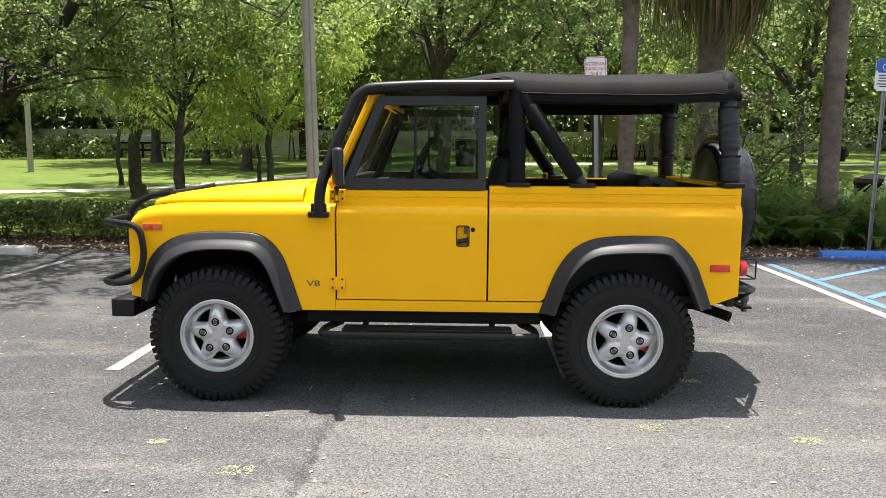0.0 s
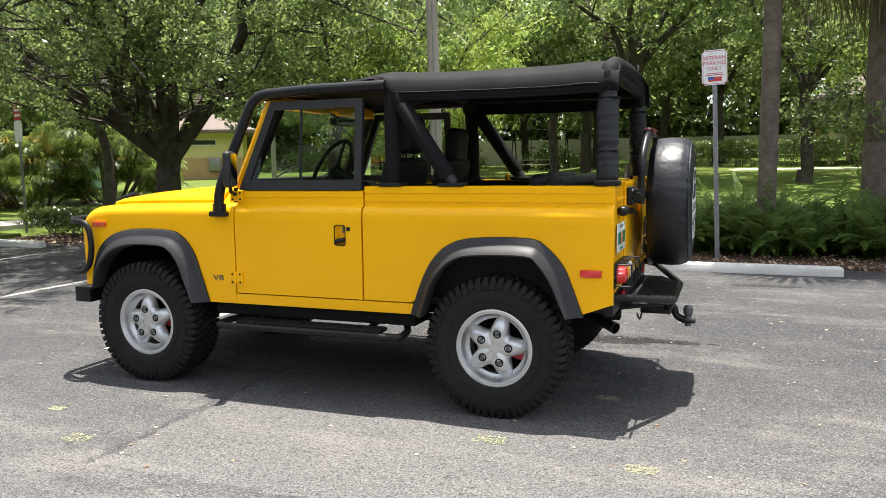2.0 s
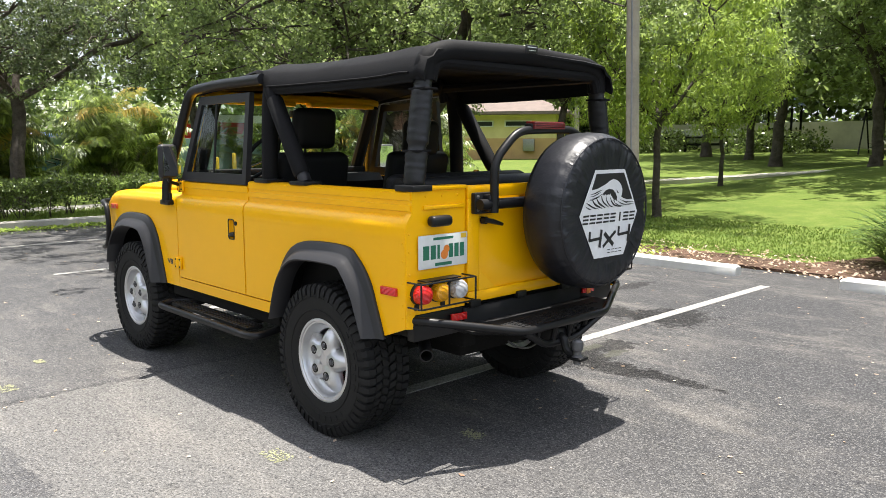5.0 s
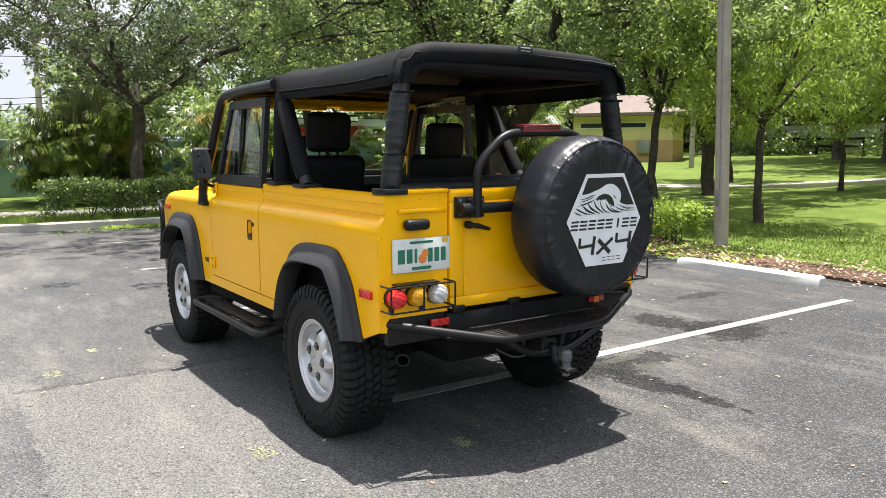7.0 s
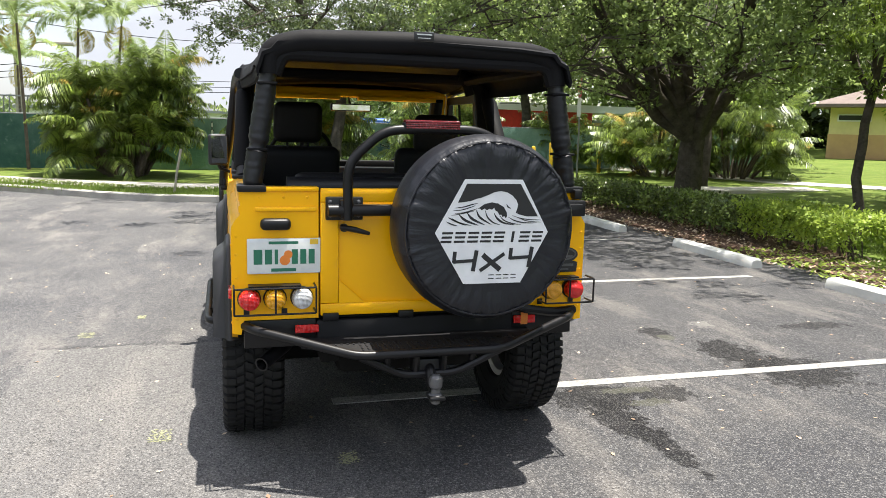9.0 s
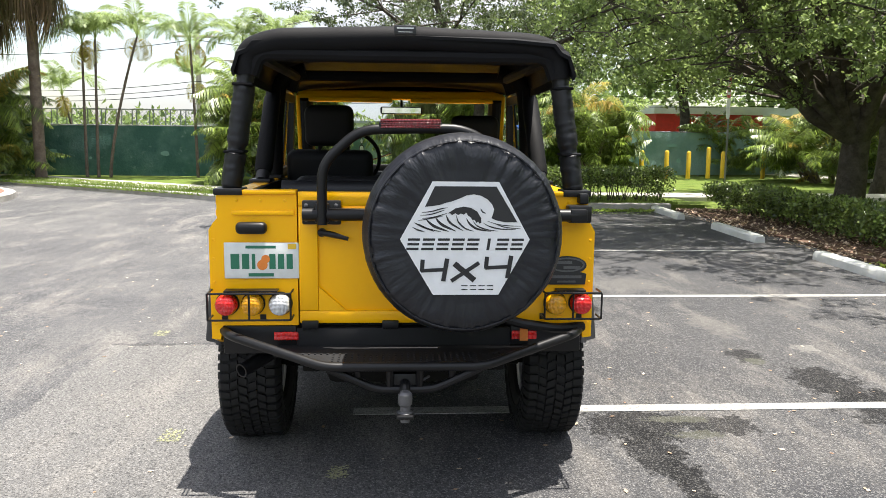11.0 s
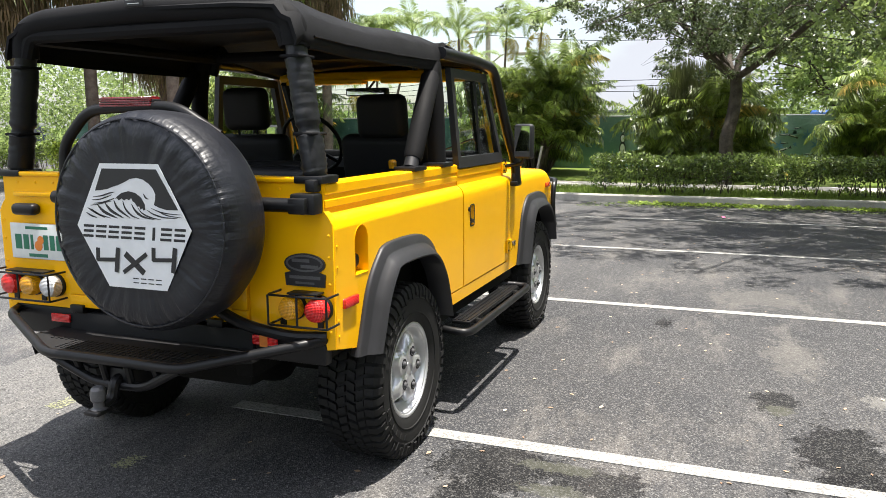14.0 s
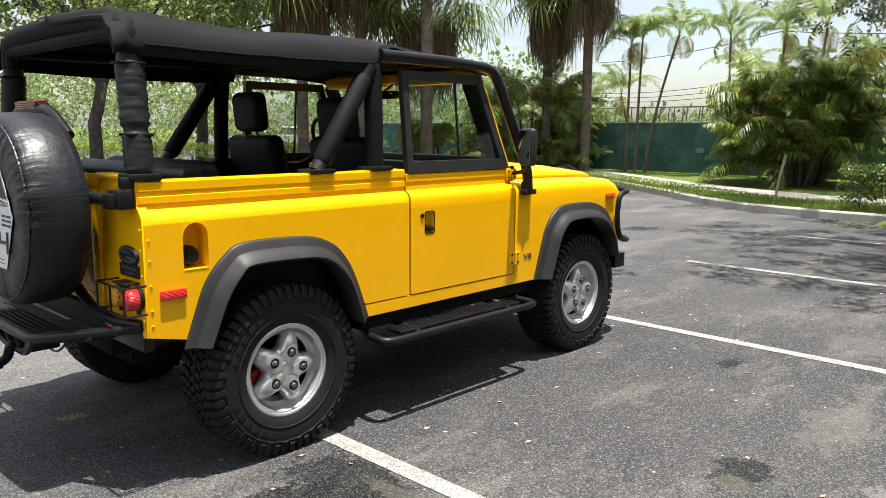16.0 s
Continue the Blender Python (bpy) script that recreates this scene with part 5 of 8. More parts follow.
def fan_leaf(r, seed):
    """A fan of long pointed strips on a stalk, along +x."""
    g = np.random.default_rng(seed)
    V, Q = [], []
    L = r
    i = 0
    V += [np.array([0, 0.015, 0]), np.array([0, -0.015, 0]), np.array([L * 0.75, -0.015, 0.1]), np.array([L * 0.75, 0.015, 0.1])]
    Q.append((0, 1, 2, 3))
    c = np.array([L * 0.75, 0, 0.1])
    n = 30
    for k in range(n):
        a = (k / (n - 1) - 0.5) * 4.6
        d = np.array([math.cos(a), math.sin(a), 0.0])
        ll = L * (0.95 - 0.25 * abs(a) / 2.3) * g.uniform(0.9, 1.1)
        sd = np.array([-math.sin(a), math.cos(a), 0]) * 0.030
        m = c + d * ll * 0.6 + np.array([0, 0, 0.03 * math.sin(k)])
        e = c + d * ll + np.array([0, 0, -0.35 * L * g.uniform(0.6, 1.4)])
        i = len(V)
        V += [c, m - sd, e, m + sd]
        Q.append((i, i + 1, i + 2, i + 3))
    return np.array(V), np.array(Q)


def dry_fan(r, seed):
    """A dead fan folded down along the trunk: long strips hanging."""
    g = np.random.default_rng(seed)
    V = [np.array([0, 0.015, 0.0]), np.array([0, -0.015, 0.0]), np.array([r * 0.45, -0.015, -0.12]), np.array([r * 0.45, 0.015, -0.12])]
    Q = [(0, 1, 2, 3)]
    c = np.array([r * 0.45, 0, -0.12])
    n = 16
    for k in range(n):
        a = (k / (n - 1) - 0.5) * 3.4
        d = np.array([math.cos(a), math.sin(a), 0.0])
        ll = r * g.uniform(0.75, 1.15)
        sd = np.array([-math.sin(a), math.cos(a), 0]) * 0.022
        m = c + d * ll * 0.22 + np.array([0, 0, -0.22 * ll])
        e = c + d * ll * g.uniform(0.14, 0.34) + np.array([0, 0, -ll])
        i = len(V)
        V += [c, m - sd, e, m + sd]
        Q.append((i, i + 1, i + 2, i + 3))
    return np.array(V), np.array(Q)


def fan_palm(name, at, h, r0, seed, label, skirt=1.6, size=1.2, lean=(0, 0)):
    t = thing(name, at, label, "palm tree", "fan palms")
    rnd = random.Random(seed)
    n = 22
    bm = bmesh.new()
    pts = [(lean[0] * k / n, lean[1] * k / n, h * k / n - (0.15 if k == 0 else 0)) for k in range(n + 1)]
    tube(bm, pts, [r0 * (1.18 if k == 0 else 1.0 - 0.1 * k / n + 0.02 * (k % 2)) for k in range(n + 1)], 14, cap=False)
    part("trunk", bm, M_PALMBARK, t, "", 60)
    top = pts[-1]
    items, dry = [], []
    for k in range(34):
        f = fan_leaf(size * rnd.uniform(0.8, 1.1), seed * 77 + k)
        items.append((place(f[0], 2.4 * k, rnd.uniform(-1.1, 0.75), top), f[1]))
    for k in range(62):
        f = dry_fan(size * rnd.uniform(0.75, 1.1), seed * 55 + k)
        z = top[2] - rnd.uniform(0.0, skirt)
        dry.append((place(f[0], rnd.uniform(0, 6.28), rnd.uniform(-0.1, 0.45), (top[0], top[1], z)), f[1]))
    tagged(mesh_np("crown", *gather(items), M_PALM, t), "", "", "", "stuff")
    tagged(mesh_np("dry_skirt", *gather(dry), M_PALMDRY, t, "hanging skirt of dry brown fronds"), "hanging skirt of dry brown fronds", "", "", "stuff")
    return t


def hedge(name, p0, p1, width, height, seed, label, gap=0.0, leafmat=None):
    """A clipped hedge: twiggy stems below, a skin of leaves above."""
    p0, p1 = Vector(p0), Vector(p1)
    d = (p1 - p0)
    L = d.length
    d.normalize()
    n = Vector((-d.y, d.x, 0))
    leafmat = leafmat or M_SHRUB
    t = thing(name, (p0.x, p0.y, p0.z), label, "hedge", "hedges")
    rnd = random.Random(seed)
    bm = bmesh.new()
    for k in range(int(L / 0.16)):
        a = d * rnd.uniform(0, L) + n * rnd.uniform(-0.2, 0.2) * width
        for j in range(2):
            limb(bm, a, a + Vector((rnd.uniform(-0.2, 0.2), rnd.uniform(-0.2, 0.2), height * rnd.uniform(0.6, 0.95))), 0.011, 0.004, rnd, 0.1, 2, 4)
    tagged(part("twig", bm, M_BARK, t), "", "", "", "stuff")
    c = []
    for k in range(int(L * (300 if L < 8 else 110))):
        u, w, z = rnd.uniform(0, L), rnd.uniform(-0.5, 0.5), rnd.random()
        z = 0.22 + 0.78 * z ** 0.7
        f = rnd.random()
        if f < 0.4:
            w = math.copysign(0.5, w) * rnd.uniform(0.8, 1.02)
        elif f < 0.75:
            z = rnd.uniform(0.92, 1.03)
        hh = height * (1 + 0.10 * noise.noise(Vector((u * 0.9, seed, 0))) + 0.05 * noise.noise(Vector((u * 4, seed, 0))))
        if z < 0.5 and noise.noise(Vector((u * 1.3, seed + 3, z))) > 0.12 - gap:
            continue
        p = d * u + n * w * width * (0.75 + 0.25 * z) + Vector((0, 0, z * hh))
        c.append(tuple(p))
    v, f = leaves(np.array(c), 0.10, 11, 0.062, 0.8, 0.62, seed)
    tagged(mesh_np("foliage", v, f, leafmat, t), "", "", "", "stuff")
    return t


def fern_bed(name, x0, x1, y0, y1, z, count, flen, seed, label):
    t = thing(name, ((x0 + x1) / 2, (y0 + y1) / 2, z), label, "fern bed", "fern beds")
    rnd = random.Random(seed)
    protos = []
    for k in range(5):
        items = []
        for j in range(9):
            f = frond(flen * rnd.uniform(0.75, 1.1), rnd.uniform(0.7, 1.7), 21, 0.12, 0.3, seed + 20 * k + j)
            items.append((place(f[0], 2.4 * j + rnd.uniform(-0.4, 0.4), rnd.uniform(-0.3, 0.45), (0, 0, 0)), f[1]))
        protos.append(items)
    made = []
    for k in range(count):
        x, y = rnd.uniform(x0, x1) - (x0 + x1) / 2, rnd.uniform(y0, y1) - (y0 + y1) / 2
        if k < 5:
            o = mesh_np("fern", *gather(protos[k]), M_FERN, t)
            made.append(o)
        else:
            o = made[k % 5].copy()
            scene.collection.objects.link(o)
        o.matrix_basis = pose(x, y, 0, 0, 0, rnd.uniform(0, 360))
        s = rnd.uniform(0.75, 1.15)
        o.scale = (s, s, s)
    return t


OAK = "live oak with dark trunk, spreading limbs and small glossy leaves"
oakA = broad_tree("oak_tree", (-7.7, 8.45, 0), 3, 1.55, 6.8, 7.4, 0.30, 8, 10, 0.70, 112, 0.088, M_OAK, OAK, (0.15, 0.0), 0.5, width=0.62, clear=2.75, extra=((-0.75, 4.9, 0.62), (-1.05, 5.6, 0.66), (-1.35, 5.6, 0.64), (-1.58, 6.2, 0.64), (-1.85, 5.8, 0.62)))
# the hedge oak's shaded look comes from its darkened leaf colour
oakB = broad_tree("oak_tree", (-13.4, 1.9, 0.08), 11, 2.5, 5.4, 7.6, 0.165, 9, 11, 0.52, 112, 0.080, M_OAKSHADED, "live oak beside the hedge, leaves coloured dark as if in shade", (-0.2, 0.15), 0.2, clear=2.9)
slim = broad_tree("slender_tree", (-3.95, 9.25, 0), 21, 2.3, 3.2, 6.4, 0.085, 6, 8, 0.58, 92, 0.090, M_OAK, "slender young oak with a dense dark crown", (0.05, 0), 0.1, width=0.6, clear=2.9)
oakC = broad_tree("oak_tree", (-7.8, 16.2, 0), 31, 2.6, 4.8, 8.2, 0.19, 7, 9, 0.72, 52, 0.150, M_OAK, OAK, (0.1, 0.1), 0.1, width=0.6, clear=3.4)
cyp = broad_tree("cypress_tree", (-2.6, 10.6, 0), 41, 2.0, 2.3, 5.6, 0.08, 7, 7, 0.55, 36, 0.12, M_LIME, "young cypress with feathery lime-green drooping twigs", (0, 0), 0.9, hang=1.2, width=0.28, clear=1.6)
oakF = broad_tree("oak_tree", (-13.0, 37, 0), 51, 2.6, 5.4, 8.2, 0.22, 7, 8, 0.9, 24, 0.29, M_OAK, OAK, (0.1, 0.1), 0.2, width=0.65, clear=3.2)
rt = random.Random(99)
for x, y, turn, sc, src in ((0.55, 20.95, 130, 1.25, oakC), (-2.6, 23.3, 250, 0.95, oakC), (-1.8, 25.5, 20, 0.9, oakC), (-3.2, 33.7, 40, 1.15, oakF), (-2.9, 35.4, 170, 1.3, oakF), (-9.6, 46.5, 95, 1.3, oakF), (-33.5, 6.0, 60, 0.85, oakF), (5.5, 19.5, 200, 0.95, oakC), (-21, 19.0, 75, 1.0, oakF), (-13.5, 12.8, 160, 0.9, oakC), (11, 17.5, 20, 0.95, oakC), (-9, 31, 310, 1.15, oakF), (3, 33, 60, 1.2, oakF), (15, 27, 100, 1.2, oakF), (-17, 40, 220, 1.35, oakF), (-0.6, 46.5, 270, 1.4, oakF), (19, 16, 150, 1.1, oakF), (10, 44, 15, 1.4, oakF), (-38, 36, 80, 1.4, oakF), (22, 38, 45, 1.4, oakF), (28, 24, 310, 1.3, oakF), (-28, 20, 120, 1.1, oakF), (-25.5, 12.0, 250, 1.1, oakF), (-4.2, -17.0, 130, 1.0, oakC), (-11.0, -24, 30, 1.1, oakF), (1.0, -24, 80, 1.1, oakF), (-10.5, 21.0, 10, 0.9, slim)):
    o = copy_thing(src, pose(x, y, lawn_rise(y, x), 0, 0, turn) @ Matrix.Diagonal((sc, sc, sc, 1)))
    o.scale = (sc, sc, sc * rt.uniform(0.92, 1.08))
for x, y, turn, sc in ((-4.75, 17.5, 50, 0.8), (-5.6, 13.6, 210, 0.9), (8.5, 25, 80, 1.2)):
    o = copy_thing(cyp, pose(x, y, lawn_rise(y, x), 0, 0, turn))
    o.scale = (sc, sc, sc)

# fan palms by the tarmac
fan_palm("fan_palm", (4.05, 7.62, 0), 7.0, 0.132, 1, "tall fan palm with grey trunk and a skirt of dry fronds", 2.2, 1.25)
fan_palm("fan_palm", (5.65, 8.6, 0), 6.2, 0.23, 2, "stout fan palm with a shaggy skirt of dry fronds", 1.5, 1.75)
fan_palm("fan_palm", (7.22, 7.35, 0), 6.6, 0.16, 3, "tall fan palm with grey trunk and a skirt of dry fronds", 1.6, 1.2)
for k, (x, y, h, sk, sz) in enumerate(((-17.4, -10.6, 7.0, 1.6, 1.4), (-17.4, -12.2, 6.3, 1.7, 1.4), (-10.15, -13.4, 6.9, 1.8, 1.5), (-11.9, -12.55, 5.0, 1.4, 1.7), (-10.6, -11.2, 7.4, 1.6, 1.3), (-8.7, -14.2, 6.0, 1.7, 1.5))):
    fan_palm("fan_palm", (x, y, 0.1), h, 0.16, 10 + k, "tall fan palm with brown trunk and dry skirt beside the drive", sk, sz)

# feather palms along the fence
for k, (x, y, h, ln) in enumerate(((-18.4, -9.65, 4.0, (0.1, 0.1)), (-18.4, -9.3, 4.2, (0.1, 0.15)), (-18.3, -8.9, 4.3, (0.0, 1.0)), (-18.6, -6.3, 4.15, (0, -0.1)), (-18.7, -5.0, 4.1, (0.1, 0.2)), (-18.4, -3.9, 4.2, (0.1, 0.3)), (-20.5, -10.6, 2.6, (0.1, -0.5)), (-22, -7.2, 3.2, (0, 0)), (-23, -3.6, 3.4, (0.1, 0.1)))):
    queen_palm("feather_palm", (x, y, 0.08), h, ln, 20 + k, "slim feather palm with arching fronds by the fence", 9, 1.9)
clump_palm("palm_clump", (-16.3, -3.4, 0.08), 4.3, 46, 1.75, 1, "bushy clump of arching feather palms with some yellow fronds", 1.0)
clump_palm("palm_clump", (-18.2, -13.5, 0.08), 4.6, 34, 2.1, 2, "dark bushy palm clump beside the fence", 1.4)
clump_palm("palm_clump", (-18.4, 6.15, 0.08), 3.7, 28, 1.75, 3, "bright green bushy palm by the fence", 0.9)
clump_palm("palm_clump", (-15.6, 1.3, 0.08), 3.3, 24, 1.6, 4, "dark bushy palms hung with grey moss", 0.9)
clump_palm("palm_clump", (-17.0, 16.4, 0.03), 3.4, 20, 1.9, 5, "dark bushy palms under the oak", 1.3)
clump_palm("palm_clump", (-18.4, 14.4, 0.03), 3.0, 18, 1.9, 6, "dark bushy palms under the oak", 1.2)
clump_palm("croton_bush", (-13.1, -13.1, 0.1), 2.1, 12, 0.95, 8, "yellow-green bush with orange leaves behind the island palms", 0.5, M_LIME, 0.3)
clump_palm("palm_clump", (-24.5, 14.0, 0.08), 3.0, 16, 1.9, 7, "bushy palms behind the fence", 1.6)

# moss hung from the oak by the hedge
rm = random.Random(8)
V = []
for hank in range(34):
    hx, hy, top = -15.0 + rm.uniform(-0.55, 0.75), 0.85 + rm.gauss(0, 0.42), rm.uniform(2.35, 3.15)
    long, wide = rm.uniform(0.45, 1.25), rm.uniform(0.06, 0.16)
    for k in range(70):
        x, y, z = hx + rm.gauss(0, wide), hy + rm.gauss(0, wide), top - abs(rm.gauss(0, 0.16))
        L = long * rm.uniform(0.35, 1.0)
        bx, by, w = rm.uniform(-0.05, 0.05), rm.uniform(-0.05, 0.05), rm.uniform(0.004, 0.011)
        V.append(((x, y - w, z), (x + bx, y + by - w, z - L * 0.55), (x + (hx - x) * 0.5, y + (hy - y) * 0.5, z - L), (x + bx, y + by + w, z - L * 0.5)))
tagged(mesh_np("hanging_moss", np.array(V).reshape(-1, 3), np.arange(4 * len(V)).reshape(-1, 4), M_MOSS), "grey hanging moss under the oak", "moss", "", "stuff")

hedge("hedge", (-10.35, -0.55, 0.08), (-10.45, 6.0, 0.08), 0.85, 0.72, 1, "clipped green hedge behind the kerb", 0.15)
hedge("hedge", (-9.6, 6.9, 0.03), (-3.3, 6.85, 0.03), 0.9, 0.50, 2, "loose dark green hedge along the bays")
hedge("hedge", (-3.3, 6.85, 0.03), (-1.35, 6.95, 0.03), 0.9, 0.56, 3, "fresh green hedge end by the utility pole", 0.0, M_LIME)
hedge("shrub_bed", (1.9, 28.0, lawn_rise(28.0, 2)), (7.5, 28.6, lawn_rise(28.3, 2)), 1.2, 1.0, 21, "dark leafy shrubs under the park trees")
hedge("island_shrub", (-9.2, -12.9, 0.13), (-8.5, -12.6, 0.13), 1.1, 0.95, 9, "bright green round shrub on the traffic island", 0.0, M_LIME)
hedge("hedge", (-13.8, -16.5, 0.12), (-9.0, -19.0, 0.0), 1.2, 0.9, 5, "clipped green hedge across the drive")
hedge("hedge", (-24, -26, 0.0), (-2, -31, 0.0), 1.6, 0.75, 6, "long bright green hedge across the far lot", 0.0, M_LIME)
fern_bed("fern_bed", 2.7, 5.2, 6.75, 8.6, 0.03, 115, 1.15, 50, "dense bed of bright green sword ferns")
fern_bed("fern_bed", 5.2, 8.6, 6.6, 8.9, 0.03, 135, 1.10, 60, "dense bed of bright green sword ferns round palm trunks")
shr = broad_tree("shrub_tree", (6.3, 9.2, 0), 71, 0.7, 2.0, 3.2, 0.05, 6, 6, 0.34, 26, 0.085, M_SHRUB, "small twisted tree over the ferns", (0.1, 0), 0.6)

# loose leaves, twigs and grass tufts
def scatter(name, n, xs, ys, z, size, material, label, category, seed, up=0.15):
    r = np.random.default_rng(seed)
    c = np.stack([r.uniform(*xs, n), r.uniform(*ys, n), np.full(n, z)], 1)
    a = r.uniform(0, 6.28, n)
    d = np.stack([np.cos(a), np.sin(a), r.uniform(0, up, n)], 1)
    s = np.stack([-np.sin(a), np.cos(a), r.uniform(-up, up, n)], 1)
    L = size * r.uniform(0.5, 1.4, (n, 1))
    v = np.stack([c, c + d * L * 0.5 + s * L * 0.3, c + d * L, c + d * L * 0.5 - s * L * 0.3], 1)
    v[:, :, 2] = np.maximum(v[:, :, 2], z)
    tagged(mesh_np(name, v.reshape(-1, 3), np.arange(4 * n).reshape(-1, 4), material), label, category, "", "stuff")


scatter("fallen_leaves", 1100, (-9, 9), (-4.5, 5.6), 0.003, 0.028, M_DRYLEAF, "scattered dry leaves on the asphalt", "leaves", 1)
scatter("leaf_litter", 5000, (-9.5, 9), (5.5, 7.2), 0.038, 0.05, M_DRYLEAF, "brown leaf litter on the mulch", "leaves", 2, 0.6)
scatter("green_clippings", 900, (-9.4, -8.6), (-0.5, 5.2), 0.004, 0.05, M_SHRUB, "green hedge clippings along the kerb", "clippings", 3, 0.5)
scatter("green_clippings", 1500, (-9.44, -9.08), (0.3, 5.4), 0.004, 0.075, M_LIME, "fresh yellow-green clippings heaped against the kerb", "clippings", 11, 0.7)
scatter("paper_scrap", 3, (-7.42, -7.34), (2.05, 2.1), 0.004, 0.09, M_PINK, "crumpled pink paper scrap on the asphalt", "litter", 12, 0.4)
scatter("green_clippings", 700, (-2.6, 0.2), (5.5, 6.7), 0.04, 0.06, M_LIME, "green hedge clippings by the wheel stop", "clippings", 4, 0.6)
for x, y, s, seed in ((2.44, -1.18, 0.10, 5), (-0.1, -1.5, 0.06, 6), (0.4, -1.83, 0.10, 7), (3.2, -1.33, 0.09, 8), (2.9, -0.31, 0.08, 9)):
    scatter("weed_tuft", 150, (x - s * 0.8, x + s * 0.8), (y - s * 0.5, y + s * 0.5), 0.002, 0.014, M_SCRAP, "pale green scrap of dry moss on the asphalt", "weeds", seed, 0.1)

r = np.random.default_rng(3)
n = 26000
gx, gy = r.uniform(-3, 12, n), 6.9 + 4 * r.random(n) ** 1.6
keep = ~((gx > 2.2) & (gx < 8.6) & (gy < 9.1)) & ~((gx < -1.6) & (gy < 7.5))
gx, gy = gx[keep], gy[keep]
n = len(gx)
c = np.stack([gx, gy, np.full(n, 0.02)], 1)
a = r.uniform(0, 6.28, n)
h = r.uniform(0.016, 0.04, (n, 1)) * (1 + (gy[:, None] - 7) * 0.06)
w = np.stack([np.cos(a), np.sin(a), np.zeros(n)], 1) * 0.012 * (1 + (gy[:, None] - 7) * 0.10)
tip = np.stack([r.normal(0, 0.35, n), r.normal(0, 0.35, n), np.ones(n)], 1) * h
v = np.stack([c - w, c + w, c + tip + w * 0.2, c + tip - w * 0.2], 1)
tagged(mesh_np("grass_tufts", v.reshape(-1, 3), np.arange(4 * n).reshape(-1, 4), M_BLADE), "short mown grass of the lawn", "grass", "", "stuff")
r = np.random.default_rng(4)
n = 26000
gy = r.uniform(-12, 6, n)
gx = -9.75 - 2.0 * r.random(n) + np.minimum(0, (gy + 2) * 0.68)
c = np.stack([gx, gy, np.full(n, 0.098)], 1)
a = r.uniform(0, 6.28, n)
h = r.uniform(0.03, 0.08, (n, 1))
w = np.stack([np.cos(a), np.sin(a), np.zeros(n)], 1) * 0.014
tip = np.stack([r.normal(0, 0.35, n), r.normal(0, 0.35, n), np.ones(n)], 1) * h
v = np.stack([c - w, c + w, c + tip + w * 0.2, c + tip - w * 0.2], 1)
tagged(mesh_np("verge_grass", v.reshape(-1, 3), np.arange(4 * n).reshape(-1, 4), M_BLADE), "rough grass on the verge behind the kerb", "grass", "", "stuff")

# low dark shrubs under the far park trees
rb = random.Random(12)
cs = [(rb.uniform(-30, 26), rb.uniform(44, 50), 0.95 + 1.2 * rb.random()) for k in range(760)]
cs = [p for p in cs if noise.noise(Vector((p[0] * 0.22, 3.0, 0))) > -0.05]
v, f = leaves(np.array(cs), 0.55, 40, 0.24, 0.8, 0.55, 14)
tagged(mesh_np("far_shrubs", v, f, M_SHRUB), "dark leafy shrubs along the far edge of the park", "shrubs", "", "stuff")

# tall trees closing the park
cs = []
for k in range(1100):
    a, d = rb.uniform(0.45, 2.66), rb.uniform(52, 66)
    cs.append((d * math.cos(a), d * math.sin(a), 4.2 + (9.5 + 3.5 * noise.noise(Vector((a * 9, 2.0, 0)))) * rb.random() ** 0.75))
v, f = leaves(np.array(cs), 1.5, 44, 0.66, 0.7, 0.6, 16)
tagged(mesh_np("park_woods", v, f, M_OAK), "dense belt of tall trees behind the park", "trees", "", "stuff")

# distant tree belt all round, lower in the west
cs = []
for k in range(1900):
    a = rb.uniform(0, 6.283)
    d = rb.uniform(85, 125)
    west = 2.95 < a < 3.75
    cs.append((d * math.cos(a), d * math.sin(a), (2.2 if west else 10) * rb.random() ** 0.8 + 0.3))
v, f = leaves(np.array(cs), 3.0, 26, 0.9, 0.8, 0.6, 12)
tagged(mesh_np("far_woods", v, f, M_FAR), "distant belt of green trees", "trees", "", "stuff")
cs = []
for k in range(1500):
    a = rb.uniform(0.85, 2.62)
    d = rb.uniform(64, 72)
    cs.append((d * math.cos(a), d * math.sin(a), 14 * rb.random() ** 1.3 + 0.2))
v, f = leaves(np.array(cs), 1.8, 42, 0.86, 0.7, 0.65, 15)
tagged(mesh_np("park_woods", v, f, M_SHRUB), "dense wood behind the park", "trees", "", "stuff")
cs = []
for k in range(900):
    a = rb.uniform(3.68, 4.75)
    d = rb.uniform(48, 62)
    cs.append((d * math.cos(a), d * math.sin(a), (1.2 + 3.6 * abs(math.sin(a * 9)) + 2.2 * max(0, a - 3.9)) * rb.random() ** 0.8 + 0.3))
v, f = leaves(np.array(cs), 1.0, 60, 0.22, 0.8, 0.6, 13)
tagged(mesh_np("roadside_trees", v, f, M_OAK), "bushy green trees beyond the fence and the lot", "trees", "", "stuff")
cs = []
for k in range(260):
    a = rb.uniform(2.75, 3.12)
    d = rb.uniform(36, 48)
    cs.append((d * math.cos(a), d * math.sin(a), 2.9 * rb.random() + 0.3))
v, f = leaves(np.array(cs), 1.1, 46, 0.26, 0.8, 0.55, 16)
tagged(mesh_np("garden_trees", v, f, M_FAR), "green garden trees behind the fence", "trees", "", "stuff")

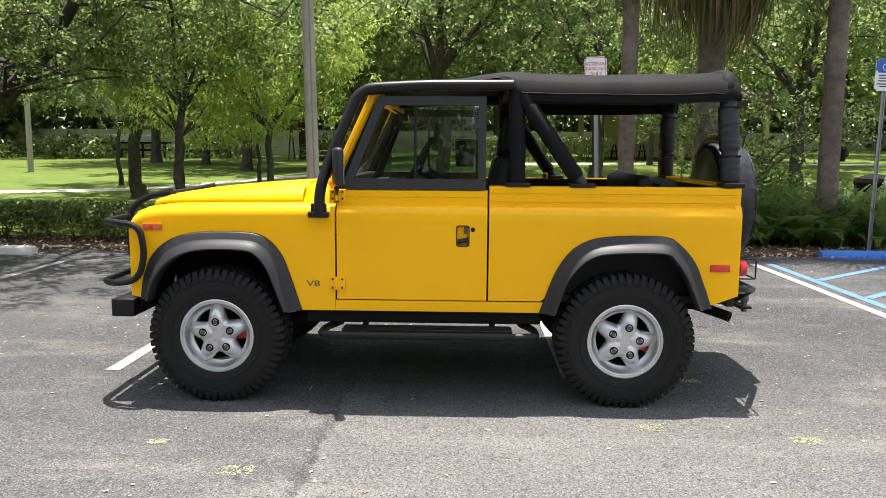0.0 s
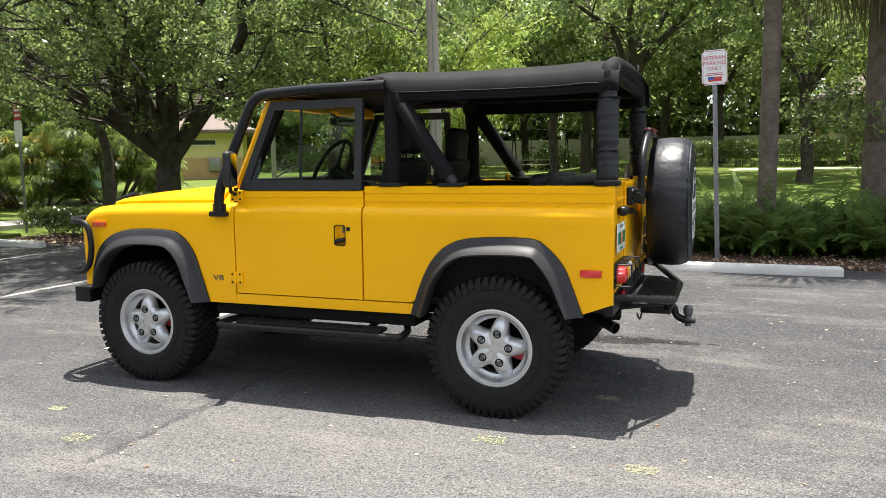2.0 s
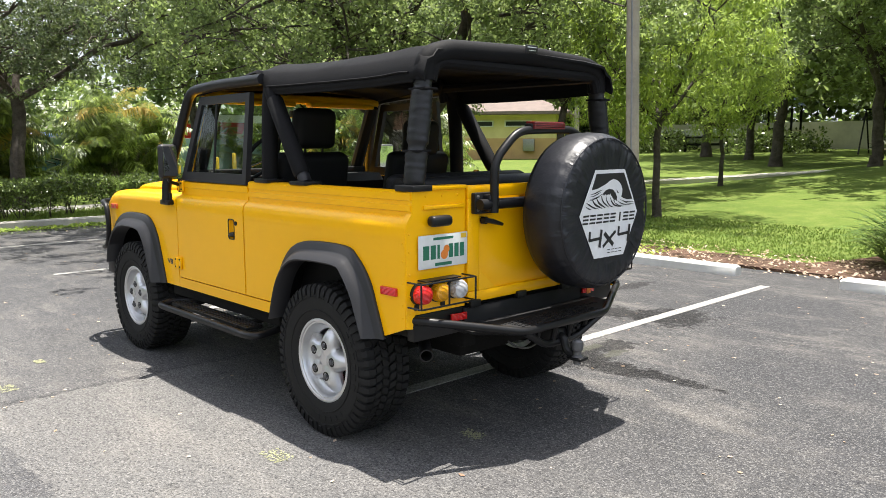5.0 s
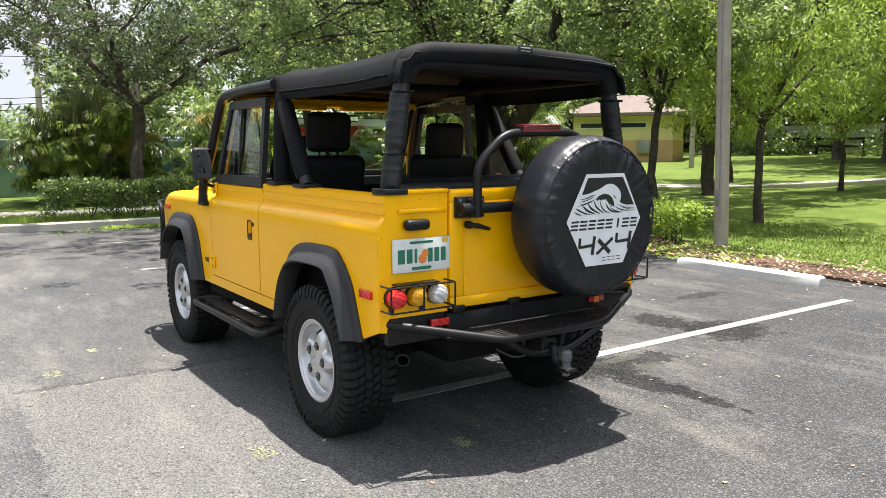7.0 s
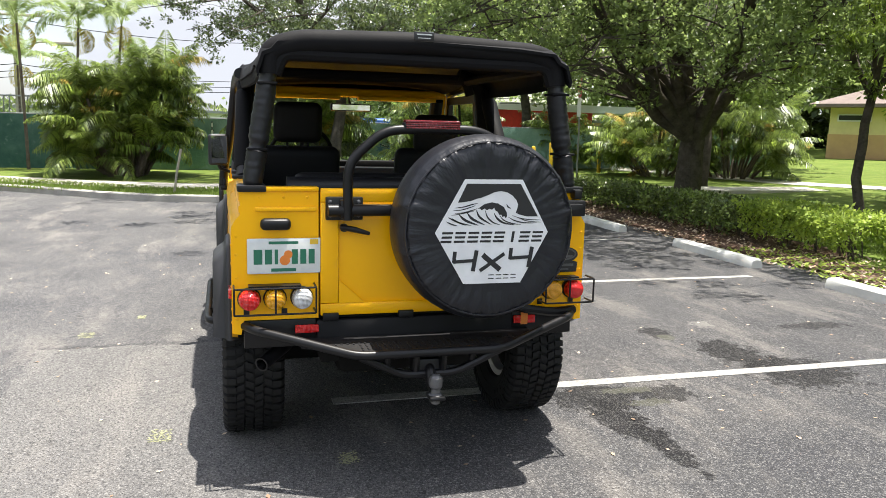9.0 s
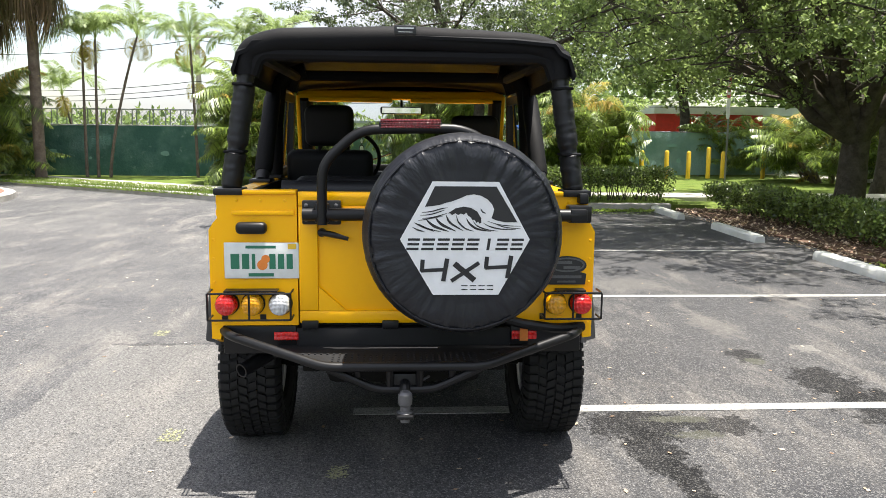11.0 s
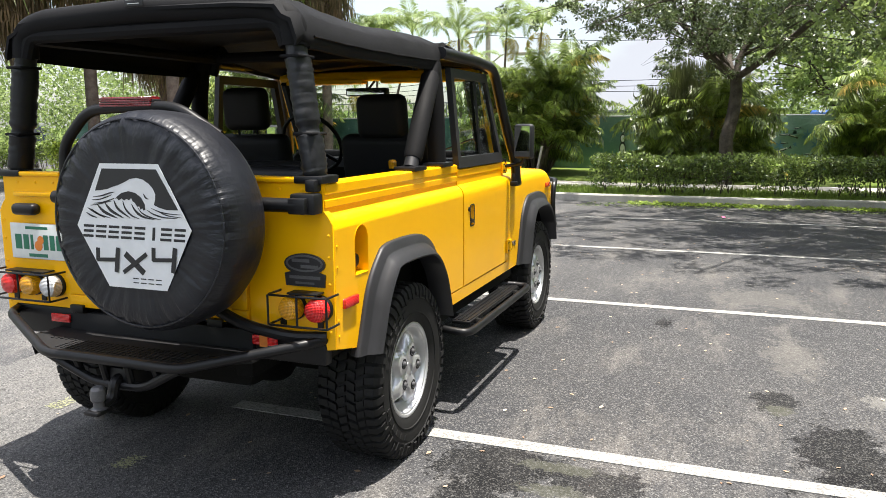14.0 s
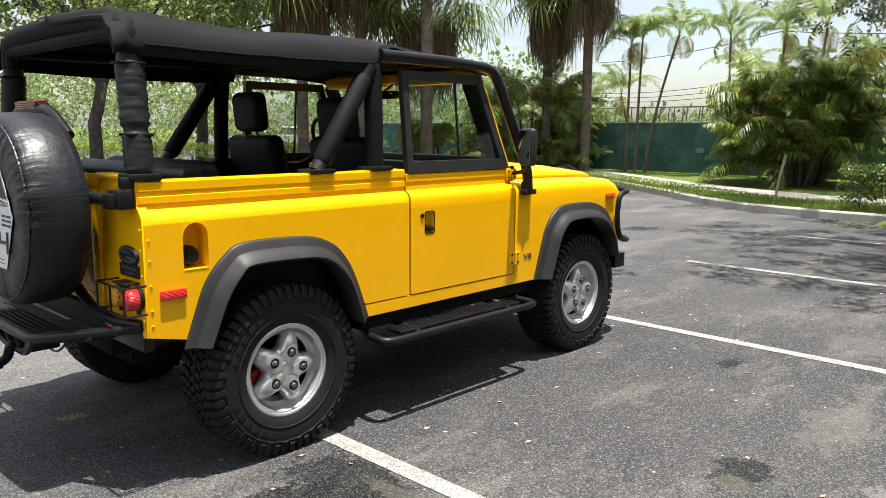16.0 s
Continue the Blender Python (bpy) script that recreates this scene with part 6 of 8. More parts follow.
# planted strip and parked cars across the drive
slab("lawn_south", [(-3.6, -23.6), (-4.6, -21.6), (-13.0, -16.6), (-14.6, -18.2), (-12.0, -21.5)], -0.05, 0.10, M_GRASS, "planted strip across the drive", "lawn")
hedge("hedge", (-4.6, -22.6, 0.10), (-13.0, -17.6, 0.10), 1.1, 0.80, 14, "bright lime-green clipped hedge across the drive", 0.0, M_LIME)


def parked_estate(at, turn, paint, label):
    """An everyday estate car, seen small and far off."""
    t = thing("parked_car", at, label, "car", "parked cars", turn=turn)
    side = ((-2.3, 0.42), (2.3, 0.42), (2.32, 0.78), (1.35, 0.98), (0.55, 1.52), (0.1, 1.62), (-1.7, 1.60), (-2.1, 1.30), (-2.32, 0.95))
    bm = bmesh.new()
    loft(bm, [[(x, y, z if k in (1, 2) else min(z, 1.55)) for x, z in side] for k, y in enumerate((-0.80, -0.74, 0.74, 0.80))])
    part("body", bm, paint, t)
    for s in (-1, 1):
        for x0, x1, x2, x3 in ((0.98, 0.50, 0.02, 0.02), (-0.06, -0.06, -0.95, -0.95), (-1.03, -1.03, -1.62, -1.95)):
            bm = bmesh.new()
            q = [(x0, 1.06), (x1, 1.46), (x2, 1.50), (x3, 1.06)]
            loft(bm, [[(x, s * y, z) for x, z in q] for y in (0.795, 0.806)])
            part("side_window", bm, M_DARKGLASS, t)
        for x in (-1.4, 1.4):
            bm = bmesh.new()
            lathe(bm, [(0.0, -0.10), (0.33, -0.10), (0.345, -0.06), (0.345, 0.06), (0.33, 0.10), (0.22, 0.11), (0.0, 0.095)], 24, pose(x, s * 0.74, 0.345, 90 if s < 0 else -90, 0, 0))
            wh = part("wheel", bm, M_RUBBER, t)
            bm = bmesh.new()
            lathe(bm, [(0.0, 0.125), (0.12, 0.122), (0.21, 0.112), (0.215, 0.10)], 20, pose(x, s * 0.74, 0.345, 90 if s < 0 else -90, 0, 0))
            part("rim", bm, M_ALLOY, wh)
    return t


parked_estate((-42.3, -61.0, 0), -36, M_FLATWHITE, "white estate car parked far across the lot")
parked_estate((-37.9, -62.2, 0), -36, M_DARKGLASS, "dark grey car parked beside the white one")

# ---- the car ----
HALF = 0.82
car = thing("off_road_car", (0, -0.01, 0), "bright yellow two-door off-road car with a black canvas soft top", "car")

F_OUT = [(-0.445, 0.60), (-0.42, 0.74), (-0.36, 0.87), (-0.25, 0.955), (-0.08, 0.995), (0.20, 0.995), (0.31, 0.955), (0.385, 0.87), (0.43, 0.76), (0.50, 0.545)]
F_IN = [(-0.375, 0.60), (-0.345, 0.70), (-0.285, 0.79), (-0.19, 0.86), (-0.05, 0.895), (0.17, 0.895), (0.25, 0.865), (0.31, 0.79), (0.35, 0.69), (0.405, 0.545)]
R_OUT = [(1.865, 0.545), (1.935, 0.74), (2.00, 0.86), (2.09, 0.945), (2.24, 0.99), (2.55, 0.995), (2.65, 0.95), (2.74, 0.85), (2.795, 0.72), (2.845, 0.585)]
R_IN = [(1.955, 0.545), (2.01, 0.71), (2.065, 0.80), (2.14, 0.865), (2.25, 0.895), (2.54, 0.90), (2.61, 0.86), (2.675, 0.77), (2.715, 0.68), (2.755, 0.585)]


def midline(a, b, k=0.5):
    return [(p[0] + (q[0] - p[0]) * k, p[1] + (q[1] - p[1]) * k) for p, q in zip(a, b)]


def smooth_line(pts, n=4):
    """Points of a curve that runs evenly through the given ones."""
    out = []
    for k in range(len(pts) - 1):
        p0, p1, p2, p3 = pts[max(k - 1, 0)], pts[k], pts[k + 1], pts[min(k + 2, len(pts) - 1)]
        for j in range(n):
            t = j / n
            out.append(tuple(0.5 * (2 * b + (c - a) * t + (2 * a - 5 * b + 4 * c - d) * t * t + (3 * b - a - 3 * c + d) * t ** 3) for a, b, c, d in zip(p0, p1, p2, p3)))
    return out + [pts[-1]]


def flare(name, outer, inner, s):
    bm = bmesh.new()
    rings = []
    for o, i in zip(smooth_line(outer), smooth_line(inner)):
        mix = lambda k: (o[0] + (i[0] - o[0]) * k, o[1] + (i[1] - o[1]) * k)
        row = ((0.0, 0.823), (0.02, 0.834), (0.08, 0.840), (0.40, 0.848), (0.47, 0.853), (0.60, 0.872), (0.80, 0.894), (0.92, 0.902), (1.0, 0.896), (1.0, 0.79), (0.2, 0.79))
        rings.append([(mix(k)[0], s * y, mix(k)[1]) for k, y in row])
    loft(bm, rings)
    part(name, bm, M_FLARE, car, "matt grey-black plastic arch flare", 50)


def side_outline(bm, poly, s, y=HALF, thick=0.025):
    prism(bm, poly, "y", s * (y - thick), s * y)


SHOULDER = [(0.82, 1.055), (0.82, 1.10), (0.815, 1.125), (0.802, 1.145), (0.786, 1.155), (0.781, 1.158)]
RAIL = SHOULDER + [(0.781, 1.178), (0.787, 1.181), (0.787, 1.206), (0.781, 1.209), (0.781, 1.226), (0.786, 1.229), (0.786, 1.262), (0.776, 1.268)]
DOORTOP = SHOULDER + [(0.780, 1.20), (0.784, 1.203), (0.784, 1.238), (0.775, 1.243)]


def rail_loft(bm, section, xs, s, inner=0.70):
    ring = section + [(inner, section[-1][1]), (inner, section[0][1])]
    loft(bm, [[(x, s * y, z) for y, z in ring] for x in xs])


def wing(s):
    bm = bmesh.new()
    arch = smooth_line(midline(F_OUT, F_IN), 3)
    side_outline(bm, [(-0.50, 0.62)] + arch + [(0.692, 0.545), (0.692, 0.985), (-0.50, 0.985)], s)
    rings = []
    for x, zt in ((-0.502, 1.005), (-0.500, 1.04), (-0.485, 1.08), (-0.455, 1.11), (-0.40, 1.133), (-0.30, 1.145), (0.0, 1.152), (0.40, 1.156), (0.692, 1.158)):
        zb = min(0.985, zt - 0.02)
        k = min(1, (zt - zb) / 0.12)
        rings.append([(x, s * y, z) for y, z in ((0.82, zb), (0.82, zt - 0.07 * k), (0.815, zt - 0.042 * k), (0.801, zt - 0.018 * k), (0.775, zt - 0.003 * k), (0.74, zt), (0.46, zt + 0.002), (0.46, zb))])
    loft(bm, rings)
    ob = part("front_wing", bm, M_PAINT, car)
    part("indicator_lamp", boxed(-0.412, -0.305, s * 0.818, s * 0.836, 1.004, 1.040, 0.004), M_MARKER, ob, "orange side marker lamp")
    part("indicator_lens", boxed(-0.375, -0.35, s * 0.83, s * 0.838, 1.011, 1.033, 0.002), M_RED, ob, "dark red lens")
    tag = word("lettering", "V8", 0.050, pose(0.566, s * 0.8215, 0.70, 90, 0, 0 if s < 0 else 180), M_BADGE, ob, 0.002)
    tag.scale = (1.45, 1.0, 1.0)
    # inner arch
    bm = bmesh.new()
    loft(bm, [[(x, s * 0.79, z) for x, z in arch], [(x, s * 0.42, z) for x, z in arch]], closed=False)
    part("arch_liner", bm, M_DARK, ob)
    flare("wheel_arch_flare", F_OUT, F_IN, s)


def door(s):
    bm = bmesh.new()
    HX0, HX1, HZ0, HZ1 = 1.390, 1.460, 0.926, 1.042
    for poly in ([(0.703, 0.613), (HX0, 0.613), (HX0, 1.056), (0.703, 1.056)], [(HX1, 0.613), (1.563, 0.613), (1.563, 1.056), (HX1, 1.056)], [(HX0, 0.613), (HX1, 0.613), (HX1, HZ0), (HX0, HZ0)], [(HX0, HZ1), (HX1, HZ1), (HX1, 1.056), (HX0, 1.056)]):
        side_outline(bm, poly, s, 0.821)
    rail_loft(bm, [(y + 0.001, z) for y, z in DOORTOP], (0.703, 1.563), s, 0.735)
    d = part("door", bm, M_PAINT, car)
    # black window frame leaning in
    lo, hi, z0, z1 = 0.776, 0.728, 1.246, 1.772
    yy = lambda z: s * (lo + (hi - lo) * (z - z0) / (z1 - z0))
    out = [(0.722, z0), (1.552, z0), (1.552, z1), (0.938, z1)]
    inn = [(0.80, 1.305), (1.508, 1.305), (1.508, 1.722), (0.968, 1.722)]
    bm = bmesh.new()
    ring = []
    for face in (0.014, -0.018):
        ring.append([bm.verts.new((x, yy(z) + s * face, z)) for x, z in out] + [bm.verts.new((x, yy(z) + s * face, z)) for x, z in inn])
    A, B = ring
    for k in range(4):
        j = (k + 1) % 4
        bm.faces.new((A[k], A[j], A[4 + j], A[4 + k]))
        bm.faces.new((B[k], B[4 + k], B[4 + j], B[j]))
        bm.faces.new((A[k], B[k], B[j], A[j]))
        bm.faces.new((A[4 + k], A[4 + j], B[4 + j], B[4 + k]))
    part("window_frame", bm, M_FLARE, d, "matt black sliding window frame", 0)
    for xa, xb, off, nm in ((0.0, 1.155, 0.004, "window_pane"), (1.14, 1.51, -0.006, "window_pane")):
        poly = [(0.80, 1.305), (xb, 1.305), (xb, 1.722), (0.968, 1.722)] if xa == 0 else [(xa, 1.305), (xb, 1.305), (xb, 1.722), (xa, 1.722)]
        bm = bmesh.new()
        a = [bm.verts.new((x, yy(z) + s * off, z)) for x, z in poly]
        bm.faces.new(a)
        p = part(nm, bm, M_GLASS, d)
        p.visible_shadow = False
    # slim divider of the sliding pane
    bm = bmesh.new()
    tube(bm, [(1.148, yy(1.305) + s * 0.004, 1.305), (1.148, yy(1.722) + s * 0.004, 1.722)], 0.008, 6)
    part("pane_edge", bm, M_STEEL, d)
    # recessed pull handle: rounded pan sunk in the door, thin dark lip, black flap below
    cx, cz, hw, hh = (HX0 + HX1) / 2, (HZ0 + HZ1) / 2, (HX1 - HX0) / 2, (HZ1 - HZ0) / 2

    def pan(k, r):
        pts = []
        for qx, qz, a0 in ((1, 1, 0), (-1, 1, 90), (-1, -1, 180), (1, -1, 270)):
            for j in range(5):
                a = radians(a0 + 22.5 * j)
                pts.append((cx + qx * (hw * k - r) + r * math.cos(a), cz + qz * (hh - hw + hw * k - r) + r * math.sin(a)))
        return pts
    bm = bmesh.new()
    loft(bm, [[(x, s * y, z) for x, z in pan(k, 0.016)] for k, y in ((1.10, 0.8212), (1.08, 0.8232), (0.96, 0.8232), (0.93, 0.8195))], caps=False)
    h = part("door_handle", bm, M_STEEL, d, "door pull in a dark-rimmed recess")
    bm = bmesh.new()
    loft(bm, [[(x, s * y, z) for x, z in pan(k, 0.014)] for k, y in ((0.97, 0.8215), (0.86, 0.800), (0.70, 0.789))], caps=False)
    bm.faces.new([bm.verts.new((x, s * 0.7892, z)) for x, z in pan(0.71, 0.014)])
    part("handle_pan", bm, M_PAINT, h)
    bm = bmesh.new()
    loft(bm, [[(cx + x, s * y, cz - 0.032 + z + dz) for y, z in ((0.795, -0.014), (0.823, -0.010), (0.826, 0.002), (0.818, 0.012), (0.795, 0.016))] for x, dz in ((-0.030, -0.004), (-0.005, 0.0), (0.022, 0.006), (0.031, 0.012))])
    part("handle_lever", bm, M_STEEL, h)
    part("handle_spring", boxed(cx + 0.006, cx + 0.026, s * 0.790, s * 0.80, cz + 0.012, cz + 0.05, 0.003), M_BARE, h)
    bm = bmesh.new()
    lathe(bm, [(0.013, 0), (0.013, 0.006), (0.006, 0.008)], 12, pose(1.482, s * 0.82, 1.022, -90 * s, 0, 0))
    part("door_lock", bm, M_STEEL, d)
    for z0h, z1h in ((0.665, 0.745), (1.175, 1.243)):
        bm = bmesh.new()
        box(bm, 0.662, 0.698, s * 0.822, s * 0.834, z0h, z1h, 0.003)
        box(bm, 0.707, 0.752, s * 0.822, s * 0.834, z0h, z1h, 0.003)
        tube(bm, [(0.701, s * 0.834, z0h + 0.004), (0.701, s * 0.834, z1h - 0.004)], 0.0095, 8)
        if z0h > 1:
            bmesh.ops.translate(bm, verts=bm.verts, vec=(0, -s * 0.036, 0))
        hg = part("door_hinge", bm, M_PAINT, d)
        for bx, bz in ((0.68, 0.015), (0.68, -0.015 + z1h - z0h), (0.735, 0.015), (0.735, -0.015 + z1h - z0h)):
            y = s * (0.834 - (0.036 if z0h > 1 else 0))
            bm = bmesh.new()
            lathe(bm, [(0.0065, 0), (0.0065, 0.004), (0.003, 0.006)], 6, pose(bx, y, z0h + bz, 90 if s < 0 else -90, 0, 0))
            part("hinge_bolt", bm, M_STEEL, hg)


def tub_side(s):
    bm = bmesh.new()
    arch = smooth_line(midline(R_OUT, R_IN), 3)
    if s < 0:
        side_outline(bm, [(1.574, 0.613)] + [(1.87, 0.613)] + [q for q in arch if q[1] > 0.62 or q[0] > 2.3] + [(2.985, 0.655), (2.985, 1.056), (1.574, 1.056)], s)
    else:
        # the panel is built round the opening of the fuel filler niche
        NX0, NX1, NZ = 2.718, 2.828, 0.906
        za, zb = 0.80, 0.665
        left = [p for p in arch if p[0] < NX0 and p[1] > 0.62]
        right = [p for p in arch if p[0] >= NX0]
        cut0, cut1 = (NX0, 0.81), (NX1, 0.62)
        TOP = 1.10
        side_outline(bm, [(1.574, 0.613), (1.87, 0.613)] + left + [cut0, (NX0, TOP), (1.574, TOP)], s)
        mid = [p for p in right if p[0] < NX1]
        side_outline(bm, [cut0] + mid + [cut1, (NX1, NZ), (NX0, NZ)], s)
        side_outline(bm, [cut1] + [p for p in right if p[0] >= NX1] + [(2.985, 0.655), (2.985, TOP), (NX1, TOP)], s)
        hw = (NX1 - NX0) / 2
        arc = [(NX0 + hw + hw * math.cos(a), 1.042 + hw * math.sin(a)) for a in [math.pi * k / 12 for k in range(13)]]
        for (xa, z0), (xb, z1) in zip(arc, arc[1:]):
            side_outline(bm, [(xa, z0), (xa, TOP), (xb, TOP), (xb, z1)], s)
    rail_loft(bm, RAIL if s < 0 else RAIL[1:], (1.574, 1.9, 2.4, 2.985), s)
    ob = part("rear_side_panel", bm, M_PAINT, car)
    bm = bmesh.new()
    loft(bm, [[(x, s * 0.79, z) for x, z in arch], [(x, s * 0.45, z) for x, z in arch]], closed=False)
    part("arch_liner", bm, M_DARK, ob)
    flare("wheel_arch_flare", R_OUT, R_IN, s)
    bm = bmesh.new()
    side_outline(bm, [(0.50, 0.545), (1.87, 0.545), (1.895, 0.606), (0.694, 0.606), (0.694, 0.549)], s, 0.819)
    part("sill_panel", bm, M_PAINT, car)
    part("side_marker", boxed(2.825, 2.935, s * 0.818, s * 0.834, 0.797, 0.835, 0.004), M_RED, ob, "red side marker lamp")
    bm = bmesh.new()
    for z in (0.70, 0.76, 0.86, 0.96, 1.04):
        lathe(bm, [(0.006, 0), (0.005, 0.003), (0.002, 0.004)], 6, pose(2.968, s * 0.82, z, 90 if s < 0 else -90, 0, 0))
    tagged(part("rivet", bm, M_PAINT, ob), "", "", "", "stuff")
    if s > 0:
        # fuel filler niche let into the panel
        cx = (NX0 + NX1) / 2
        rim = [(NX0, NZ), (NX1, NZ)] + arc
        bm = bmesh.new()
        loft(bm, [[(x, 0.822, z) for x, z in rim], [(cx + (x - cx) * 0.99, 0.80, 0.98 + (z - 0.98) * 0.99) for x, z in rim], [(cx + (x - cx) * 0.92, 0.745, 0.985 + (z - 0.985) * 0.94) for x, z in rim]], caps=False)
        bm.faces.new([bm.verts.new((cx + (x - cx) * 0.93, 0.7452, 0.985 + (z - 0.985) * 0.95)) for x, z in rim])
        nf = part("fuel_filler", bm, M_PAINT, ob)
        bm = bmesh.new()
        lathe(bm, [(0.042, 0), (0.042, 0.02), (0.036, 0.034), (0.030, 0.036), (0.026, 0.05), (0.012, 0.052)], 20, pose(cx + 0.004, 0.748, 0.955, -90, 0, 0))
        part("filler_cap", bm, M_STEEL, nf)


for side in (-1, 1):
    wing(side)
    door(side)
    tub_side(side)

# bonnet with raised middle, scuttle and front panel
bm = bmesh.new()
rings = []
for x, ze, zc in ((-0.435, 1.135, 1.150), (-0.425, 1.150, 1.172), (-0.38, 1.160, 1.192), (-0.25, 1.166, 1.212), (0.0, 1.170, 1.236), (0.25, 1.172, 1.256), (0.465, 1.174, 1.268)):
    top = [(y, ze + (zc - ze) * k) for y, k in ((-0.60, 0), (-0.592, 0.30), (-0.565, 0.55), (-0.48, 0.80), (-0.40, 0.86), (-0.37, 1.0), (0, 1.06), (0.37, 1.0), (0.40, 0.86), (0.48, 0.80), (0.565, 0.55), (0.592, 0.30), (0.60, 0))]
    rings.append([(x, y, z) for y, z in top] + [(x, 0.59, ze - 0.018), (x, -0.59, ze - 0.018)])
loft(bm, rings)
part("bonnet", bm, M_PAINT, car)
bm = bmesh.new()
loft(bm, [[(x, y, z) for y, z in ((-w - 0.06, 1.158), (-w - 0.01, 1.158 + (zt - 1.158) * k), (-w + 0.05, zt - 0.012 * (1 - k)), (-0.36, zt + 0.004), (0.36, zt + 0.004), (w - 0.05, zt - 0.012 * (1 - k)), (w + 0.01, 1.158 + (zt - 1.158) * k), (w + 0.06, 1.158), (w + 0.06, 1.05), (-w - 0.06, 1.05))] for x, zt, w, k in ((0.472, 1.258, 0.56, 0.35), (0.50, 1.265, 0.585, 0.45), (0.56, 1.272, 0.62, 0.6), (0.69, 1.285, 0.64, 0.8), (0.71, 1.27, 0.64, 0.8))])
part("scuttle_panel", bm, M_PAINT, car)
bm = bmesh.new()
box(bm, -0.47, -0.40, -0.47, 0.47, 0.66, 1.13, 0.02)
part("grille_panel", bm, M_FLARE, car, "black front grille panel")
for s in (-1, 1):
    bm = bmesh.new()
    box(bm, -0.498, -0.45, s * 0.46, s * 0.80, 0.66, 1.02, 0.012)
    w = part("lamp_panel", bm, M_PAINT, car)
    bm = bmesh.new()
    lathe(bm, [(0.095, 0), (0.095, 0.02), (0.085, 0.035), (0.05, 0.05), (0.0, 0.055)], 24, pose(-0.497, s * 0.62, 0.88, 0, -90, 0))
    part("headlamp", bm, M_CLEAR, w)

# windscreen frame, glass and inner trim
bm = bmesh.new()
A0, A1 = Vector((0.665, 0.70, 1.275)), Vector((0.905, 0.685, 1.785))
for s in (-1, 1):
    tube(bm, [(A0.x, s * A0.y, A0.z), (A1.x, s * A1.y, A1.z)], 0.026, 8)
tube(bm, [(A0.x, -0.70, A0.z), (A0.x, 0.70, A0.z)], 0.03, 8)
tube(bm, [(A1.x, -0.69, A1.z), (A1.x, 0.69, A1.z)], 0.032, 8)
box(bm, 0.905, 0.975, -0.62, -0.06, 1.735, 1.765, 0.008)
box(bm, 0.905, 0.975, 0.06, 0.62, 1.735, 1.765, 0.008)
ws = part("windscreen_frame", bm, M_PAINT, car)
bm = bmesh.new()
bm.faces.new([bm.verts.new(p) for p in ((A0.x, -0.68, A0.z), (A0.x, 0.68, A0.z), (A1.x, 0.67, A1.z), (A1.x, -0.67, A1.z))])
g = part("windscreen_glass", bm, M_SCREEN, ws)
g.visible_shadow = False
for s in (-1, 1):
    bm = bmesh.new()
    tube(bm, [(A0.x + 0.022, s * 0.650, A0.z), (A1.x + 0.022, s * 0.638, A1.z - 0.03)], 0.046, 10)
    part("pillar_trim", bm, M_SEAT, ws, "black inner pillar trim")
bm = bmesh.new()
for y0 in (-0.35, 0.30):
    tube(bm, [(0.655, y0, 1.29), (0.70, y0 + 0.28, 1.39)], 0.006, 5)
part("wiper", bm, M_STEEL, ws)
part("screen_cover", boxed(0.685, 0.76, -0.70, 0.70, 1.235, 1.312, 0.012), M_SEAT, ws, "black cover below the windscreen")

